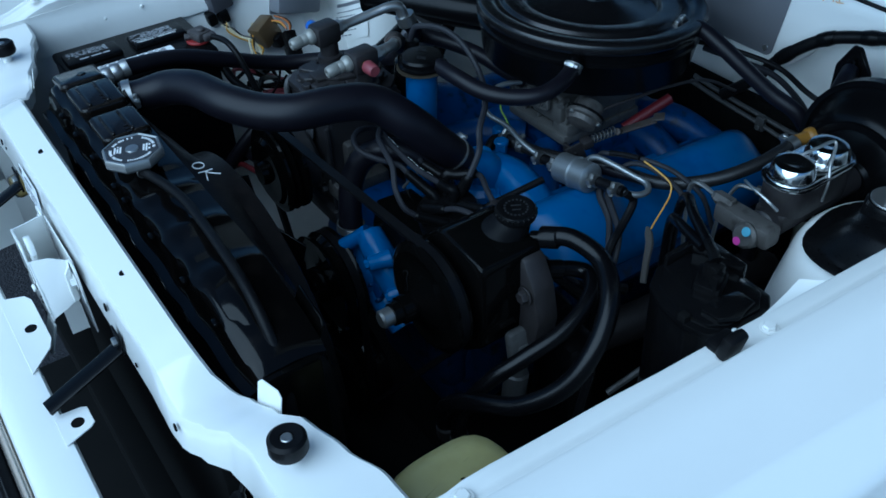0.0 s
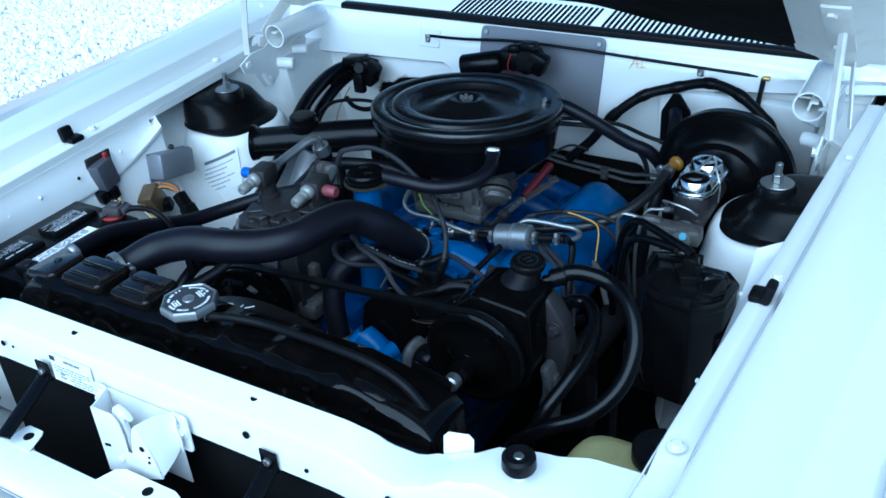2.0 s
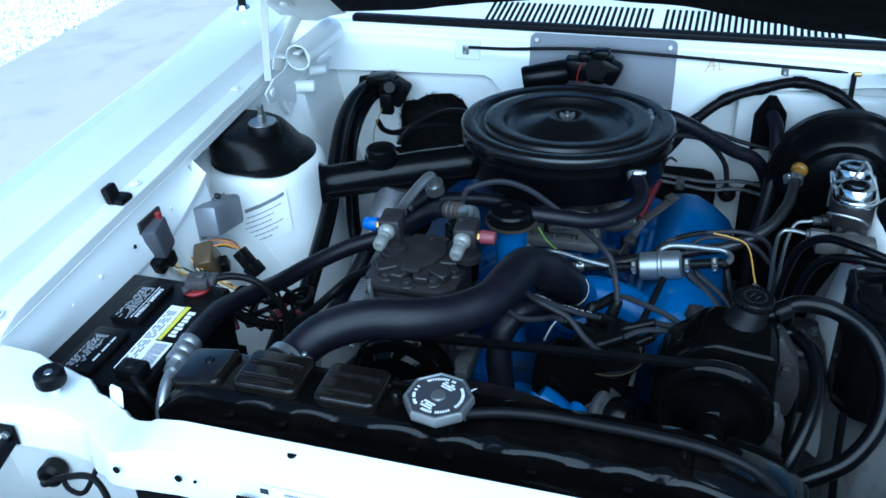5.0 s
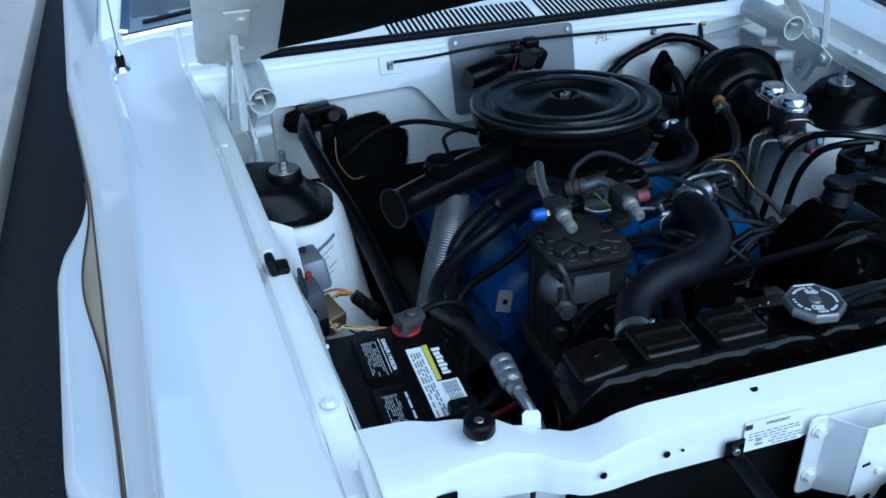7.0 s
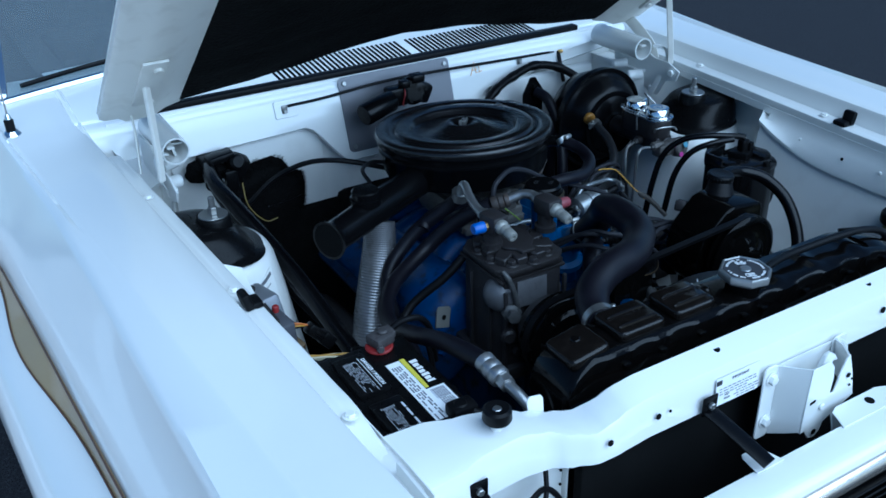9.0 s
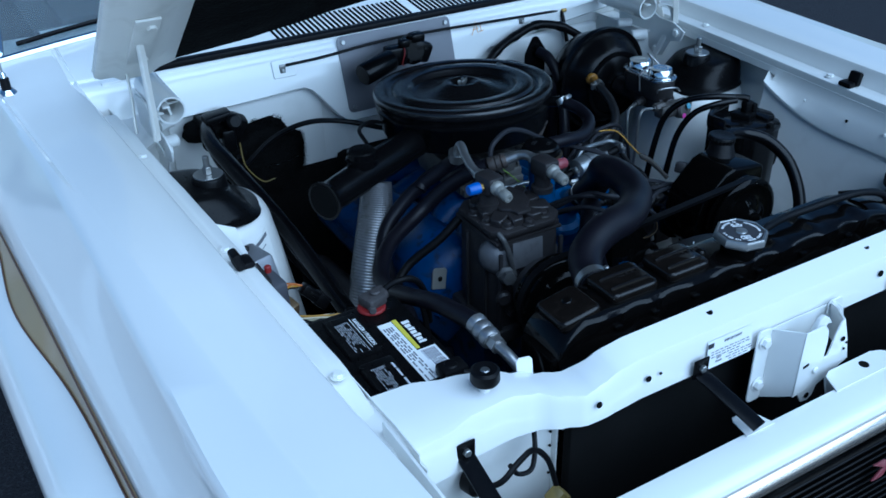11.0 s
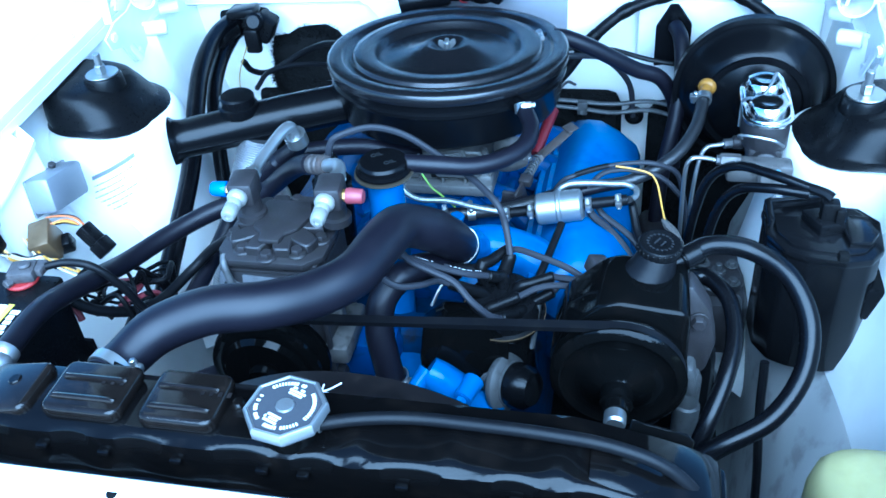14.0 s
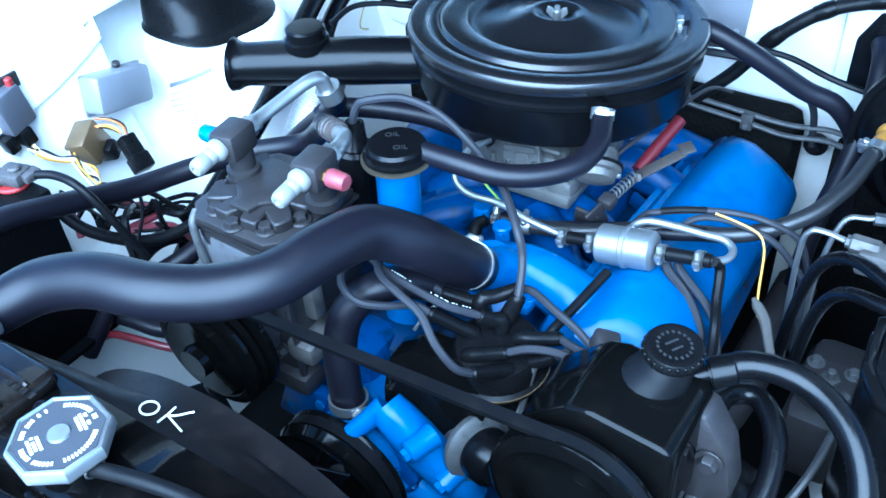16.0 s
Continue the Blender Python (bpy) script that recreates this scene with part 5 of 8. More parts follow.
spark_plug_lead((0.107, 0.408, 0.763), (0.147, 0.418, 0.780), (0.170, 0.426, 0.790), (0.198, 0.435, 0.790), (0.233, 0.442, 0.780), (0.275, 0.47, 0.74), (0.31, 0.54, 0.67))
spark_plug_lead((0.144, 0.450, 0.770), (0.187, 0.458, 0.785), (0.212, 0.449, 0.790), (0.235, 0.452, 0.786), (0.275, 0.48, 0.755), (0.31, 0.56, 0.66))
spark_plug_lead((0.152, 0.433, 0.750), (0.188, 0.444, 0.770), (0.205, 0.462, 0.775), (0.235, 0.462, 0.762), (0.275, 0.48, 0.715), (0.31, 0.60, 0.65))


def lead_print(p, q, n, parent):
    """A row of fine pale marks lying along a cable."""
    p, q = Vector(p), Vector(q)
    x = (q - p).normalized()
    y = Vector((0, 0.5, 0.86)).cross(x).normalized()
    z = x.cross(y)
    m = Matrix.Translation(p + z * 0.0046) @ Matrix((x, y, z)).transposed().to_4x4()
    rnd = random.Random(n)
    part("print", bars([((q - p).length * (k + 0.5) / n, 0, rnd.uniform(0.0011, 0.0021), 0.0016) for k in range(n) if rnd.random() > 0.18], m), PAINTPEN, parent)


lead_print((0.040, 0.4082, 0.8312), (0.017, 0.4060, 0.8393), 8, scene.objects["spark_plug_lead.001"])
lead_print((0.060, 0.4115, 0.8235), (0.079, 0.416, 0.815), 9, scene.objects["spark_plug_lead.001"])
lead_print((0.082, 0.4175, 0.8133), (0.098, 0.430, 0.803), 6, scene.objects["spark_plug_lead.001"])
lead_print((0.214, 0.437, 0.7862), (0.232, 0.4415, 0.7805), 8, scene.objects["spark_plug_lead.005"])
# coil and its lead
coil = thing("ignition_coil", "black ignition coil with a rubber capped post", "ignition coil", (-0.128, 0.56, 0.80))
part("can", lathe([(0, 0), (0.027, 0), (0.028, 0.004), (0.028, 0.095), (0.024, 0.10), (0, 0.10)], along((-0.132, 0.535, 0.765), (0, 0.15, 1)), 24), SATIN, coil)
part("tower", lathe([(0, 0), (0.020, 0), (0.014, 0.012), (0.011, 0.034), (0, 0.036)], along((-0.132, 0.548, 0.862), (0, 0.15, 1)), 16), PLASTIC, coil)
part("lead", tube([(-0.131, 0.548, 0.895), (-0.126, 0.552, 0.915), (-0.114, 0.556, 0.926), (-0.075, 0.575, 0.930), (-0.032, 0.584, 0.916), (0.015, 0.580, 0.888), (0.064, 0.554, 0.872), (0.108, 0.510, 0.860), (0.120, 0.500, 0.832), (0.129, 0.474, 0.802), (0.124, 0.468, 0.786)], 0.0048, 8), WIRE, coil, "grey high tension lead")
part("boot", tube([(0.1295, 0.475, 0.804), (0.129, 0.473, 0.800), (0.122, 0.466, 0.780), (0.114, 0.460, 0.758), (0.113, 0.458, 0.750)], [0.0066, 0.0086, 0.0098, 0.0102, 0.011], 14), PLASTIC, coil)

# ---- carburettor ----
cb = thing("carburetor", "grey cast two-barrel carburetor under the air cleaner", "carburetor", (EX, 0.82, 0.72))
part("body", join(box((EX - 0.012, 0.805, 0.772), (0.175, 0.150, 0.060), 0.012), box((EX, 0.82, 0.755), (0.12, 0.15, 0.075), 0.010), box((EX, 0.80, 0.735), (0.15, 0.17, 0.018), 0.004), box((EX + 0.02, 0.735, 0.775), (0.075, 0.03, 0.04), 0.006), lathe([(0, 0), (0.055, 0), (0.06, 0.03), (0, 0.03)], Matrix.Translation((EX, 0.83, 0.80)), 24), box((EX - 0.07, 0.80, 0.79), (0.035, 0.06, 0.03), 0.006), box((EX + 0.055, 0.745, 0.748), (0.04, 0.05, 0.03), 0.008)), ZINC, cb)
BM = Matrix.Translation((0.0, 0.716, 0.793)) @ pose(0, 0, 0, 0, -9, 0) @ pose(0, 0, 0, 82)
bc = part("fuel_bowl_cover", join(prism(rounded(0.054, 0.036, 0.006, 3), 0.008, BM, 0.0012, 1), prism(rounded(0.046, 0.008, 0.003, 3), 0.006, BM @ Matrix.Translation((0, 0.012, 0.006)), 0.0012, 1), prism(rounded(0.020, 0.020, 0.005, 3), 0.005, BM @ Matrix.Translation((0.002, -0.003, 0.006)), 0.0012, 1)), ZINC, cb, "cast bowl cover")
for x, y in ((-0.021, -0.009), (0.019, -0.008), (-0.021, 0.010)):
    sc = part("screw", disc(BM @ Vector((x, y, 0.007)), BM.to_3x3() @ Vector((0, 0, 1)), 0.0046, 0.004, 0.0010, 12), WEATHERED, cb)
    part("slot", box((0, 0, 0), (0.0070, 0.0012, 0.0006), 0, BM @ Matrix.Translation((x, y, 0.0112)) @ pose(0, 0, 0, 0, 0, 40)), UNDER, sc)
part("boss", lathe([(0, 0), (0.016, 0), (0.016, 0.008), (0.011, 0.011), (0.011, 0.016), (0.006, 0.017), (0.006, 0.012), (0, 0.012)], along((-0.064, 0.735, 0.786), (-0.15, -1, 0.1)), 20), ZINC, cb, "round cast boss")
part("vent_stub", tube([(0.052, 0.728, 0.806), (0.056, 0.716, 0.808), (0.062, 0.706, 0.806)], 0.006, 10), ZINC, cb)
part("recess", box((EX + 0.010, 0.7265, 0.762), (0.070, 0.006, 0.018), 0.002), UNDER, cb)
for k in range(5):
    part("rib", box((EX - 0.078 + 0.036 * k, 0.729, 0.752), (0.005, 0.010, 0.040), 0.0015), ZINC, cb)
CK = Vector((0.095, 0.728, 0.795))
CD = Vector((0.25, -0.72, -0.55)).normalized()
ck = part("choke_housing", lathe([(0, -0.024), (0.024, -0.024), (0.026, -0.004), (0.031, -0.002), (0.031, 0.004), (0.026, 0.006), (0.024, 0.014), (0.012, 0.018), (0, 0.018)], along(CK, CD), 28), CAST, cb, "grey round choke housing")
u = CD.orthogonal().normalized()
w = CD.cross(u)
for k in range(3):
    part("screw", disc(CK + CD * 0.003 + (u * math.cos(2.1 * k) + w * math.sin(2.1 * k)) * 0.0275, CD, 0.0036, 0.006, 0.0008, 10), STEEL, ck)
part("rim", ring(CK - CD * 0.006, CD, 0.0325, 0.024, 0.004, 28), PLASTIC, ck, "black gasket ring")
part("throttle_lever", join(box((0.119, 0.714, 0.763), (0.020, 0.018, 0.014), 0.003, pose(0, 0, 0, 15, 0, -12)), box((0.112, 0.700, 0.742), (0.005, 0.030, 0.040), 0.002, pose(0, 0, 0, 20, 0, -20)), disc((0.106, 0.690, 0.732), (1, -0.4, 0), 0.010, 0.014, 0.002, 16), box((0.098, 0.700, 0.738), (0.032, 0.006, 0.026), 0.002, pose(0, 0, 0, 10, 8, 0))), DULLCAST, cb, "grimy throttle lever")
part("spring_rod", tube([(0.119, 0.716, 0.764), (0.126, 0.745, 0.769), (0.132, 0.772, 0.773)], 0.0022, 6), STEEL, cb)
part("return_spring", tube([Vector((0.1205, 0.724, 0.7655)) + Vector((0.010, 0.040, 0.007)) * (k / 46) + Vector((0.0068 * math.cos(k * 0.9), -0.0012 * math.cos(k * 0.9), 0.0068 * math.sin(k * 0.9))) for k in range(47)], 0.0013, 6, 2), WEATHERED, cb, "coiled throttle spring")
part("cable_bracket", join(box((0, 0, 0), (0.016, 0.066, 0.003), 0.0008, Matrix.Translation((0.154, 0.791, 0.783)) @ pose(0, 0, 0, 30, 8, -50)), box((0.178, 0.810, 0.803), (0.022, 0.018, 0.003), 0.0008, pose(0, 0, 0, 12, 0, -50)), disc((0.133, 0.770, 0.770), (0.4, -1, 0.4), 0.0065, 0.008, 0.001, 6)), RUST, cb, "rusty steel cable bracket")
part("kickdown_rod", tube([(0.108, 0.745, 0.802), (0.116, 0.767, 0.810), (0.134, 0.823, 0.820), (0.145, 0.859, 0.825), (0.16, 0.93, 0.82), (0.17, 1.0, 0.78)], 0.0026, 8), DULLCAST, cb)
part("red_lever", tube([(0.125, 0.789, 0.764), (0.135, 0.828, 0.783), (0.146, 0.868, 0.802)], 0.0088, 12), DARKRED, cb, "dark red painted linkage rod")
sw = thing("sender_wire", "thin yellow-green wire on the intake manifold", "wire", (-0.007, 0.65, 0.765))
part("wire", tube([(-0.030, 0.655, 0.805), (-0.015, 0.644, 0.790), (-0.001, 0.644, 0.776), (0.017, 0.646, 0.756), (0.020, 0.648, 0.742)], 0.0016, 6), surface("green_yellow_cable", (0.20, 0.30, 0.03), 0.5), sw)

# ---- air cleaner ----
AC = Vector((-0.017, 0.832, 0.0))
ac = thing("air_cleaner", "round satin black air cleaner with a snorkel", "air cleaner", (AC.x, AC.y, 0.83))
AM = Matrix.Translation((AC.x, AC.y, 0.920)) @ pose(0, 0, 0, -4) @ Matrix.Translation((0, 0, -0.905))
lid = part("lid", lathe([(0, 0.910), (0.014, 0.910), (0.019, 0.9125), (0.024, 0.918), (0.030, 0.9205), (0.036, 0.9195), (0.046, 0.9150), (0.070, 0.9070), (0.096, 0.9025), (0.1060, 0.9020), (0.1085, 0.9035), (0.1125, 0.9125), (0.1150, 0.9150), (0.1180, 0.9160), (0.1350, 0.9168), (0.1455, 0.9160), (0.1475, 0.9145), (0.1495, 0.9095), (0.1515, 0.9080), (0.1600, 0.9080), (0.1622, 0.9092), (0.1650, 0.9138), (0.1675, 0.9150), (0.1830, 0.9150), (0.1868, 0.9138), (0.1893, 0.9105), (0.1900, 0.9060), (0.1895, 0.8975), (0.1865, 0.8950), (0.0, 0.894)], AM, 128), LID, ac, "satin black stepped lid", 60)
part("pan", lathe([(0, 0.818), (0.160, 0.818), (0.172, 0.823), (0.176, 0.832), (0.182, 0.872), (0.186, 0.876), (0.186, 0.881), (0.182, 0.884), (0.183, 0.893), (0, 0.893)], AM, 96), SATIN, ac, "satin black filter pan")
wn = part("wing_nut", join(disc(AC + Vector((0, 0, 0.924)), (0, 0, 1), 0.006, 0.012, 0.001, 12), disc(AC + Vector((0, 0, 0.928)), (0, 0, 1), 0.0035, 0.014, 0.0005, 10), *[prism([(0, 0), (0.006, 0), (0.014, 0.008), (0.012, 0.016), (0.006, 0.014)], 0.002, Matrix.Translation(AC + Vector((0, 0, 0.925))) @ pose(0, 0, 0, 90, 0, 20 + r), 0.0005, 1) for r in (0, 180)]), STEEL, ac, "steel wing nut")
SD = Vector((-0.406, -0.183, 0)).normalized()
sn = part("snorkel", tube([AC + SD * 0.165 + Vector((0, 0, 0.862)), AC + SD * 0.20 + Vector((0, 0, 0.861)), AC + SD * 0.27 + Vector((0, 0, 0.858)), AC + SD * 0.36 + Vector((0, 0, 0.853)), AC + SD * 0.425 + Vector((0, 0, 0.849)), AC + SD * 0.441 + Vector((0, 0, 0.848)), AC + SD * 0.447 + Vector((0, 0, 0.848))], [0.032, 0.032, 0.033, 0.031, 0.030, 0.036, 0.038], 20), SATIN, ac, "black snorkel with flared mouth")
part("mouth", disc(AC + SD * 0.4472 + Vector((0, 0, 0.848)), SD, 0.033, 0.001, 0.0003, 24), UNDER, sn)
part("seam", box((0, 0, 0), (0.27, 0.070, 0.003), 0.001, Matrix.Translation(AC + SD * 0.31 + Vector((0, 0, 0.848))) @ pose(0, 0, 0, 0, 1.8, math.degrees(math.atan2(SD.y, SD.x)))), SATIN, sn)
vm = part("vacuum_motor", lathe([(0, 0), (0.030, 0), (0.0305, 0.012), (0.027, 0.014), (0.027, 0.026), (0.024, 0.029), (0, 0.030)], Matrix.Translation(AC + SD * 0.335 + Vector((0, 0, 0.879))), 28), SATIN, ac, "black vacuum motor on the snorkel")
part("vacuum_line", tube([AC + SD * 0.32 + Vector((0.01, 0.02, 0.905)), AC + SD * 0.30 + Vector((0.0, 0.06, 0.912)), AC + SD * 0.25 + Vector((0, 0.09, 0.90)), AC + SD * 0.19 + Vector((0, 0.11, 0.87))], 0.004, 8), RUBBER, ac)
vt = part("vent_fitting", tube([(0.095, 0.712, 0.900), (0.110, 0.692, 0.908), (0.124, 0.672, 0.912)], 0.011, 12), SATIN, ac)

# breather hose between oil cap and air cleaner
bh = thing("breather_hose", "black rubber breather hose with a steel clamp", "hose", (0.05, 0.54, 0.88))
part("hose", tube([(-0.015, 0.524, 0.908), (0.030, 0.529, 0.904), (0.072, 0.542, 0.896), (0.108, 0.565, 0.894), (0.134, 0.596, 0.897), (0.139, 0.632, 0.905), (0.126, 0.668, 0.912)], [0.012, 0.0125, 0.0125, 0.0125, 0.0125, 0.012, 0.012], 14), HOSE, bh)
hose_clamp((0.124, 0.672, 0.913), (-0.15, 0.5, 0.6), 0.0115, bh, (0.3, -0.6, 0.6))

# ---- upper radiator hose ----
uh = thing("radiator_hose", "thick black upper radiator hose, S-shaped", "hose", (-0.05, 0.3, 0.86))
part("hose", tube([(-0.235, 0.106, 0.900), (-0.227, 0.136, 0.900), (-0.203, 0.171, 0.911), (-0.153, 0.195, 0.922), (-0.095, 0.212, 0.921), (-0.050, 0.243, 0.915), (-0.015, 0.282, 0.915), (0.000, 0.338, 0.915), (0.010, 0.392, 0.902), (0.038, 0.433, 0.868), (0.054, 0.474, 0.822), (0.056, 0.512, 0.782)], [0.0235, 0.0240, 0.026, 0.0265, 0.0265, 0.0265, 0.0265, 0.0268, 0.0275, 0.028, 0.0272, 0.0255], 20), HOSE, uh)
hose_clamp((-0.233, 0.117, 0.900), (0.25, 0.95, 0.05), 0.0245, uh, (1, 0.1, 0.2))
hose_clamp((0.0555, 0.500, 0.795), (0.05, 0.65, -0.7), 0.0258, uh, (-0.3, 0.7, 0.6), 0.0035)
# bypass hose to the water pump
bp = thing("bypass_hose", "black rubber bypass hose at the water pump", "hose", (-0.055, 0.38, 0.70))
part("hose", tube([(-0.012, 0.344, 0.672), (-0.019, 0.350, 0.715), (-0.026, 0.361, 0.755), (-0.023, 0.380, 0.790), (-0.004, 0.404, 0.810), (0.022, 0.436, 0.806), (0.05, 0.48, 0.77)], 0.0188, 14), HOSE, bp)
hose_clamp((-0.012, 0.344, 0.688), (0, 0.1, 1), 0.0205, bp, (1, -0.3, 0))

# ---- radiator ----
rad = thing("radiator", "gloss black radiator with stamped top tank", "radiator", (0, 0.06, 0.30))


def tank():
    rows = []
    for k in range(97):
        x = -0.360 + 0.735 * k / 96
        e = min(1.0, (x + 0.360) / 0.045, (0.375 - x) / 0.13)
        e = max(0.0, e) ** 0.6
        top = 0.872 + 0.043 * e
        pad = 0.0
        wave = 0.0
        for a in (0.052, 0.138, 0.235):
            wave = max(wave, math.exp(-((x - a) / 0.012) ** 2))
        if 0.0 < x < 0.30:
            pad = 0.0035 * wave - 0.002
        lump = 0.5 + 0.5 * math.cos(2 * math.pi * (x + 0.02) / 0.086 + 0.8 * math.sin(x * 31))
        y0 = 0.022 - 0.0025 * lump
        rows.append([(x, y0 + 0.004, 0.838), (x, y0, 0.842), (x, y0 - 0.010, 0.846), (x, y0 - 0.010, 0.853), (x, y0 + 0.001, 0.857), (x, y0 + 0.004, 0.862), (x, y0 + 0.005, 0.5 * (0.862 + top)), (x, y0 + 0.005 - 0.002 * wave, top - 0.008), (x, y0 + 0.0070 - 0.002 * wave, top - 0.0040 - 0.0035 * lump), (x, y0 + 0.0115, top - 0.0012 - 0.0030 * lump), (x, y0 + 0.020, top + pad), (x, 0.075, top + pad + 0.001), (x, 0.096, top + pad - 0.002), (x, 0.108, top - 0.006), (x, 0.112, top - 0.03), (x, 0.114, 0.838)])
    return loft(rows, 0.0015)


tk = part("top_tank", tank(), TANKBLACK, rad, "gloss black stamped top tank with ribs")
for x in (-0.262, -0.196, -0.121, -0.035, 0.005, 0.098, 0.200, 0.288):
    part("crimp", box((x, 0.0225, 0.8890), (0.013, 0.008, 0.007), 0.003), TANKBLACK, tk)
for x0, x1, tilt in ((-0.346, -0.278, -9), (-0.262, -0.180, 0), (-0.160, -0.083, 0)):
    pd = part("pad", prism(rounded(x1 - x0, 0.066, 0.010, 4), 0.017, Matrix.Translation(((x0 + x1) / 2, 0.069, 0.9125 + 0.010 * (tilt < 0) * -1)) @ pose(0, 0, 0, 0, tilt, 0), 0.0055, 3), DUSTYTANK, tk, "raised stamped pad, dusty")
    for y in (0.052, 0.078):
        if tilt == 0:
            part("rib", tube([(x0 + 0.008, y, 0.9288), (x0 + 0.016, y, 0.9302), (x1 - 0.016, y, 0.9302), (x1 - 0.008, y, 0.9288)], 0.0030, 8, 3), DUSTYTANK, pd)
        elif y < 0.06:
            part("dimple", disc((-0.312, 0.075, 0.9185), (-0.16, 0, 1), 0.007, 0.003, 0.0012, 14), TANKBLACK, pd)
part("knob", lathe([(0, 0), (0.008, 0), (0.008, 0.006), (0.005, 0.010), (0, 0.011)], Matrix.Translation((-0.070, 0.072, 0.915)), 16), TANKBLACK, tk)
part("end_recess", loft([[(x, 0.034 + 0.050 * v, 0.9105 - 0.022 * max(0.0, (x - 0.262) / 0.07) ** 2 + 0.004 * math.sin(math.pi * v) - 0.003 * (v < 0.01)) for v in (0, 0.2, 0.4, 0.6, 0.8, 1)] for x in [0.262 + 0.007 * k for k in range(11)]], 0.003), TANKBLACK, tk)
part("print", bars([(-0.210 + 0.010 * k, 0.077, 0.004, 0.010) for k in range(3)], Matrix.Translation((0, 0, 0.9300))), STAMPED, tk)
part("print", bars([(-0.105 + 0.009 * k, 0.073, 0.004, 0.006) for k in range(4)], Matrix.Translation((0, 0, 0.9300))), STAMPED, tk)
part("outlet", tube([(-0.232, 0.070, 0.885), (-0.230, 0.095, 0.895), (-0.226, 0.118, 0.903)], 0.0215, 16), GLOSSBLACK, rad)
part("core", box((0, 0.066, 0.58), (0.70, 0.055, 0.52), 0.006), UNDER, rad, "black finned core")
for k in range(25):
    part("fin", box((0, 0.036, 0.34 + 0.02 * k), (0.69, 0.006, 0.008), 0.001, ID, 1), UNDER, rad)
for s in (-1, 1):
    part("side_strap", box((s * 0.366 + 0.006, 0.064, 0.60), (0.02, 0.075, 0.54), 0.006), GLOSSBLACK, rad)
part("end_plate", prism([(-0.030, -0.02), (0.030, -0.02), (0.030, 0.012), (0.022, 0.018), (-0.030, 0.022)], 0.003, Matrix.Translation((0.322, 0.116, 0.872)) @ pose(0, 0, 0, 70, 8, 0), 0.001, 1), GLOSSBLACK, rad)
neck = part("filler_neck", lathe([(0, 0), (0.026, 0), (0.026, 0.018), (0.030, 0.020), (0.030, 0.024), (0, 0.024)], Matrix.Translation((-0.012, 0.053, 0.912)), 24), GLOSSBLACK, rad)
cap = part("radiator_cap", join(lathe([(0, 0), (0.0375, 0), (0.0395, 0.003), (0.0395, 0.011), (0.0378, 0.014), (0.0358, 0.0145), (0.0348, 0.0125), (0, 0.0125)], Matrix.Translation((-0.012, 0.053, 0.934)) @ pose(0, 0, 0, 0, 0, 12), 8), lathe([(0, 0.01), (0.009, 0.0125), (0.008, 0.015), (0, 0.0155)], Matrix.Translation((-0.012, 0.053, 0.934)), 20)), ALLOY, rad, "octagonal bright radiator pressure cap", 30)
cf = part("cap_face", lathe([(0.0095, 0.0126), (0.0340, 0.0126), (0.0340, 0.0132), (0.0095, 0.0132), (0.0095, 0.0126)], Matrix.Translation((-0.012, 0.053, 0.934)) @ pose(0, 0, 0, 0, 0, 12), 8), INK, cap, "black printed cap face", 30)
mc = Matrix.Translation((-0.012, 0.053, 0.9473))
rnd = random.Random(12)
bm = bmesh.new()
for a0, a1 in ((15, 90), (105, 175), (195, 265), (280, 350)):
    for a in range(a0, a1, 6):
        if rnd.random() > 0.15:
            bm = join(bm, bars([(0, 0.0270, rnd.uniform(0.0014, 0.0021), 0.0034)], mc @ pose(0, 0, 0, 0, 0, a - 40)))
for yy in (0.0215, 0.0180, 0.0145, -0.0145, -0.0180, -0.0215):
    w = 0.018 - abs(abs(yy) - 0.018) * 0.8
    bm = join(bm, bars([(-w / 2 + w * (k + 0.5) / 7, yy, w / 7 * rnd.uniform(0.55, 0.85), 0.0023) for k in range(7) if rnd.random() > 0.12], mc @ pose(0, 0, 0, 0, 0, -22)))
part("print", bm, PAINTPEN, cf, "white lettering bars")
# overflow hose along the tank
oh = thing("overflow_hose", "thin black overflow hose along the radiator tank", "hose", (0.2, 0.08, 0.90))
part("hose", tube([(0.012, 0.050, 0.928), (0.053, 0.060, 0.931), (0.101, 0.070, 0.928), (0.159, 0.070, 0.928), (0.220, 0.067, 0.929), (0.279, 0.064, 0.925), (0.327, 0.061, 0.908), (0.361, 0.060, 0.868), (0.382, 0.055, 0.82), (0.392, 0.05, 0.76)], 0.0062, 10), RUBBER, oh)
part("spring_clip", tube([Vector((0.020, 0.052, 0.929)) + Vector((0.0012 * math.sin(k), 0.0078 * math.cos(k * 0.9), 0.0078 * math.sin(k * 0.9))) for k in range(8)], 0.0011, 5, 3), STEEL, oh)
# fan shroud
fs = thing("fan_shroud", "black fan shroud with a handwritten OK", "fan shroud", (0, 0.2, 0.35))


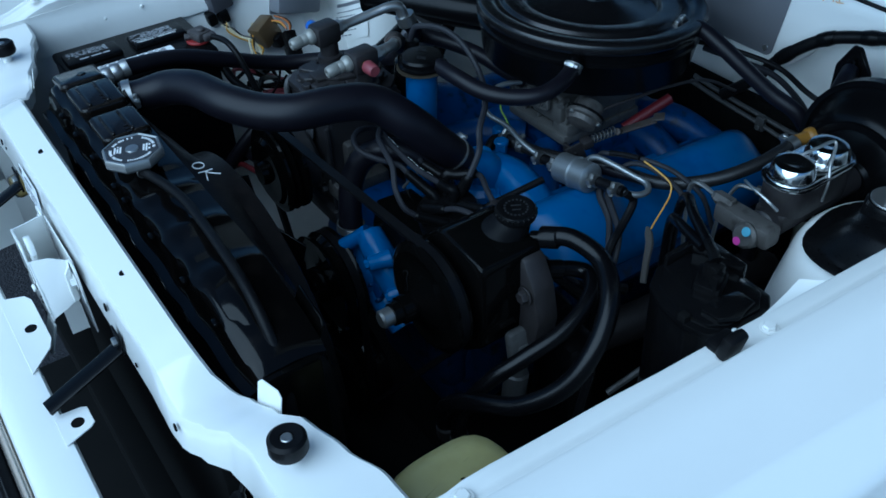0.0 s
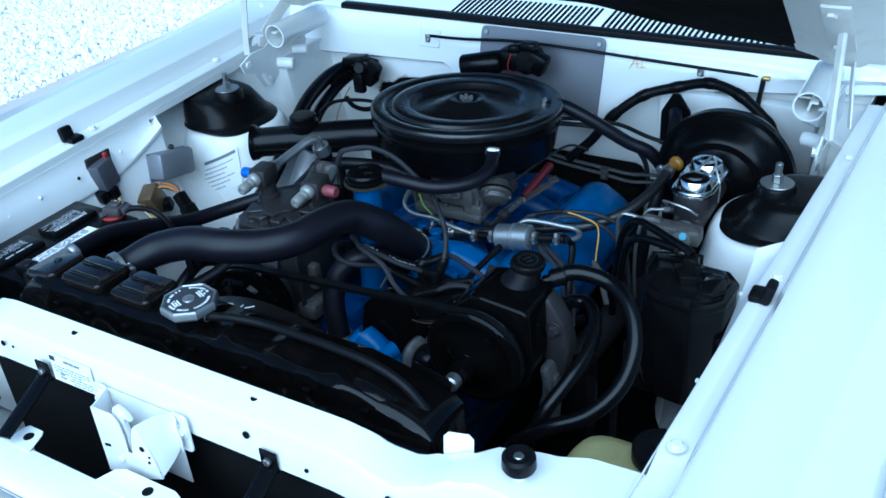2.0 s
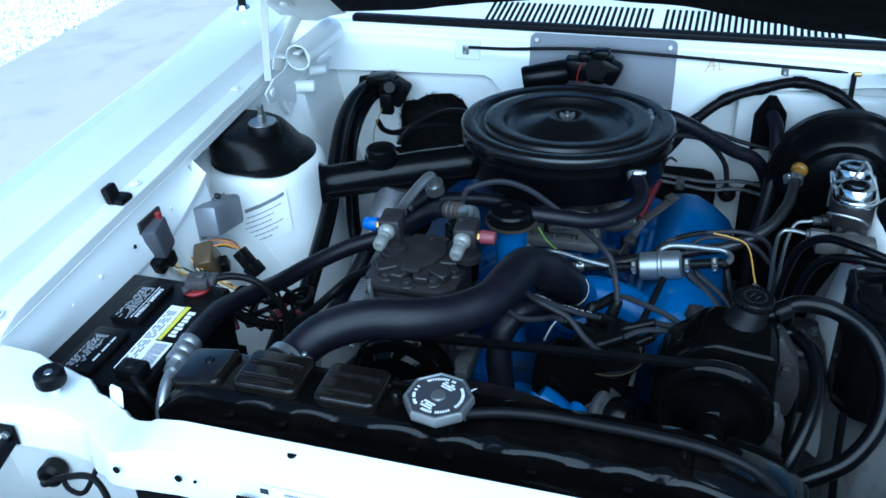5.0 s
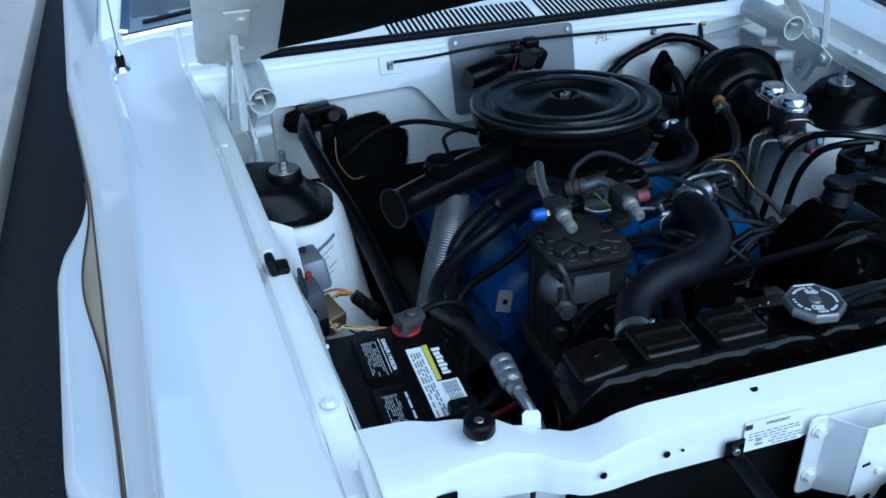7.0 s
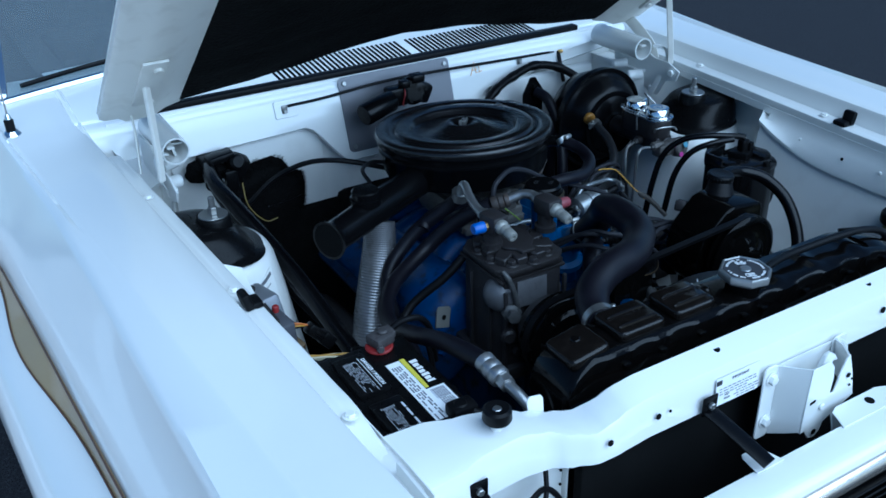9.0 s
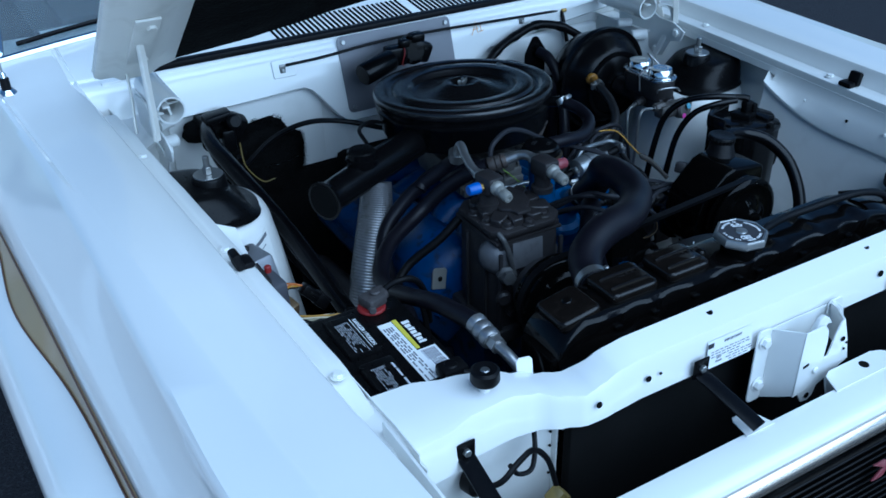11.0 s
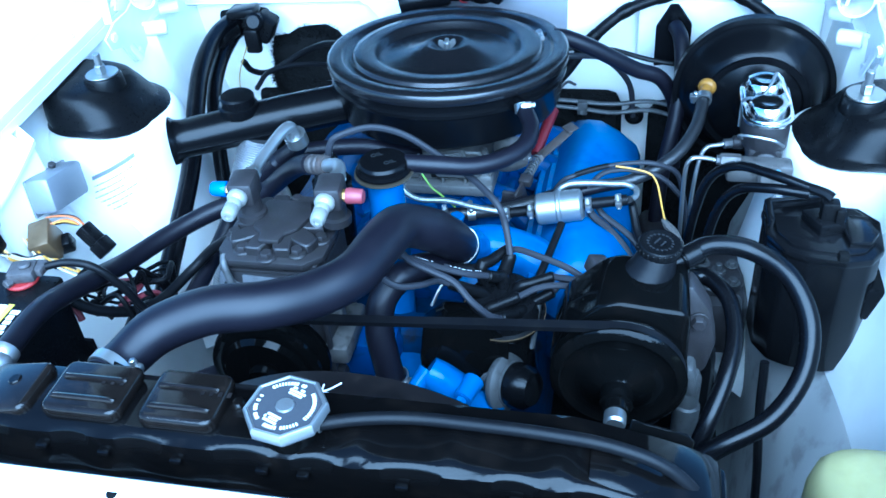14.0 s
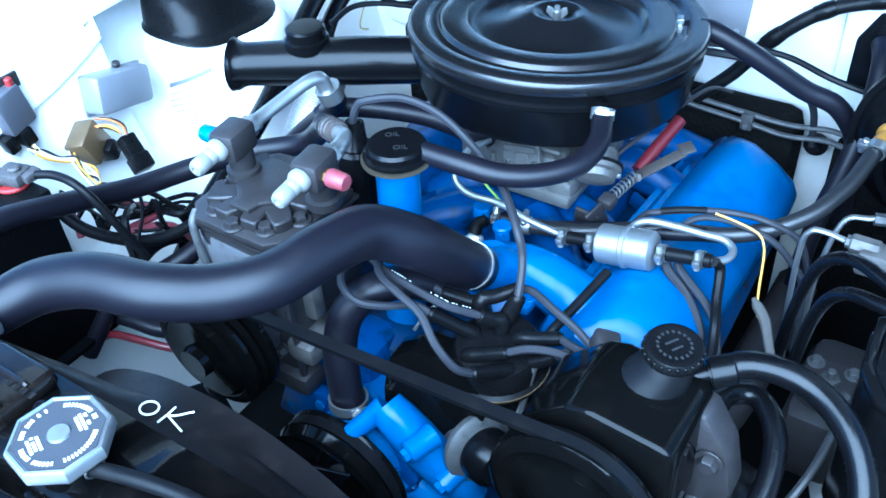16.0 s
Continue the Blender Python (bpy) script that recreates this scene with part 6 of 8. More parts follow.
def shroud():
    """A shallow frame behind the core that narrows to a round opening."""
    rows = []
    for k in range(65):
        a = 2 * math.pi * k / 64
        c, q = math.cos(a), math.sin(a)
        f = (abs(c) ** 6 + abs(q) ** 6) ** (-1 / 6)
        rim = (0.256 * c, 0.625 + 0.243 * q)
        rows.append([(0.35 * c * f, 0.110, 0.62 + 0.250 * q * f), (0.346 * c * f, 0.126, 0.62 + 0.252 * q * f), (0.31 * c * (0.6 * f + 0.4), 0.142, 0.622 + 0.250 * q * (0.5 * f + 0.5)), (rim[0] * 1.02, 0.152, rim[1]), (rim[0], 0.176, rim[1]), (rim[0] * 0.985, 0.178, rim[1] - 0.004 * q)])
    return loft(rows, 0.003)


sh = part("shroud", shroud(), STAMPED, fs, "dull black moulded shroud")
mo = Matrix.Translation((-0.019, 0.139, 0.8745)) @ pose(0, 0, 0, -4, 0, 8)
def pen(pts, w=0.0009):
    return tube([(x, y, 0.0008) for x, y in pts], w, 5, 4)
bm = join(pen([(-0.016 + 0.0085 * math.cos(a), 0.010 * math.sin(a) * 0.75) for a in [0.6 * k for k in range(12)]]), pen([(0.004, 0.010), (0.003, 0.0), (0.001, -0.010)]), pen([(0.022, 0.012), (0.010, 0.002), (0.003, 0.0)]), pen([(0.003, 0.000), (0.012, -0.004), (0.026, -0.010)]))
bmesh.ops.transform(bm, matrix=mo, verts=bm.verts)
part("handwriting", bm, PAINTPEN, fs, "white handwritten OK")

# ---- belt and power steering pump ----
PSC = Vector((0.279, 0.292, 0.770))
ps = thing("power_steering_pump", "black power steering pump with pulley and capped reservoir", "steering pump", (0.28, 0.38, 0.66))
part("reservoir", prism([(0.356, 0.842), (0.348, 0.850), (0.275, 0.858), (0.256, 0.852), (0.210, 0.808), (0.196, 0.768), (0.198, 0.722), (0.228, 0.686), (0.270, 0.672), (0.315, 0.680), (0.348, 0.71), (0.358, 0.75)], 0.095, Matrix.Translation((0, 0.425, 0)) @ pose(0, 0, 0, 90), 0.007, 3), GLOSSBLACK, ps, "gloss black stamped reservoir")
part("neck", tube([(0.305, 0.400, 0.838), (0.312, 0.405, 0.856), (0.317, 0.411, 0.874)], [0.034, 0.027, 0.022], 20), RUBBER, ps, "dull black filler neck")
pc = part("cap", lathe([(0, 0), (0.0245, 0), (0.026, 0.002), (0.026, 0.010), (0.024, 0.013), (0.020, 0.0135), (0.018, 0.0125), (0, 0.0125)], along((0.317, 0.412, 0.874), (0.08, -0.05, 1)), 30), PLASTIC, ps, "black ridged reservoir cap")
for k in range(24):
    a = math.pi * k / 12
    part("ridge", disc(Vector((0.317, 0.412, 0.877)) + Vector((0.0255 * math.cos(a), 0.0255 * math.sin(a), 0)), (0.08, -0.05, 1), 0.0018, 0.007, 0.0008, 8), PLASTIC, pc)
part("print", bars([(0.0145 * math.cos(a), 0.0145 * math.sin(a), 0.0022, 0.0030) for a in [math.pi * k / 9 for k in range(18)]] + [(0, 0.004, 0.013, 0.002), (0, -0.004, 0.011, 0.002)], along((0.318, 0.4115, 0.8866), (0.08, -0.05, 1))), INKDIM, pc)
pu = part("pulley", lathe([(0.010, -0.050), (0.015, -0.049), (0.016, -0.038), (0.019, -0.036), (0.019, -0.016), (0.026, -0.010), (0.034, -0.008), (0.040, -0.002), (0.060, 0.002), (0.068, -0.002), (0.074, 0.0), (0.079, 0.004), (0.079, 0.007), (0.069, 0.013), (0.079, 0.019), (0.079, 0.022), (0.074, 0.026), (0.02, 0.026), (0.01, 0.026)], along(PSC - Vector((0, 0.0, 0)), (0, 1, 0)), 48), GLOSSBLACK, ps, "gloss black dished pulley")
part("shaft", lathe([(0, -0.066), (0.010, -0.066), (0.0125, -0.063), (0.0125, -0.046), (0.0, -0.044)], along(PSC, (0, 1, 0)), 20), STEEL, ps, "bare steel shaft end")
part("bracket", prism([(0.346, 0.838), (0.360, 0.840), (0.384, 0.800), (0.394, 0.752), (0.386, 0.706), (0.372, 0.690), (0.352, 0.700), (0.350, 0.770)], 0.036, Matrix.Translation((0, 0.425, 0)) @ pose(0, 0, 0, 90), 0.007, 2), DULLCAST, ps, "weathered alloy pump bracket")
bolt((0.370, 0.387, 0.790), (0, -1, 0), 0.009, 0.010, ps, DULLCAST)
part("support_rod", join(box((0.366, 0.385, 0.705), (0.018, 0.045, 0.05), 0.008, pose(0, 0, 0, 0, -10, 0)), lathe([(0, 0), (0.016, 0), (0.017, 0.01), (0.017, 0.055), (0.014, 0.058), (0.014, 0.10), (0.010, 0.11), (0, 0.11)], along((0.366, 0.372, 0.600), (0.02, 0.1, 1)), 20)), WEATHERED, ps)
part("stud_plate", box((0.245, 0.437, 0.826), (0.026, 0.022, 0.022), 0.004, pose(0, 0, 0, 0, 20, 30)), DULLCAST, ps)
part("mount", join(box((0.36, 0.47, 0.60), (0.09, 0.06, 0.16), 0.02), box((0.30, 0.46, 0.69), (0.12, 0.05, 0.06), 0.012)), SATIN, ps)


def belt(centers, w, y, thick=0.006):
    """A belt about round pulleys, given in order as (x, z, r), clockwise seen from the front."""
    pts = []
    n = len(centers)
    for i in range(n):
        (x0, z0, r0), (x1, z1, r1), (x2, z2, r2) = centers[i - 1], centers[i], centers[(i + 1) % n]
        def tang(ax, az, ar, bx, bz, br):
            d = Vector((bx - ax, bz - az))
            L = d.length
            d /= L
            nrm = Vector((-d.y, d.x))
            c = (ar - br) / L
            return nrm * math.sqrt(max(0, 1 - c * c)) + d * c
        a = tang(x0, z0, r0, x1, z1, r1)
        b = tang(x1, z1, r1, x2, z2, r2)
        t0, t1 = math.atan2(a.y, a.x), math.atan2(b.y, b.x)
        while t1 > t0:
            t1 -= 2 * math.pi
        for k in range(13):
            t = t0 + (t1 - t0) * k / 12
            pts.append((x1, z1, r1, math.cos(t), math.sin(t)))
    rows = []
    for x, z, r, c, s_ in pts + pts[:1]:
        rows.append([(x + c * (r + q), y + dy, z + s_ * (r + q)) for q, dy in ((0.002, -w / 2), (0.002, w / 2), (-thick, w / 2 * 0.7), (-thick, -w / 2 * 0.7), (0.002, -w / 2))])
    return loft(rows)


bl = solo("drive_belt", belt([(-0.155, 0.742, 0.0735), (PSC.x, PSC.z, 0.0765), (EX, 0.40, 0.083)], 0.013, 0.304), RUBBER, "black rubber V-belt over three pulleys", "belt")
bl2 = solo("fan_belt", belt([(EX + 0.005, 0.608, 0.079), (EX + 0.001, 0.40, 0.083)], 0.012, 0.305), RUBBER, "black rubber fan belt low at the engine front", "belt")

# ---- air conditioning compressor ----
cp = thing("compressor", "grey cast two-cylinder air conditioning compressor", "compressor", (-0.165, 0.43, 0.60))
part("crankcase", join(box((-0.165, 0.435, 0.74), (0.128, 0.135, 0.20), 0.016), disc((-0.158, 0.315, 0.742), (0, 1, 0), 0.055, 0.04, 0.008), box((-0.165, 0.435, 0.645), (0.15, 0.16, 0.03), 0.008), disc((-0.236, 0.40, 0.795), (1, 0.2, 0), 0.020, 0.03, 0.010), disc((-0.230, 0.44, 0.78), (1, 0, 0), 0.016, 0.03, 0.006)), CRANKCASE, cp, "grey cast crankcase")
def scallop(r, cut):
    """An outline with a hollow for each of the ten head bolts."""
    out = []
    for k in range(80):
        a = 2 * math.pi * k / 80
        f = (abs(math.cos(a)) ** 4 + abs(math.sin(a)) ** 4) ** -0.25
        out.append(((r * f - cut * max(0.0, math.cos(10 * (a - radians(18)))) ** 2) * math.cos(a), (r * f - cut * max(0.0, math.cos(10 * (a - radians(18)))) ** 2) * math.sin(a)))
    return out


head = part("cylinder_head", join(prism([(-0.072, -0.050), (-0.050, -0.072), (0.050, -0.072), (0.072, -0.050), (0.072, 0.050), (0.050, 0.072), (-0.050, 0.072), (-0.072, 0.050)], 0.011, Matrix.Translation((-0.165, 0.435, 0.843)), 0.003), prism(scallop(0.060, 0.024), 0.014, Matrix.Translation((-0.165, 0.435, 0.853)), 0.0018, 1), prism([(-0.030, 0.040), (-0.040, 0.010), (-0.030, -0.022), (-0.016, -0.034), (-0.014, -0.050), (0.014, -0.050), (0.016, -0.034), (0.030, -0.022), (0.040, 0.010), (0.030, 0.040)], 0.007, Matrix.Translation((-0.165, 0.435, 0.866)), 0.0025), box((-0.165, 0.436, 0.838), (0.128, 0.128, 0.014), 0.001)), DULLCAST, cp, "grimy cast cylinder head")
for k in range(10):
    a = radians(18 + 36 * k)
    px, py = -0.165 + 0.062 * math.cos(a), 0.435 + 0.062 * math.sin(a)
    part("boss", disc((px, py, 0.8535), (0, 0, 1), 0.0130, 0.003, 0.001, 18), DULLCAST, head)
    bolt((px, py, 0.856), (0, 0, 1), 0.0082, 0.0075, head, DULLCAST)
for x, y, w in ((-0.231, 0.405, 0), (-0.231, 0.465, 0), (-0.10, 0.366, 1), (-0.226, 0.366, 1)):
    part("rib", box((x, y, 0.735), (0.008, 0.008, 0.16), 0.003), CRANKCASE, cp)
part("flange", box((-0.165, 0.437, 0.832), (0.136, 0.136, 0.006), 0.002), DULLCAST, cp)
part("oil_plug", lathe([(0, 0), (0.018, 0), (0.018, 0.010), (0.012, 0.014), (0.012, 0.026), (0, 0.028)], along((-0.215, 0.366, 0.775), (-0.35, -1, 0.1)), 6), WEATHERED, cp)
part("oil_plug", disc((-0.222, 0.366, 0.73), (-0.3, -1, 0), 0.014, 0.016, 0.004, 14), DULLCAST, cp)
bolt((-0.205, 0.366, 0.690), (0, -1, 0), 0.008, 0.010, cp, DULLCAST)
bolt((-0.125, 0.366, 0.690), (0, -1, 0), 0.008, 0.010, cp, DULLCAST)
part("name_plate", box((-0.172, 0.3635, 0.803), (0.062, 0.0025, 0.048), 0.0006, pose(0, 0, 0, -8, 3, 0)), PLATE, cp, "bare alloy name plate")
part("bulge", lathe([(0, -0.03), (0.030, -0.028), (0.033, -0.010), (0.030, 0.006), (0.018, 0.018), (0, 0.022)], along((-0.220, 0.386, 0.800), (-0.55, -1, 0.35)), 24), PLATE, cp, "pale cast bulge")
part("oil_pipe", tube([(-0.226, 0.376, 0.852), (-0.222, 0.364, 0.842), (-0.214, 0.358, 0.815), (-0.206, 0.357, 0.780), (-0.200, 0.358, 0.735)], [0.0045, 0.005, 0.005, 0.005, 0.0045], 10), WEATHERED, cp, "thin bent alloy pipe")
part("clutch", lathe([(0.0, -0.022), (0.018, -0.022), (0.020, -0.012), (0.052, -0.010), (0.058, -0.004), (0.066, -0.004), (0.073, 0.0), (0.074, 0.004), (0.066, 0.010), (0.074, 0.016), (0.066, 0.022), (0.074, 0.028), (0.074, 0.034), (0.02, 0.034), (0, 0.034)], along((-0.155, 0.286, 0.742), (0, 1, 0)), 44), GLOSSBLACK, cp, "black clutch pulley")
part("lug", join(box((-0.095, 0.41, 0.70), (0.04, 0.10, 0.03), 0.008), box((-0.10, 0.40, 0.755), (0.03, 0.02, 0.05), 0.006)), CAST, cp)


def service_valve(x, capside, capmat, name):
    sv = thing("service_valve", f"alloy {name} service valve with a plastic cap", "valve", (x, 0.435, 0.87), "service valves")
    part("stem", join(lathe([(0, 0), (0.020, 0), (0.020, 0.010), (0.015, 0.012), (0.015, 0.034), (0, 0.036)], Matrix.Translation((x, 0.440, 0.868)), 12)), DULLCAST, sv)
    part("body", box((x, 0.435, 0.917), (0.034, 0.044, 0.034), 0.006, pose(0, 0, 0, 0, 0, 6)), DULLCAST, sv)
    part("valve_stem", lathe([(0, 0), (0.0125, 0), (0.0130, 0.003), (0.0130, 0.007), (0.0110, 0.010), (0.0095, 0.012), (0.0098, 0.020), (0.0092, 0.021), (0.0098, 0.022), (0.0096, 0.036), (0.0078, 0.040), (0.004, 0.0405), (0.0035, 0.038), (0, 0.038)], along((x, 0.414, 0.918), (0, -1, -0.12)), 16), CREAMZINC, sv, "bright threaded valve cap")
    part("union", join(lathe([(0, 0), (0.013, 0), (0.013, 0.010), (0, 0.010)], along((x, 0.455, 0.918), (0, 1, 0.05)), 6), disc((x, 0.463, 0.918), (0, 1, 0.05), 0.010, 0.012, 0.002, 12)), STEEL, sv)
    part("port", lathe([(0, 0), (0.008, 0), (0.008, 0.008), (0, 0.008)], along((x + capside * 0.014, 0.432, 0.915), (capside, 0, 0)), 6), BRASS, sv)
    part("cap", lathe([(0, 0), (0.010, 0), (0.0105, 0.003), (0.0095, 0.020), (0.008, 0.022), (0, 0.022)], along((x + capside * 0.022, 0.432, 0.915), (capside, 0, 0)), 14), capmat, sv, "coloured plastic port cap")
    return sv


v1 = service_valve(-0.206, -1, CAPBLUE, "suction")
part("pipe", tube([(-0.206, 0.47, 0.919), (-0.205, 0.49, 0.921), (-0.198, 0.525, 0.928), (-0.190, 0.550, 0.934), (-0.186, 0.565, 0.930), (-0.186, 0.572, 0.910)], [0.008, 0.008, 0.008, 0.008, 0.009, 0.010], 12), ALLOY, v1, "bent alloy line")
part("nut", lathe([(0, 0), (0.016, 0), (0.016, 0.018), (0.013, 0.020), (0, 0.02)], along((-0.186, 0.574, 0.915), (0.1, 0.3, -1)), 12), STEEL, v1)
v2 = service_valve(-0.090, 1, CAPRED, "discharge")
part("pipe", tube([(-0.090, 0.468, 0.919), (-0.092, 0.484, 0.920), (-0.100, 0.498, 0.917), (-0.112, 0.506, 0.911), (-0.122, 0.512, 0.906)], [0.0085, 0.0085, 0.0085, 0.009, 0.0095], 14), ALLOY, v2, "bent alloy elbow")
part("ferrule", lathe([(0, 0), (0.0125, 0), (0.0140, 0.003), (0.0140, 0.008), (0.0118, 0.010), (0.0140, 0.012), (0.0140, 0.019), (0.0118, 0.021), (0.0140, 0.023), (0.0140, 0.031), (0.0125, 0.034), (0, 0.034)], along((-0.120, 0.511, 0.907), (-0.030, 0.016, -0.010)), 20), RUST, v2, "ribbed dull brass ferrule")

# refrigerant hoses
ah = thing("refrigerant_hose", "thick black refrigerant hose with crimped alloy end", "hose", (-0.4, 0.3, 0.84))
part("hose", tube([(-0.402, 0.158, 0.864), (-0.414, 0.253, 0.849), (-0.418, 0.347, 0.812), (-0.414, 0.431, 0.780), (-0.387, 0.502, 0.774), (-0.336, 0.557, 0.783), (-0.263, 0.592, 0.800), (-0.215, 0.580, 0.842), (-0.176, 0.548, 0.880), (-0.150, 0.527, 0.897)], 0.0142, 14), HOSE, ah)
part("ferrule", lathe([(0, 0), (0.014, 0), (0.016, 0.004), (0.016, 0.012), (0.014, 0.016), (0.016, 0.020), (0.016, 0.028), (0.014, 0.032), (0.016, 0.036), (0.016, 0.044), (0, 0.046)], along((-0.402, 0.122, 0.858), (-0.01, 1, 0.12)), 20), ALLOY, ah, "crimped alloy hose ferrule")
part("fitting", join(lathe([(0, 0), (0.013, 0), (0.013, 0.014), (0, 0.014)], along((-0.400, 0.108, 0.856), (-0.01, 1, 0.1)), 6), tube([(-0.400, 0.110, 0.856), (-0.396, 0.085, 0.850), (-0.390, 0.060, 0.832), (-0.385, 0.045, 0.79), (-0.38, 0.03, 0.72)], 0.0085, 10)), ALLOY, ah)
ah2 = thing("refrigerant_hose", "black refrigerant hose running behind the compressor", "hose", (-0.35, 0.75, 0.75))
part("hose", tube([(-0.186, 0.578, 0.900), (-0.200, 0.60, 0.875), (-0.260, 0.63, 0.82), (-0.32, 0.62, 0.76), (-0.345, 0.56, 0.71), (-0.36, 0.45, 0.68), (-0.40, 0.36, 0.66)], 0.0135, 12), HOSE, ah2)
ah3 = thing("charge_hose", "thin black hose crossing the blue valve cover", "hose", (-0.3, 0.5, 0.76))
part("hose", tube([(-0.220, 0.50, 0.83), (-0.265, 0.505, 0.79), (-0.325, 0.52, 0.745), (-0.36, 0.50, 0.715), (-0.39, 0.42, 0.71), (-0.43, 0.36, 0.75), (-0.47, 0.34, 0.80)], 0.008, 10), RUBBER, ah3)

ph = thing("vapour_hose", "black rubber hose running under the snorkel", "hose", (-0.2, 0.64, 0.84))
part("hose", tube([(-0.245, 0.615, 0.835), (-0.228, 0.626, 0.846), (-0.180, 0.655, 0.842), (-0.125, 0.680, 0.833), (-0.075, 0.700, 0.815), (-0.055, 0.725, 0.795)], 0.0125, 14), HOSE, ph)
# flexible warm air duct
dt = thing("warm_air_duct", "silver corrugated flexible duct below the snorkel", "duct", (-0.33, 0.66, 0.70))
part("duct", tube([(-0.298, 0.690, 0.835), (-0.310, 0.674, 0.79), (-0.330, 0.657, 0.73), (-0.352, 0.640, 0.66), (-0.368, 0.622, 0.59), (-0.378, 0.60, 0.54)], [0.030, 0.033, 0.035, 0.036, 0.036, 0.036], 24, 26, 0.0013), FOIL, dt)
part("seam", box((0, 0, 0), (0.008, 0.004, 0.20), 0.001, along((-0.318, 0.628, 0.70), (-0.22, -0.22, -1))), ALLOY, dt)
tb = part("lifting_tab", join(prism([(-0.014, -0.02), (0.014, -0.02), (0.014, 0.018), (0.010, 0.022), (-0.010, 0.022), (-0.014, 0.018)], 0.004, Matrix.Translation((-0.262, 0.520, 0.695)) @ pose(0, 0, 0, 80, 10, -10), 0.001, 1)), CREAMZINC, engine, "cream zinc lifting tab")
part("hole", disc((-0.262, 0.5155, 0.697), (0.17, -1, 0.17), 0.005, 0.0012, 0.0003, 14), UNDER, tb)

# ---- heater hoses ----
hv = thing("heater_valve", "black heater valve assembly on the firewall", "valve", (-0.49, 1.14, 0.83))
part("body", join(box((-0.480, 1.125, 0.838), (0.075, 0.05, 0.045), 0.010, pose(0, 0, 0, 0, 10, 5)), disc((-0.450, 1.09, 0.850), (0.2, -1, 0.4), 0.017, 0.03, 0.005), box((-0.438, 1.10, 0.835), (0.040, 0.04, 0.055), 0.008, pose(0, 0, 0, 10, 30, 0)), box((-0.475, 1.095, 0.868), (0.060, 0.04, 0.018), 0.006, pose(0, 0, 0, 0, -8, 0)), disc((-0.50, 1.09, 0.835), (-0.2, -1, 0), 0.018, 0.06, 0.004), box((-0.46, 1.08, 0.815), (0.03, 0.02, 0.05), 0.006)), PLASTIC, hv)
for x, z in ((-0.475, 0.862), (-0.452, 0.825)):
    part("screw", disc((x, 1.085, z), (0, -1, 0.3), 0.005, 0.006, 0.001, 8), STEEL, hv)
for pts, r in (([(-0.492, 1.125, 0.842), (-0.504, 1.080, 0.848), (-0.512, 1.020, 0.842), (-0.503, 0.926, 0.822), (-0.482, 0.833, 0.785), (-0.460, 0.738, 0.740), (-0.446, 0.637, 0.698), (-0.434, 0.535, 0.656), (-0.42, 0.44, 0.60)], 0.0165),
               ([(-0.490, 1.120, 0.826), (-0.500, 1.080, 0.822), (-0.502, 1.009, 0.802), (-0.487, 0.923, 0.773), (-0.465, 0.86, 0.72), (-0.44, 0.80, 0.66), (-0.40, 0.74, 0.60)], 0.0135)):
    hh = thing("heater_hose", "black rubber heater hose from the firewall", "hose", pts[0], "heater hoses")
    part("hose", tube(pts, r, 14), BLACKHOSE, hh)


def fuzzy(cx, cz, rx, rz, y):
    rows = []
    for k in range(25):
        a = 2 * math.pi * k / 24
        e = 1 + 0.30 * noise.noise((math.cos(a) * 1.9 + cx, math.sin(a) * 1.9, 3))
        rows.append([(cx + rx * e * math.cos(a) * f, y - 0.030 * (1 - f ** 3) - 0.004 * noise.noise((k * 0.7, f * 5, 1)), cz + rz * e * math.sin(a) * f) for f in (1.0, 0.97, 0.85, 0.6, 0.3, 0.02)])
    return loft(rows)


part("felt", fuzzy(-0.488, 0.832, 0.064, 0.030, 1.128), FELT, hv, "black felt round the heater hoses")
pad = thing("firewall_pad", "black fuzzy insulation pad over the heater opening", "insulation", (-0.375, 1.16, 0.75))
part("mat", fuzzy(-0.366, 0.706, 0.108, 0.106, 1.160), FELT, pad)
rnd = random.Random(12)
bm = bmesh.new()
for k in range(2600):
    a = rnd.uniform(0, 2 * math.pi)
    f = rnd.uniform(0.80, 1.0)
    e = f * (1 + 0.30 * noise.noise((math.cos(a) * 1.9 - 0.368, math.sin(a) * 1.9, 3)))
    p = Vector((-0.366 + 0.108 * e * math.cos(a), 1.158 - 0.030 * (1 - f ** 3), 0.706 + 0.106 * e * math.sin(a)))
    d = Vector((math.cos(a) + rnd.uniform(-0.9, 0.9), rnd.uniform(-0.6, -0.05), math.sin(a) + rnd.uniform(-0.9, 0.9))).normalized() * rnd.uniform(0.003, 0.013)
    w = d.orthogonal().normalized() * 0.0005
    u = d.cross(w).normalized() * 0.0005
    tip = bm.verts.new(p + d)
    q = [bm.verts.new(p + v) for v in (w, -w * 0.5 + u, -w * 0.5 - u)]
    for i in range(3):
        bm.faces.new((q[i], q[(i + 1) % 3], tip))
tagged(part("stray_fibre", bm, FELT, pad, "black stray felt fibres"), kind="stuff")
hb = thing("heater_wire", "thin black cable crossing to the heater opening", "cable", (-0.3, 1.05, 0.8))
part("cable", tube([(-0.13, 0.98, 0.80), (-0.22, 1.02, 0.825), (-0.29, 1.06, 0.822), (-0.36, 1.09, 0.79), (-0.43, 1.07, 0.755), (-0.455, 1.04, 0.77), (-0.46, 1.02, 0.80)], 0.006, 8), RUBBER, hb)
part("loop", tube([(-0.452, 1.03, 0.825), (-0.458, 0.99, 0.790), (-0.440, 0.945, 0.768), (-0.415, 0.935, 0.772)], 0.0014, 6), OLIVE, hb)

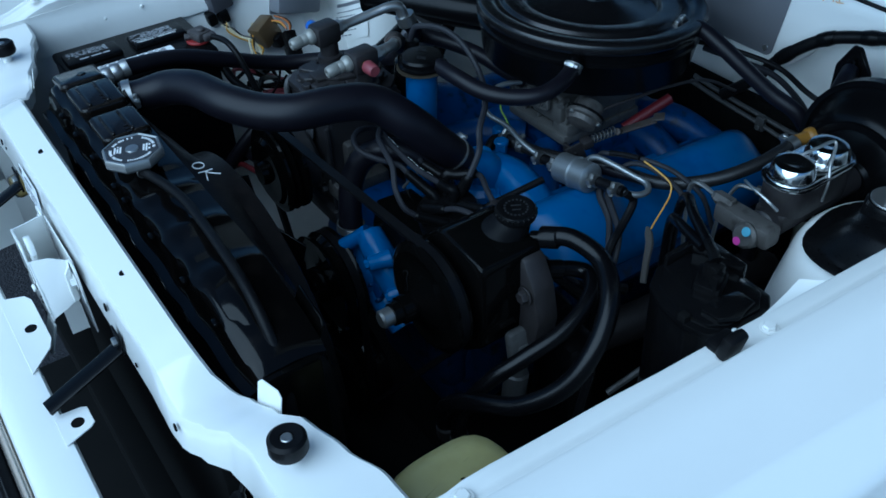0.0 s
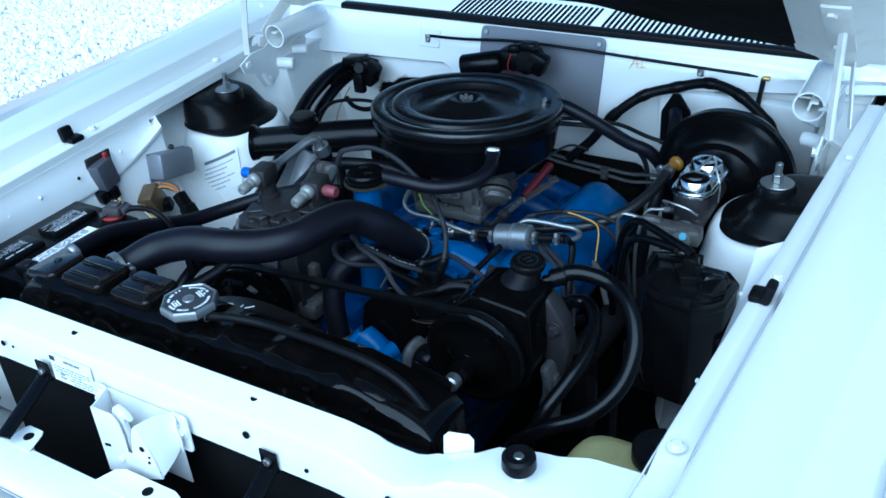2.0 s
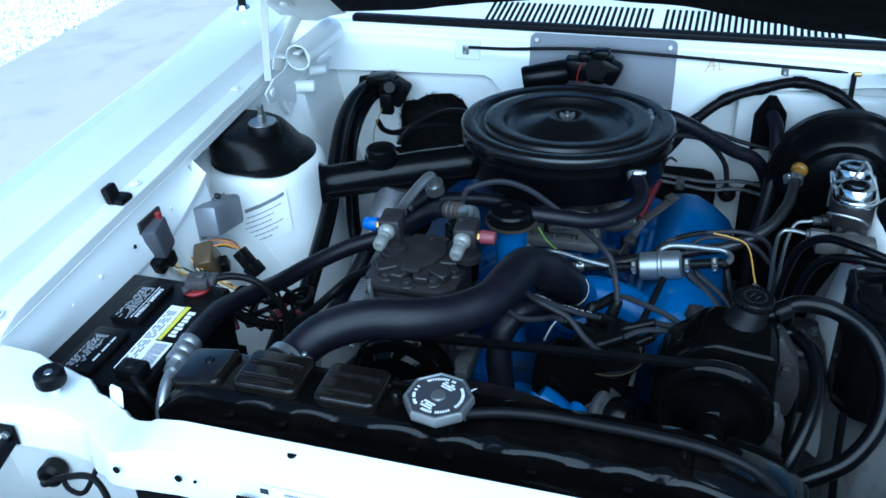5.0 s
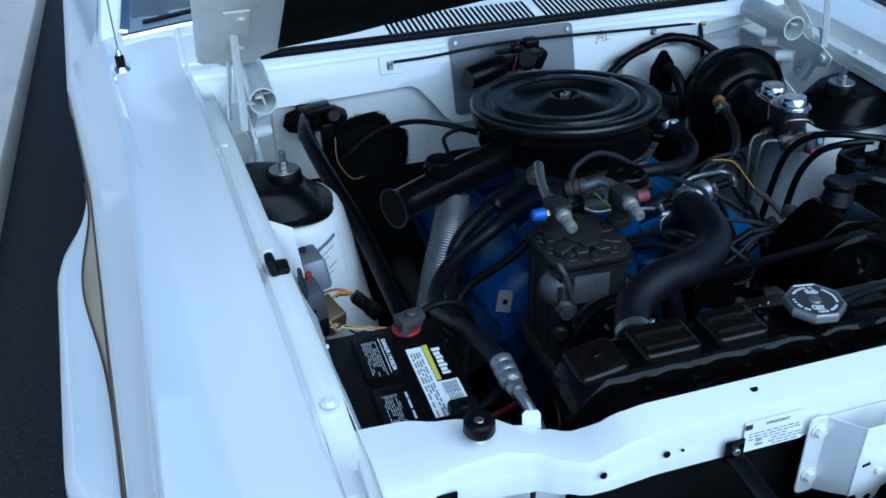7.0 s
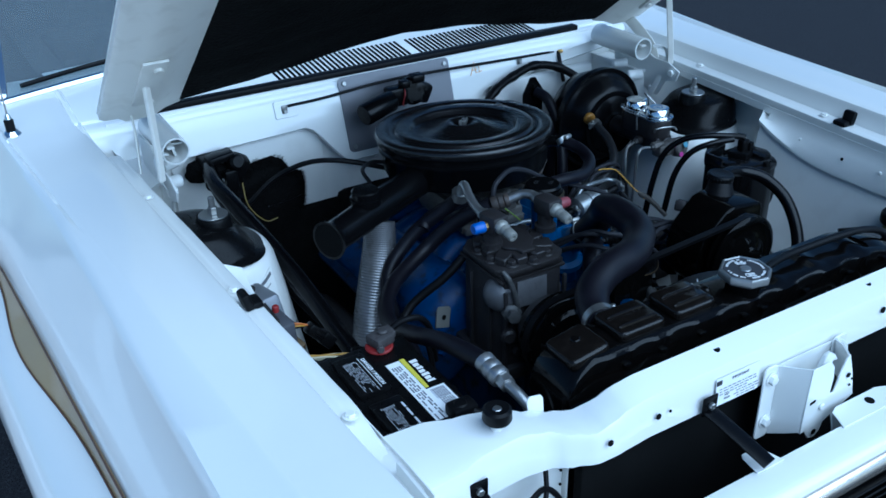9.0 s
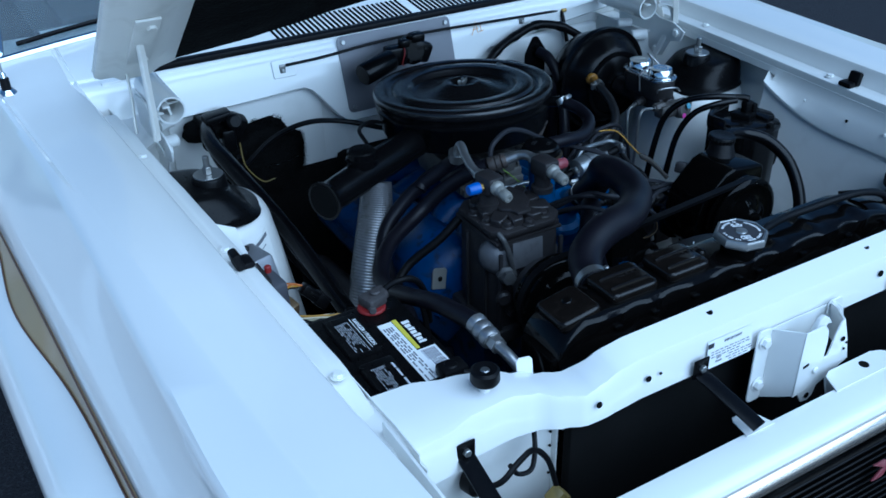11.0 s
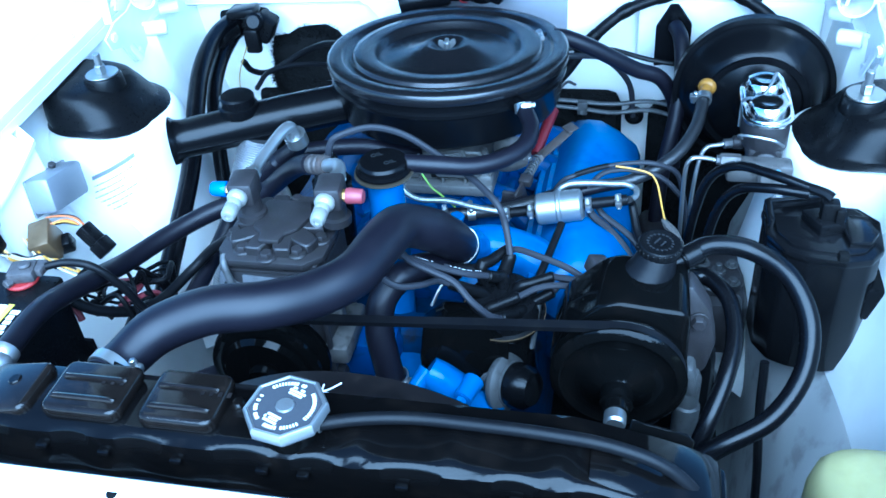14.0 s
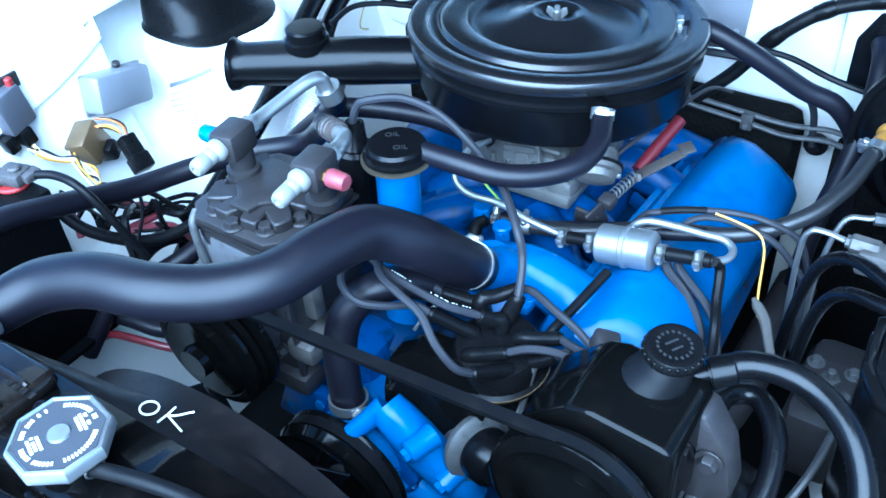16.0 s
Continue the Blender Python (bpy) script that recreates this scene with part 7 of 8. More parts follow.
# ---- wiper motor on the plate ----
wm = thing("wiper_motor", "black cylindrical wiper motor on the cowl plate", "wiper motor", (-0.06, 1.10, 0.92))
part("motor", lathe([(0, 0), (0.022, 0), (0.025, 0.004), (0.025, 0.085), (0.022, 0.09), (0, 0.09)], along((-0.148, 1.046, 0.908), (1, 0.27, 0.16)), 28), SATIN, wm)
part("gearbox", join(disc((-0.004, 1.064, 0.934), (0.1, 1, -0.2), 0.034, 0.040, 0.010, 20), box((-0.045, 1.082, 0.925), (0.05, 0.040, 0.045), 0.008), box((0.018, 1.08, 0.925), (0.050, 0.035, 0.048), 0.010, pose(0, 0, 0, 0, 25, 0)), box((0.005, 1.072, 0.962), (0.034, 0.03, 0.020), 0.006), box((-0.030, 1.068, 0.955), (0.022, 0.026, 0.018), 0.005)), SATIN, wm)
for a in range(0, 360, 60):
    part("screw", disc(Vector((-0.004, 1.0625, 0.934)) + Vector((0.027 * math.cos(radians(a)), 0, 0.027 * math.sin(radians(a)))), (0, -1, 0.2), 0.005, 0.004, 0.001, 8), SATIN, wm)
part("wires", tube([(-0.03, 1.068, 0.95), (-0.035, 1.055, 0.935), (-0.04, 1.058, 0.91), (-0.03, 1.07, 0.90)], 0.0014, 6), RED, wm)
wc = thing("release_cable", "thin black cable run along the cowl between clips", "cable", (0.1, 1.15, 0.93))
part("cable", tube([(-0.288, 1.146, 0.930), (-0.20, 1.140, 0.934), (-0.05, 1.128, 0.948), (0.10, 1.128, 0.946), (0.25, 1.136, 0.938), (0.36, 1.145, 0.931), (0.44, 1.152, 0.926), (0.487, 1.154, 0.921)], 0.0036, 8), RUBBER, wc)
part("end", tube([(0.476, 1.153, 0.922), (0.477, 1.146, 0.916), (0.476, 1.13, 0.88), (0.477, 1.12, 0.85)], 0.005, 8), RUBBER, wc)
for x in (-0.296, 0.352):
    part("clip", join(box((x, face_y(0.925) - 0.004, 0.922), (0.014, 0.006, 0.020), 0.002), disc((x, face_y(0.925) - 0.006, 0.918), (0, -1, 0.2), 0.0045, 0.005, 0.001, 8)), STEEL, wc)
part("tip", disc((0.476, 1.148, 0.924), (1, 0, 0), 0.005, 0.014, 0.001, 10), BRASS, wc)
part("embossed_pad", prism(rounded(0.055, 0.040, 0.004), 0.003, Matrix.Translation((-0.292, face_y(0.925) - 0.001, 0.922)) @ pose(0, 0, 0, 74), 0.001, 1), WHITE, cw)
# chalk marks
cm = Matrix.Translation((0.215, face_y(0.925) - 0.0035, 0.925)) @ pose(0, 0, 0, 74)
bm = join(pen([(-0.014, -0.016), (-0.006, 0.0), (0.000, 0.016)], 0.0008), pen([(0.000, 0.016), (0.002, 0.0), (0.004, -0.012)], 0.0008), pen([(-0.010, -0.004), (0.0, -0.003), (0.008, -0.002)], 0.0008), pen([(0.012, 0.010), (0.013, 0.0), (0.014, -0.010)], 0.0008), pen([(0.008, -0.010), (0.014, -0.010), (0.022, -0.008)], 0.0008))
bmesh.ops.transform(bm, matrix=cm, verts=bm.verts)
part("chalk_mark", bm, CHALK, cw, "orange chalk A1 mark")

# ---- brake booster and master cylinder ----
bo = thing("brake_booster", "round satin black vacuum brake booster", "brake booster", (0.464, 1.0, 0.70))
BC = Vector((0.464, 0.0, 0.802))
part("shell", lathe([(0, 0.890), (0.030, 0.890), (0.034, 0.896), (0.082, 0.905), (0.094, 0.915), (0.108, 0.938), (0.114, 0.948), (0.122, 0.953), (0.125, 0.960), (0.122, 0.967), (0.114, 0.970), (0.112, 1.00), (0.100, 1.03), (0.06, 1.06), (0, 1.07)], Matrix(((1, 0, 0, BC.x), (0, 0, 1, 0), (0, 1, 0, BC.z), (0, 0, 0, 1))), 64), SATIN, bo)
part("clamp_band", ring((BC.x, 0.950, BC.z), (0, 1, 0), 0.1285, 0.120, 0.016, 64), SATIN, bo)
part("front_ridge", ring((BC.x, 0.900, BC.z), (0, 1, 0), 0.084, 0.074, 0.006, 48), SATIN, bo)
part("mount_plate", prism([(-0.03, -0.06), (0.03, -0.05), (0.03, 0.02), (0.006, 0.055), (-0.008, 0.055), (-0.03, 0.015)], 0.008, Matrix.Translation((0.333, 1.065, 0.850)) @ pose(0, 0, 0, 90), 0.002, 1), SATIN, bo)
part("bolt", disc((0.333, 1.056, 0.882), (0, -1, 0), 0.007, 0.008, 0.001, 6), SATIN, bo)
cv = part("check_valve", lathe([(0, 0), (0.0145, 0), (0.0145, 0.004), (0.013, 0.008), (0.010, 0.010), (0.009, 0.030), (0, 0.031)], along((0.388, 0.903, 0.834), (-0.25, -1, 0.0)), 20), YELLOW, bo, "yellow vacuum check valve")
vh = thing("vacuum_hose", "black braided vacuum hose from the brake booster", "hose", (0.3, 0.75, 0.77))
part("hose", tube([(0.382, 0.878, 0.832), (0.378, 0.845, 0.824), (0.368, 0.800, 0.812), (0.337, 0.747, 0.794), (0.276, 0.713, 0.772), (0.191, 0.690, 0.765), (0.105, 0.657, 0.750), (0.030, 0.638, 0.748)], 0.0098, 12), BRAID, vh)
hose_clamp((0.382, 0.868, 0.831), (0.1, 1, 0.25), 0.0105, vh, (-1, 0, 0.2))
hose_clamp((0.045, 0.641, 0.748), (1, 0.25, 0), 0.0100, vh, (0, -0.3, 1))
ms = thing("master_cylinder", "cast iron brake master cylinder with a chrome lid", "master cylinder", (0.466, 0.80, 0.78))
part("body", join(prism(rounded(0.064, 0.135, 0.028), 0.045, Matrix.Translation((0.465, 0.787, 0.822)), 0.004), disc((0.465, 0.705, 0.808), (0, 1, 0), 0.022, 0.20, 0.005, 20), box((0.465, 0.785, 0.815), (0.05, 0.13, 0.03), 0.008), disc((0.440, 0.770, 0.812), (-1, 0, 0), 0.010, 0.018, 0.003, 12)), DULLCAST, ms, "rusty cast iron body")
ld = part("lid", join(prism(rounded(0.072, 0.146, 0.033), 0.006, Matrix.Translation((0.465, 0.787, 0.867)), 0.002), prism(rounded(0.062, 0.136, 0.029), 0.004, Matrix.Translation((0.465, 0.787, 0.872)), 0.002)), CHROME, ms, "bright stamped lid")
for y in (0.752, 0.822):
    part("dome", lathe([(0.0, 0.015), (0.010, 0.0155), (0.019, 0.017), (0.025, 0.0155), (0.028, 0.011), (0.030, 0.0), (0, 0)], Matrix.Translation((0.465, y, 0.8755)), 28), CHROME, ld)
part("bail", tube([(0.430, 0.778, 0.835), (0.431, 0.782, 0.870), (0.438, 0.775, 0.884), (0.455, 0.770, 0.888), (0.468, 0.788, 0.900), (0.478, 0.812, 0.905), (0.492, 0.790, 0.884), (0.500, 0.782, 0.866), (0.500, 0.778, 0.838)], 0.0022, 8), STEEL, ms, "bent wire bail")
part("bail_foot", tube([(0.430, 0.720, 0.848), (0.425, 0.712, 0.858), (0.445, 0.702, 0.862), (0.470, 0.700, 0.858), (0.486, 0.706, 0.846)], 0.0022, 8), STEEL, ms)
pv = thing("proportioning_valve", "brass and steel brake valve block with dots of paint", "brake valve", (0.46, 0.70, 0.77))
part("body", join(box((0.455, 0.690, 0.816), (0.09, 0.030, 0.030), 0.006), disc((0.470, 0.690, 0.808), (0, -1, 0.3), 0.018, 0.026, 0.004, 16), disc((0.40, 0.692, 0.828), (1, 0, 0), 0.010, 0.03, 0.002, 6)), CAST, pv)
part("blue_dot", disc((0.476, 0.664, 0.826), (0, -1, 0.5), 0.0065, 0.002, 0.0005, 16), surface("pale_cyan_paint", (0.13, 0.33, 0.45), 0.5, bump=0), pv, "pale blue paint dot")
part("pink_dot", disc((0.465, 0.664, 0.805), (0, -1, 0.3), 0.006, 0.002, 0.0005, 16), surface("magenta_paint", (0.55, 0.05, 0.35), 0.5, bump=0), pv, "magenta paint dot")
part("line", tube([(0.395, 0.692, 0.828), (0.375, 0.692, 0.831), (0.360, 0.690, 0.828), (0.354, 0.690, 0.80), (0.356, 0.70, 0.68), (0.36, 0.75, 0.55)], 0.0032, 8), STEEL, pv, "bent steel brake line")
part("line", tube([(0.432, 0.772, 0.812), (0.405, 0.762, 0.812), (0.380, 0.755, 0.80), (0.37, 0.74, 0.72), (0.372, 0.75, 0.58)], 0.0032, 8), STEEL, pv)
for p, d in (((0.396, 0.692, 0.828), (1, 0, 0)), ((0.410, 0.764, 0.812), (1, 0.3, 0))):
    part("fitting", lathe([(0, 0), (0.007, 0), (0.007, 0.016), (0, 0.016)], along(p, d), 6), WEATHERED, pv)

# rear hose from the air cleaner, harness, small lines
def run_line(nm, lb_, r, *pts):
    """A hose, wire or harness along its points."""
    hs = thing(nm, lb_, "hose" if "hose" in nm else "cable", pts[0], "engine wires" if nm == "engine_wire" else "")
    part("tube", tube(pts, r, 12 if r > 0.008 else 8), HOSE if "hose" in nm else (WIRE if nm == "engine_wire" else RUBBER), hs)
    if nm == "canister_hose":
        hose_clamp(pts[0], Vector(pts[1]) - Vector(pts[0]), r, hs, (0, 0, 1))
    if nm == "wiring_harness":
        for k in range(2, 8):
            d = Vector(pts[k + 1]) - Vector(pts[k - 1]) if k < 8 else Vector(pts[8]) - Vector(pts[7])
            part("tape_wrap", tube([Vector(pts[k]) - d * 0.10, pts[k], Vector(pts[k]) + d * 0.10], [r + 0.0008, r + 0.0022, r + 0.0008], 12), PLASTIC, hs, "shiny black tape wrap")


run_line("canister_hose", "black hose from air cleaner to the rear", 0.0130, (0.120, 0.900, 0.905), (0.150, 0.911, 0.912), (0.192, 0.920, 0.894), (0.234, 0.934, 0.866), (0.274, 0.952, 0.836), (0.317, 0.972, 0.809), (0.345, 0.995, 0.74), (0.35, 1.0, 0.62))
run_line("wiring_harness", "black taped wiring harness along the firewall", 0.0105, (0.10, 1.06, 0.72), (0.146, 1.075, 0.765), (0.191, 1.089, 0.825), (0.249, 1.106, 0.872), (0.314, 1.122, 0.893), (0.380, 1.122, 0.910), (0.446, 1.107, 0.898), (0.508, 1.086, 0.857), (0.54, 1.07, 0.81))
run_line("drain_hose", "black hose dropping behind the engine", 0.013, (0.335, 1.05, 0.87), (0.345, 1.02, 0.86), (0.35, 0.985, 0.82), (0.345, 0.95, 0.75), (0.33, 0.92, 0.66), (0.32, 0.90, 0.52))
run_line("engine_wire", "thin black wire into a firewall grommet", 0.0055, (0.10, 0.99, 0.835), (0.17, 1.00, 0.835), (0.22, 1.04, 0.81), (0.262, 1.085, 0.74), (0.272, 1.098, 0.665))
run_line("vacuum_line", "thin black vacuum line behind the air cleaner", 0.0045, (0.05, 0.97, 0.84), (0.13, 1.00, 0.845), (0.22, 1.03, 0.835), (0.30, 1.02, 0.82), (0.40, 1.03, 0.80))
run_line("engine_wire", "grey wire draped over the valve cover", 0.0040, (0.165, 0.69, 0.762), (0.178, 0.689, 0.782), (0.193, 0.691, 0.790), (0.240, 0.707, 0.799), (0.280, 0.719, 0.800), (0.312, 0.722, 0.798), (0.345, 0.735, 0.775), (0.36, 0.75, 0.72))
run_line("engine_wire", "grey wire draped over the valve cover", 0.0040, (0.215, 0.688, 0.772), (0.235, 0.700, 0.790), (0.262, 0.708, 0.794), (0.290, 0.710, 0.791), (0.320, 0.712, 0.782), (0.345, 0.718, 0.755), (0.362, 0.722, 0.72), (0.37, 0.72, 0.62))
run_line("engine_wire", "grey wire draped over the valve cover", 0.0058, (0.220, 0.660, 0.762), (0.227, 0.645, 0.752), (0.256, 0.638, 0.728), (0.283, 0.614, 0.705), (0.30, 0.58, 0.66))
run_line("engine_wire", "grey wire draped over the valve cover", 0.0050, (0.232, 0.662, 0.762), (0.241, 0.650, 0.752), (0.284, 0.633, 0.725), (0.304, 0.612, 0.702), (0.318, 0.58, 0.65))
yw = thing("signal_wire", "thin yellow signal wire with black sleeve and frayed tape", "cable", (0.3, 0.66, 0.77))
part("wire", tube([(0.255, 0.703, 0.803), (0.280, 0.706, 0.798), (0.305, 0.707, 0.790), (0.316, 0.698, 0.780), (0.322, 0.680, 0.767), (0.326, 0.664, 0.757), (0.331, 0.648, 0.747), (0.337, 0.635, 0.737)], 0.0014, 6), YELLOWWIRE, yw)
part("sleeve", tube([(0.196, 0.691, 0.793), (0.220, 0.698, 0.799), (0.244, 0.704, 0.803)], 0.0040, 8), RUBBER, yw, "black sleeve")
part("tip", tube([(0.326, 0.646, 0.752), (0.333, 0.643, 0.745), (0.345, 0.634, 0.737), (0.357, 0.618, 0.722), (0.372, 0.600, 0.700)], [0.002, 0.006, 0.0062, 0.0052, 0.005], 8), surface("frayed_tape", (0.05, 0.045, 0.04), 0.8), yw, "frayed grey tape")
gm = solo("grommet", lathe([(0.004, 0), (0.018, 0), (0.018, 0.006), (0.010, 0.010), (0.008, 0.018), (0.004, 0.018)], along((0.274, 1.122, 0.655), (0, -1, 0.1)), 20), RUBBER, "black rubber grommet in the firewall", "grommet")

hl = thing("vacuum_pipes", "pair of dull steel lines clipped behind the engine", "pipe", (0.2, 1.09, 0.70))
part("pipe", tube([(0.03, 1.060, 0.730), (0.09, 1.075, 0.712), (0.17, 1.085, 0.700), (0.235, 1.09, 0.694), (0.30, 1.09, 0.702), (0.36, 1.07, 0.70)], 0.0042, 8), WEATHERED, hl)
part("pipe", tube([(0.03, 1.052, 0.722), (0.09, 1.067, 0.703), (0.17, 1.077, 0.690), (0.235, 1.082, 0.680), (0.30, 1.082, 0.688), (0.36, 1.06, 0.685)], 0.0042, 8), WEATHERED, hl)
part("clip", box((0.178, 1.078, 0.690), (0.018, 0.010, 0.026), 0.002), WEATHERED, hl)
part("screw", disc((0.178, 1.072, 0.684), (0, -1, 0.2), 0.005, 0.003, 0.001, 8), WEATHERED, hl)

# ---- fuel filter and line ----
ff = thing("fuel_filter", "bright cylindrical inline fuel filter with clamped hoses", "fuel filter", (0.18, 0.64, 0.768))
FD = Vector((0.170, 0.010, 0.027)).normalized()
FC = Vector((0.178, 0.640, 0.768))
part("canister", lathe([(0, -0.036), (0.006, -0.036), (0.020, -0.034), (0.0235, -0.031), (0.0235, -0.004), (0.0255, -0.002), (0.0255, 0.002), (0.0235, 0.004), (0.0235, 0.031), (0.020, 0.034), (0.006, 0.036), (0, 0.036)], along(FC, FD), 32), DULLZINC, ff, "dull zinc filter canister")
part("label", ring(FC + FD * 0.010, FD, 0.0238, 0.0225, 0.015, 32), DULLZINC, ff)
part("left_hose", tube([FC - FD * 0.034, FC - FD * 0.055, FC - FD * 0.082], 0.0078, 12), RUBBER, ff)
part("right_hose", tube([FC + FD * 0.034, FC + FD * 0.060, FC + FD * 0.098], 0.0082, 12), RUBBER, ff)
for d in (-0.042, -0.078, 0.043, 0.086):
    hose_clamp(FC + FD * d, FD, 0.0084, ff, (0, -0.9, 0.35), 0.009)
part("fuel_line", tube([FC - FD * 0.072, (0.093, 0.636, 0.757), (0.055, 0.632, 0.765), (0.011, 0.637, 0.771), (-0.028, 0.632, 0.774), (-0.050, 0.637, 0.780), (-0.060, 0.648, 0.789), (-0.062, 0.68, 0.80), (-0.050, 0.715, 0.80)], 0.0045, 10), DULLZINC, ff, "bent steel fuel line")
part("return_line", tube([FC + FD * 0.092, (0.279, 0.655, 0.778), (0.287, 0.668, 0.776), (0.286, 0.684, 0.776), (0.272, 0.692, 0.779), (0.250, 0.687, 0.782), (0.219, 0.679, 0.787), (0.188, 0.673, 0.787), (0.172, 0.668, 0.776), (0.16, 0.67, 0.75)], 0.0048, 10), DULLZINC, ff)
part("drop_hose", tube([FC + FD * 0.10, (0.282, 0.660, 0.765), (0.291, 0.633, 0.74), (0.303, 0.60, 0.722), (0.312, 0.57, 0.66), (0.315, 0.56, 0.56)], 0.0062, 8), RUBBER, ff)
xh = thing("coolant_hose", "black rubber hose behind the fuel filter", "hose", (0.06, 0.65, 0.745))
part("hose", tube([(-0.004, 0.640, 0.742), (0.020, 0.643, 0.745), (0.062, 0.650, 0.745), (0.127, 0.677, 0.750), (0.19, 0.685, 0.762), (0.25, 0.70, 0.772)], 0.0085, 12), HOSE, xh)
hose_clamp((0.006, 0.641, 0.7435), (1, 0.2, 0.1), 0.0088, xh, (0, -0.7, 0.7), 0.007)
part("sender", join(lathe([(0, 0), (0.008, 0), (0.008, 0.02), (0.013, 0.024), (0.013, 0.034), (0.011, 0.037), (0, 0.037)], Matrix.Translation((-0.022, 0.648, 0.712)), 18)), BLUE, engine, "blue painted vacuum switch")
part("sender_hose", tube([(-0.010, 0.640, 0.738), (-0.021, 0.632, 0.728), (-0.018, 0.615, 0.71), (0.005, 0.585, 0.69), (0.03, 0.56, 0.67)], 0.0085, 10), RUBBER, engine)

# ---- vapour canister, steering hoses, washer bottle ----
vc = thing("vapor_canister", "black plastic vapor canister strapped to the inner fender", "canister", (0.515, 0.535, 0.63))
lob = [(0.452, 0.578), (0.456, 0.526), (0.474, 0.496), (0.500, 0.484), (0.545, 0.478), (0.574, 0.486), (0.590, 0.508), (0.594, 0.566), (0.572, 0.594), (0.480, 0.600)]
part("body", prism(lob, 0.190, Matrix.Translation((0, 0, 0.632)), 0.005), CANBLACK, vc, "smooth black moulded body")
part("rim", prism([(0.524 + (x - 0.524) * 1.025, 0.538 + (y - 0.538) * 1.025) for x, y in lob], 0.012, Matrix.Translation((0, 0, 0.812)), 0.003), CANBLACK, vc)
part("lid", prism([(0.524 + (x - 0.524) * 0.86, 0.538 + (y - 0.538) * 0.86) for x, y in lob], 0.006, Matrix.Translation((0, 0, 0.823)), 0.002), CANBLACK, vc)
part("rear_lip", prism([(0.452, 0.582), (0.456, 0.535), (0.462, 0.535), (0.462, 0.578), (0.530, 0.594), (0.530, 0.601), (0.480, 0.603)], 0.022, Matrix.Translation((0, 0, 0.818)), 0.002), CANBLACK, vc)
part("side_lid", prism([(0.548, 0.500), (0.574, 0.503), (0.586, 0.525), (0.578, 0.560), (0.552, 0.560), (0.544, 0.528)], 0.009, Matrix.Translation((0, 0, 0.828)), 0.003), CANBLACK, vc)
part("notch", box((0.540, 0.484, 0.826), (0.012, 0.012, 0.012), 0.002), UNDER, vc)
part("lid_block", join(prism([(0.495, 0.556), (0.516, 0.520), (0.548, 0.530), (0.53, 0.568)], 0.016, Matrix.Translation((0, 0, 0.828)), 0.003), box((0.526, 0.542, 0.852), (0.022, 0.018, 0.034), 0.004), box((0.538, 0.534, 0.848), (0.012, 0.012, 0.030), 0.003)), PLASTIC, vc)
part("bracket", box((0.588, 0.54, 0.74), (0.05, 0.09, 0.05), 0.006), SATIN, vc)
part("nozzle", tube([(0.526, 0.542, 0.872), (0.516, 0.548, 0.876), (0.49, 0.562, 0.878)], [0.008, 0.007, 0.006], 8), PLASTIC, vc)
for pts, r in (([(0.500, 0.556, 0.877), (0.455, 0.580, 0.880), (0.415, 0.615, 0.868), (0.385, 0.64, 0.83), (0.37, 0.65, 0.76), (0.36, 0.66, 0.64)], 0.0068), ([(0.500, 0.550, 0.872), (0.450, 0.565, 0.868), (0.415, 0.590, 0.845), (0.395, 0.61, 0.79), (0.385, 0.62, 0.70)], 0.0068)):
    h = thing("canister_line", "black rubber line from the vapor canister", "hose", pts[0], "canister lines")
    part("hose", tube(pts, r, 10), BLACKHOSE, h)
for pts, r in (([(0.345, 0.430, 0.848), (0.378, 0.452, 0.856), (0.427, 0.459, 0.847), (0.471, 0.432, 0.832), (0.495, 0.391, 0.797), (0.491, 0.350, 0.752), (0.457, 0.309, 0.715), (0.400, 0.280, 0.690), (0.350, 0.272, 0.640), (0.33, 0.285, 0.56)], 0.0125),
               ([(0.345, 0.440, 0.790), (0.360, 0.480, 0.780), (0.383, 0.487, 0.778), (0.409, 0.457, 0.770), (0.417, 0.409, 0.750), (0.406, 0.356, 0.726), (0.386, 0.310, 0.690), (0.366, 0.285, 0.63), (0.35, 0.29, 0.55)], 0.0110)):
    h = thing("steering_hose", "thick black power steering hose in a loop", "hose", pts[0], "steering hoses")
    part("hose", tube(pts, r, 14), BLACKHOSE, h)
    d = (Vector(pts[1]) - Vector(pts[0])).normalized()
    part("ferrule", lathe([(0, -0.012), (0.008, -0.012), (0.008, 0.0), (r + 0.002, 0.002), (r + 0.002, 0.022), (r, 0.024), (0, 0.024)], along(pts[0], d), 18), SATIN, h, "black crimped ferrule")
    e = (Vector(pts[-2]) - Vector(pts[-1])).normalized()
    part("ferrule", lathe([(0, -0.012), (0.008, -0.012), (0.008, 0.0), (r + 0.002, 0.002), (r + 0.002, 0.030), (r, 0.032), (0, 0.032)], along(pts[-1], e), 18), DULLCAST, h)
solo("chassis_hose", tube([(0.46, 0.42, 0.70), (0.462, 0.40, 0.62), (0.47, 0.38, 0.52), (0.475, 0.36, 0.40)], 0.006, 8), RUBBER, "thin black line down the inner fender", "hose")
sg_ = thing("steering_gear", "grimy cast steering gear low beside the engine", "steering gear", (0.42, 0.70, 0.45))
part("housing", join(box((0.425, 0.720, 0.545), (0.085, 0.16, 0.11), 0.022), disc((0.420, 0.700, 0.595), (0, 0, 1), 0.040, 0.02, 0.006, 28)), DULLCAST, sg_)
for k in range(4):
    a = radians(45 + 90 * k)
    bolt((0.420 + 0.031 * math.cos(a), 0.700 + 0.031 * math.sin(a), 0.616), (0, 0, 1), 0.0075, 0.008, sg_, WEATHERED)
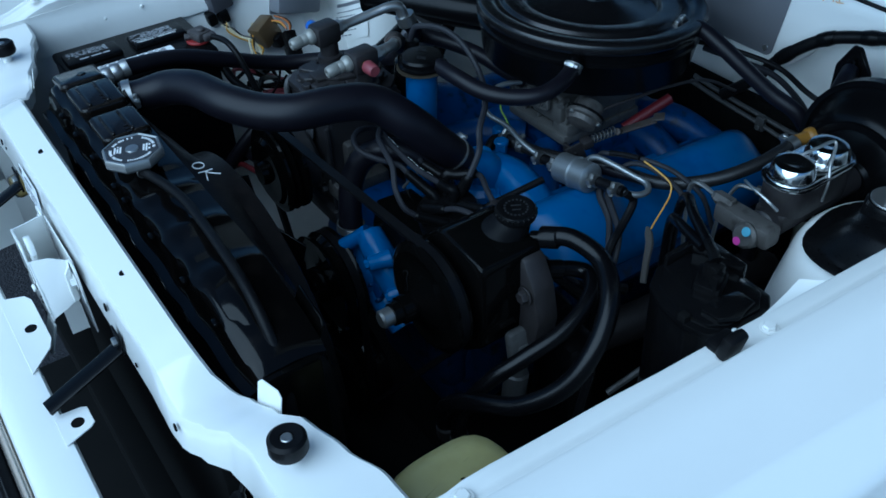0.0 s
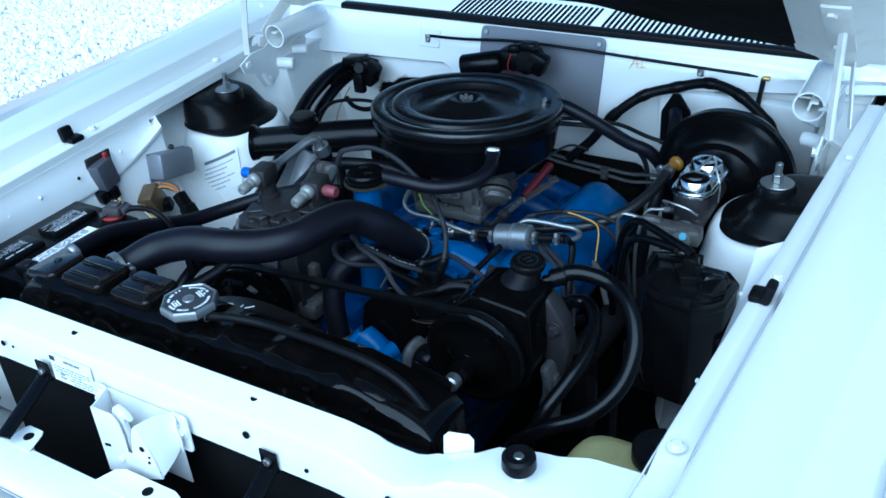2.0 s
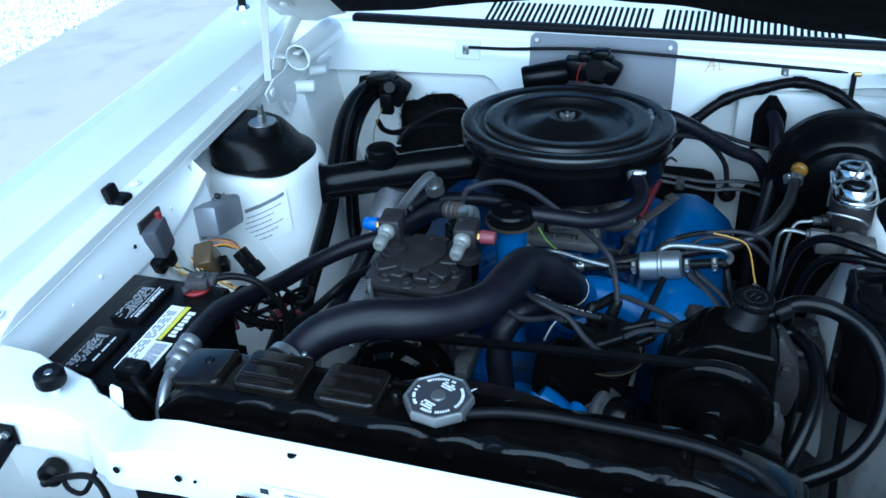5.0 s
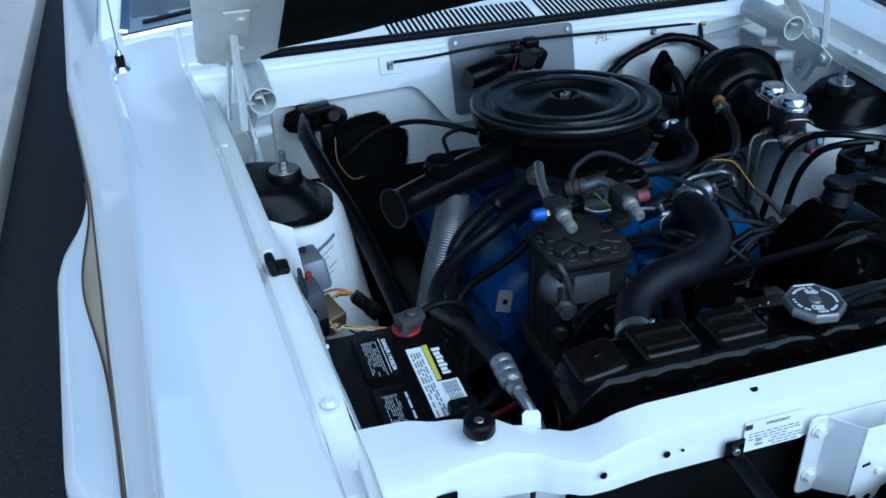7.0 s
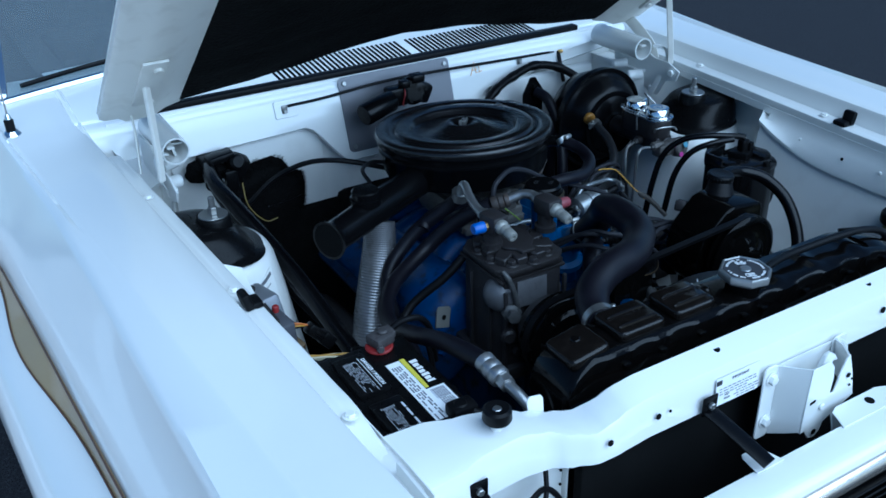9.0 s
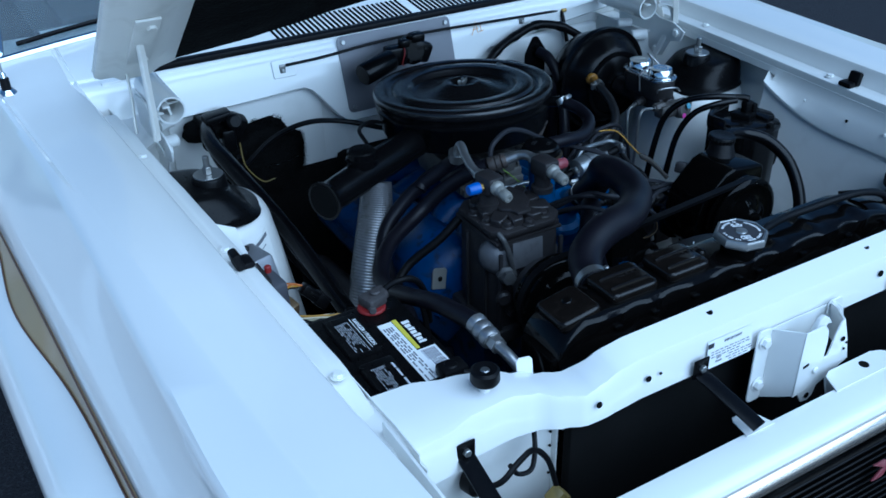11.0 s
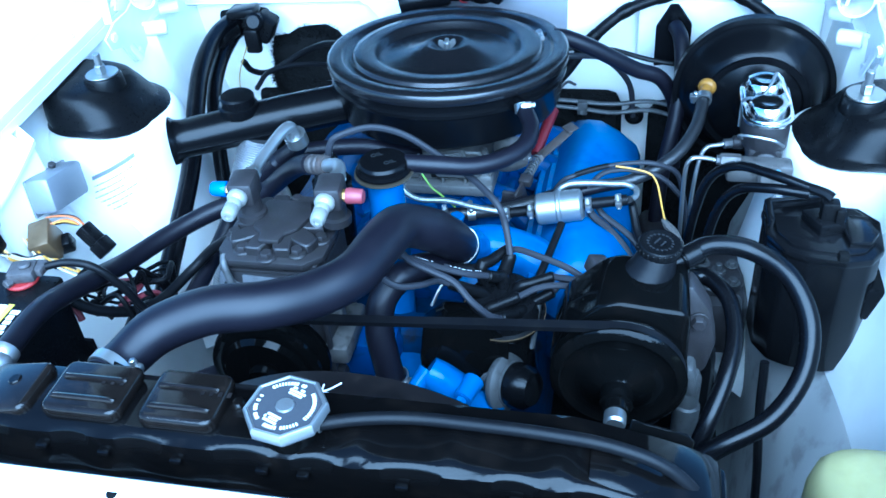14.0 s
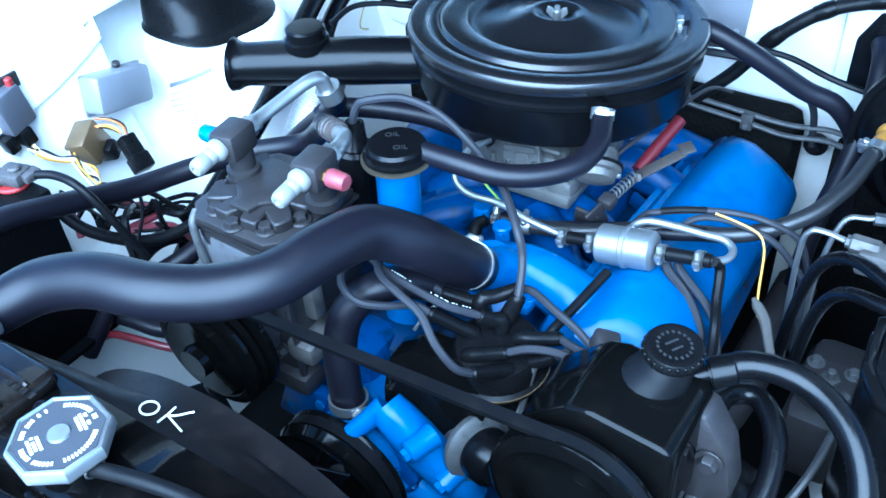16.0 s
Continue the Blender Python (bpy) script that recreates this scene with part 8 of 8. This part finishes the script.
part("adjuster", join(disc((0.420, 0.700, 0.615), (0, 0, 1), 0.012, 0.008, 0.001, 6), disc((0.420, 0.700, 0.622), (0, 0, 1), 0.005, 0.012, 0.001, 10)), WEATHERED, sg_, "worn adjuster screw and nut")
part("line", tube([(0.44, 0.66, 0.60), (0.445, 0.62, 0.63), (0.44, 0.56, 0.62), (0.42, 0.50, 0.58)], 0.005, 8), WEATHERED, sg_)
bh = thing("lower_hose", "black rubber hose low between battery and engine", "hose", (-0.43, 0.36, 0.60))
part("hose", tube([(-0.50, 0.36, 0.56), (-0.455, 0.350, 0.600), (-0.410, 0.355, 0.606), (-0.360, 0.366, 0.602), (-0.315, 0.402, 0.600), (-0.28, 0.46, 0.57)], 0.0105, 12), HOSE, bh)
part("hose", tube([(-0.448, 0.300, 0.57), (-0.430, 0.345, 0.63), (-0.425, 0.392, 0.665), (-0.432, 0.45, 0.67), (-0.44, 0.52, 0.63)], 0.0125, 12), HOSE, bh)
sc = thing("starter_cable", "dull red starter cable low beside the engine", "cable", (-0.38, 0.34, 0.59))
part("cable", tube([(-0.47, 0.315, 0.56), (-0.43, 0.330, 0.590), (-0.385, 0.337, 0.598), (-0.335, 0.350, 0.596), (-0.29, 0.38, 0.58)], 0.0055, 10), DARKRED, sc)
wb = thing("washer_bottle", "pale yellow translucent washer bottle with black cap", "washer bottle", (0.545, 0.19, 0.52))


def bottle():
    rows = []
    for z, sx, sy in ((0.52, 0.055, 0.075), (0.53, 0.066, 0.088), (0.70, 0.070, 0.092), (0.735, 0.070, 0.092), (0.760, 0.066, 0.086), (0.776, 0.056, 0.074), (0.784, 0.036, 0.050), (0.786, 0.002, 0.003)):
        rows.append(superring(32, 1.0, 3.4, z, 0.548, 0.162, sx, sy * 0.82))
    bm = loft(rows, wrap=True)
    bm.faces.new([v for v in bm.verts if abs(v.co.z - 0.52) < 1e-5])
    return bm


part("bottle", bottle(), MILKY, wb)
part("neck", disc((0.598, 0.192, 0.770), (0, 0, 1), 0.030, 0.022, 0.004), MILKY, wb)
part("cap", lathe([(0, 0), (0.034, 0), (0.036, 0.003), (0.036, 0.018), (0.033, 0.022), (0.012, 0.023), (0.010, 0.026), (0, 0.026)], Matrix.Translation((0.600, 0.196, 0.790)), 28), RUBBER, wb, "black screw cap")
part("rib", box((0.535, 0.150, 0.7835), (0.004, 0.07, 0.003), 0.001, pose(0, 0, 0, 0, 0, 12)), MILKY, wb)

# ---- battery ----
bt = thing("battery", "black car battery with white and yellow label", "battery", (-0.535, 0.21, 0.60))
part("case", box((-0.532, 0.215, 0.705), (0.172, 0.245, 0.21), 0.006), PLASTIC, bt)
part("top", box((-0.532, 0.215, 0.818), (0.176, 0.249, 0.020), 0.005), PLASTIC, bt)
for y in (0.266, 0.146):
    c = part("vent_cap", box((-0.551, y, 0.832), (0.052, 0.098, 0.014), 0.005), PLASTIC, bt, "black vent cap strip")
    part("print", bars([q for q in print_rows(0.070, 0.022, 8, int(y * 1000), 0.30) if (q[0] * 1000) % 9 > 2.4], Matrix.Translation((-0.556, y - 0.006, 0.8394)) @ pose(0, 0, 0, 0, 0, -90), 0.0003), INKGREY, c)
    if y > 0.2:
        lettering("DANGER / POISON", 0.0085, Matrix.Translation((-0.5345, y - 0.006, 0.8394)) @ pose(0, 0, 0, 0, 0, -90), PAPER, c)
        part("rule", bars([(0, -0.006, 0.080, 0.0008)], Matrix.Translation((-0.5345, y - 0.006, 0.8394)) @ pose(0, 0, 0, 0, 0, -90)), PAPER, c)
    else:
        part("heading", bars([(-0.022, 0, 0.012, 0.003), (-0.004, 0, 0.018, 0.003), (0.018, 0, 0.016, 0.003)], Matrix.Translation((-0.534, y, 0.8394)) @ pose(0, 0, 0, 0, 0, -90)), INKGREY, c)
lb = part("label", prism([(-0.507, 0.124), (-0.455, 0.124), (-0.455, 0.192), (-0.484, 0.192), (-0.484, 0.274), (-0.507, 0.274)], 0.0012, Matrix.Translation((0, 0, 0.8282)), 0.0002, 1), PAPER, bt, "white and yellow printed label")
part("yellow_strip", prism([(-0.483, 0.196), (-0.477, 0.196), (-0.475, 0.276), (-0.483, 0.276)], 0.0011, Matrix.Translation((0, 0, 0.8282)), 0.0002, 1), LABELYELLOW, lb, "yellow printed strip")
part("brand_bar", bars([(-0.466, 0.262, 0.012, 0.007), (-0.467, 0.252, 0.009, 0.008), (-0.466, 0.243, 0.010, 0.006), (-0.467, 0.234, 0.009, 0.007), (-0.466, 0.225, 0.012, 0.006), (-0.467, 0.216, 0.009, 0.007), (-0.466, 0.208, 0.012, 0.005)], Matrix.Translation((0, 0, 0.8288))), PAINTPEN, bt, "white name drawn as bars")
part("print", bars([q for q in print_rows(0.128, 0.016, 4, 11, 0.55)], Matrix.Translation((-0.4965, 0.198, 0.8296)) @ pose(0, 0, 0, 0, 0, -90)), INKMID, lb)
part("grey_block", bars([(-0.470, 0.176, 0.022, 0.024), (-0.468, 0.142, 0.020, 0.028)], Matrix.Translation((0, 0, 0.8295))), INKGREY, lb, "pale grey print block")
part("print", bars(print_rows(0.056, 0.020, 6, 5, 0.5), Matrix.Translation((-0.469, 0.158, 0.8300)) @ pose(0, 0, 0, 0, 0, -90)), INKMID, lb)
pt = part("terminal", join(disc((-0.492, 0.322, 0.828), (0, 0, 1), 0.010, 0.022, 0.002, 16), box((-0.488, 0.325, 0.842), (0.036, 0.032, 0.018), 0.005, pose(0, 0, 0, 0, 0, 15)), box((-0.470, 0.335, 0.842), (0.018, 0.024, 0.012), 0.003), disc((-0.497, 0.309, 0.838), (-0.3, -1, 0.1), 0.006, 0.010, 0.001, 6), disc((-0.483, 0.326, 0.850), (0, 0, 1), 0.0085, 0.006, 0.002, 12)), CLAMP, bt, "corroded lead clamp")
part("felt", disc((-0.492, 0.322, 0.8275), (0, 0, 1), 0.022, 0.006, 0.002, 20), RED, bt, "dusty red felt washer")
part("negative_clamp", join(box((-0.470, 0.118, 0.838), (0.040, 0.030, 0.020), 0.005), disc((-0.472, 0.118, 0.828), (0, 0, 1), 0.010, 0.022, 0.002)), RUBBER, bt, "black negative clamp")
part("hold_down", box((-0.532, 0.338, 0.70), (0.19, 0.006, 0.03), 0.002), SATIN, bt)
part("tray", box((-0.532, 0.215, 0.595), (0.20, 0.27, 0.010), 0.003), SATIN, bt)
for nm, pts, r, mt, lbv in (("battery_cable", [(-0.470, 0.335, 0.842), (-0.440, 0.348, 0.843), (-0.405, 0.352, 0.836), (-0.38, 0.36, 0.80), (-0.36, 0.38, 0.72)], 0.0055, RUBBER, "black battery cable from the positive clamp"),
                       ("battery_cable", [(-0.460, 0.105, 0.838), (-0.435, 0.090, 0.825), (-0.42, 0.10, 0.78), (-0.41, 0.13, 0.68)], 0.0065, RUBBER, "black battery ground cable")):
    h = thing(nm, lbv, "cable", pts[0], "battery cables")
    part("cable", tube(pts, r, 10), mt, h)

# ---- relays on the inner fender ----
r1 = thing("voltage_regulator", "dark grey metal regulator with a red terminal on the inner fender", "regulator", (-0.61, 0.44, 0.85))
part("case", box((-0.612, 0.414, 0.849), (0.028, 0.048, 0.058), 0.006, pose(0, 0, 0, 6, -6, 10)), DARKBOX, r1)
part("bracket", box((-0.624, 0.418, 0.878), (0.006, 0.060, 0.022), 0.002), DULLCAST, r1)
part("terminal", disc((-0.613, 0.428, 0.876), (0, 0, 1), 0.0055, 0.014, 0.002), RED, r1)
part("plug", join(box((-0.604, 0.416, 0.810), (0.024, 0.020, 0.026), 0.004, pose(0, 0, 0, 10)), box((-0.606, 0.392, 0.810), (0.022, 0.018, 0.026), 0.004, pose(0, 0, 0, 10))), PLASTIC, r1)
r2 = thing("relay_box", "pale grey folded metal relay cover", "relay", (-0.60, 0.56, 0.81))
part("case", box((-0.590, 0.566, 0.808), (0.042, 0.098, 0.056), 0.008, pose(0, 0, 0, -14, -8, 4)), GREYBOX, r2)
part("base", box((-0.610, 0.572, 0.800), (0.005, 0.110, 0.060), 0.002, pose(0, 0, 0, -14, -8, 4)), GREYBOX, r2)
for y in (0.535, 0.582):
    part("screw", disc((-0.600, y, 0.834), (0.3, 0, 1), 0.006, 0.007, 0.001, 8), DULLCAST, r2)
r3 = thing("horn_relay", "brown metal relay with coloured wires", "relay", (-0.58, 0.49, 0.76))
part("case", box((-0.580, 0.486, 0.764), (0.034, 0.050, 0.046), 0.004, pose(0, 0, 0, 20, -12, 20)), BROWN, r3)
part("plug", box((-0.566, 0.505, 0.745), (0.028, 0.024, 0.024), 0.004, pose(0, 0, 0, 20, -12, 20)), PLASTIC, r3)
r4 = thing("wiring_plug", "black plastic wiring plug with orange wires", "connector", (-0.52, 0.51, 0.757))
part("plug", join(box((-0.520, 0.512, 0.760), (0.020, 0.024, 0.036), 0.003, pose(0, 0, 0, -14, -42, 8)), box((-0.503, 0.508, 0.742), (0.024, 0.028, 0.024), 0.003, pose(0, 0, 0, -14, -42, 8)), box((-0.514, 0.500, 0.757), (0.006, 0.004, 0.026), 0.001, pose(0, 0, 0, -14, -42, 8))), PLASTIC, r4)
for k, mt in enumerate((ORANGEWIRE, YELLOWWIRE, RUBBER)):
    part("wire", tube([(-0.572 + 0.004 * k, 0.500, 0.786), (-0.556, 0.510, 0.788 - 0.003 * k), (-0.543, 0.514, 0.783 - 0.003 * k), (-0.534, 0.513, 0.778)], 0.0014, 6), mt, r4)
lw = thing("lamp_wires", "yellow and white wires down to the battery", "cable", (-0.58, 0.42, 0.78))
for k, mt in enumerate((YELLOWWIRE, PALEWIRE, PALEWIRE, WIRE)):
    part("wire", tube([(-0.590, 0.415 - 0.010 * (k % 2), 0.800), (-0.584, 0.412 + 0.004 * k, 0.786), (-0.576, 0.428 + 0.003 * k, 0.770), (-0.564, 0.452, 0.756 + 0.003 * k), (-0.545, 0.462 - 0.006 * k, 0.748), (-0.505, 0.440, 0.752), (-0.46, 0.415, 0.748 - 0.01 * k)], 0.0019, 6), mt, lw)
wb2 = thing("wire_bundle", "tangled dark, red and yellow wires behind the battery", "cable", (-0.43, 0.40, 0.74))
for k in range(9):
    w = random.Random(40 + k)
    p = [(-0.50 + 0.016 * k + w.uniform(-0.02, 0.02), 0.36 + w.uniform(0, 0.05), 0.735 - 0.004 * k), (-0.478 + 0.010 * k + w.uniform(-0.03, 0.03), 0.39 + w.uniform(-0.03, 0.05), 0.757 + w.uniform(-0.022, 0.016)), (-0.44 + w.uniform(-0.03, 0.03), 0.41 + w.uniform(-0.02, 0.07), 0.737 + w.uniform(-0.03, 0.03)), (-0.42 + w.uniform(-0.03, 0.03), 0.43 + w.uniform(-0.03, 0.05), 0.742 + w.uniform(-0.03, 0.02)), (-0.405, 0.44 + 0.01 * k, 0.70 + w.uniform(-0.02, 0.02)), (-0.41, 0.50, 0.62)]
    part("wire", tube(p, 0.0026 + 0.0012 * (k % 3), 6), CAPRED if k == 2 else RUBBER, wb2)
part("connector", box((-0.462, 0.415, 0.752), (0.030, 0.022, 0.022), 0.004, pose(0, 0, 0, 20, 10, 35)), PLASTIC, wb2)
# notice on the strut tower
rw = thing("relay_wires", "bundle of thin yellow, cream and orange relay wires", "wires", (-0.58, 0.47, 0.765))
for pts, mt in (([(-0.640, 0.510, 0.80), (-0.600, 0.474, 0.770), (-0.545, 0.442, 0.762), (-0.495, 0.430, 0.755)], YELLOWWIRE), ([(-0.636, 0.498, 0.79), (-0.578, 0.452, 0.766), (-0.530, 0.432, 0.760), (-0.490, 0.424, 0.750)], PALEWIRE),
                ([(-0.590, 0.515, 0.785), (-0.570, 0.524, 0.784), (-0.548, 0.526, 0.780), (-0.530, 0.518, 0.775)], ORANGEWIRE), ([(-0.585, 0.520, 0.785), (-0.563, 0.530, 0.782), (-0.544, 0.528, 0.778), (-0.529, 0.517, 0.772)], RUBBER)):
    part("wire", tube(pts, 0.0016, 6), mt, rw)
tl = thing("tower_label", "white printed notice on the strut tower", "label", (-0.545, 0.66, 0.74))


def on_tower(u, v):
    """A place on the tower's front: u round it in degrees from the front, v the height."""
    r = 0.1136 + 0.214 * (0.80 - v) + 0.0008
    a = radians(u)
    v += 0.0009 * (u - 12)
    return Vector((-0.604 - 0.02 * (0.83 - v) + r * math.sin(a), 0.785 - r * math.cos(a), v))


part("paper", loft([[on_tower(u, v) for v in (0.692, 0.72, 0.75, 0.775)] for u in (-14, 0, 14, 28, 42)], 0.0006), BAYWHITE, tl)
rnd = random.Random(7)
bm = bmesh.new()
for k in range(6):
    u = -9.0
    while u < 34 - (k % 3) * 5:
        d = rnd.uniform(1.6, 5)
        z = 0.752 - 0.010 * k
        q = [on_tower(u, z) + Vector((0, -0.0012, 0)), on_tower(u + d * 0.8, z) + Vector((0, -0.0012, 0)), on_tower(u + d * 0.8, z + 0.0022) + Vector((0, -0.0012, 0)), on_tower(u, z + 0.0022) + Vector((0, -0.0012, 0))]
        bm.faces.new([bm.verts.new(p) for p in q])
        u += d
part("print", bm, INKMID, tl)
part("heading", loft([[on_tower(u, v) + Vector((0, -0.0012, 0)) for v in (0.764, 0.771)] for u in (-10, 4, 18, 32, 40)], 0.0003), GREYBOX, tl)

# black panel added low on the driver's side of the firewall
solo("dark_firewall_panel", prism(rounded(0.27, 0.42, 0.03), 0.02, Matrix.Translation((0.435, 1.135, 0.475)) @ pose(0, 0, 0, 90), 0.006, 2), FELT, "black panel low on the firewall", "insulation")
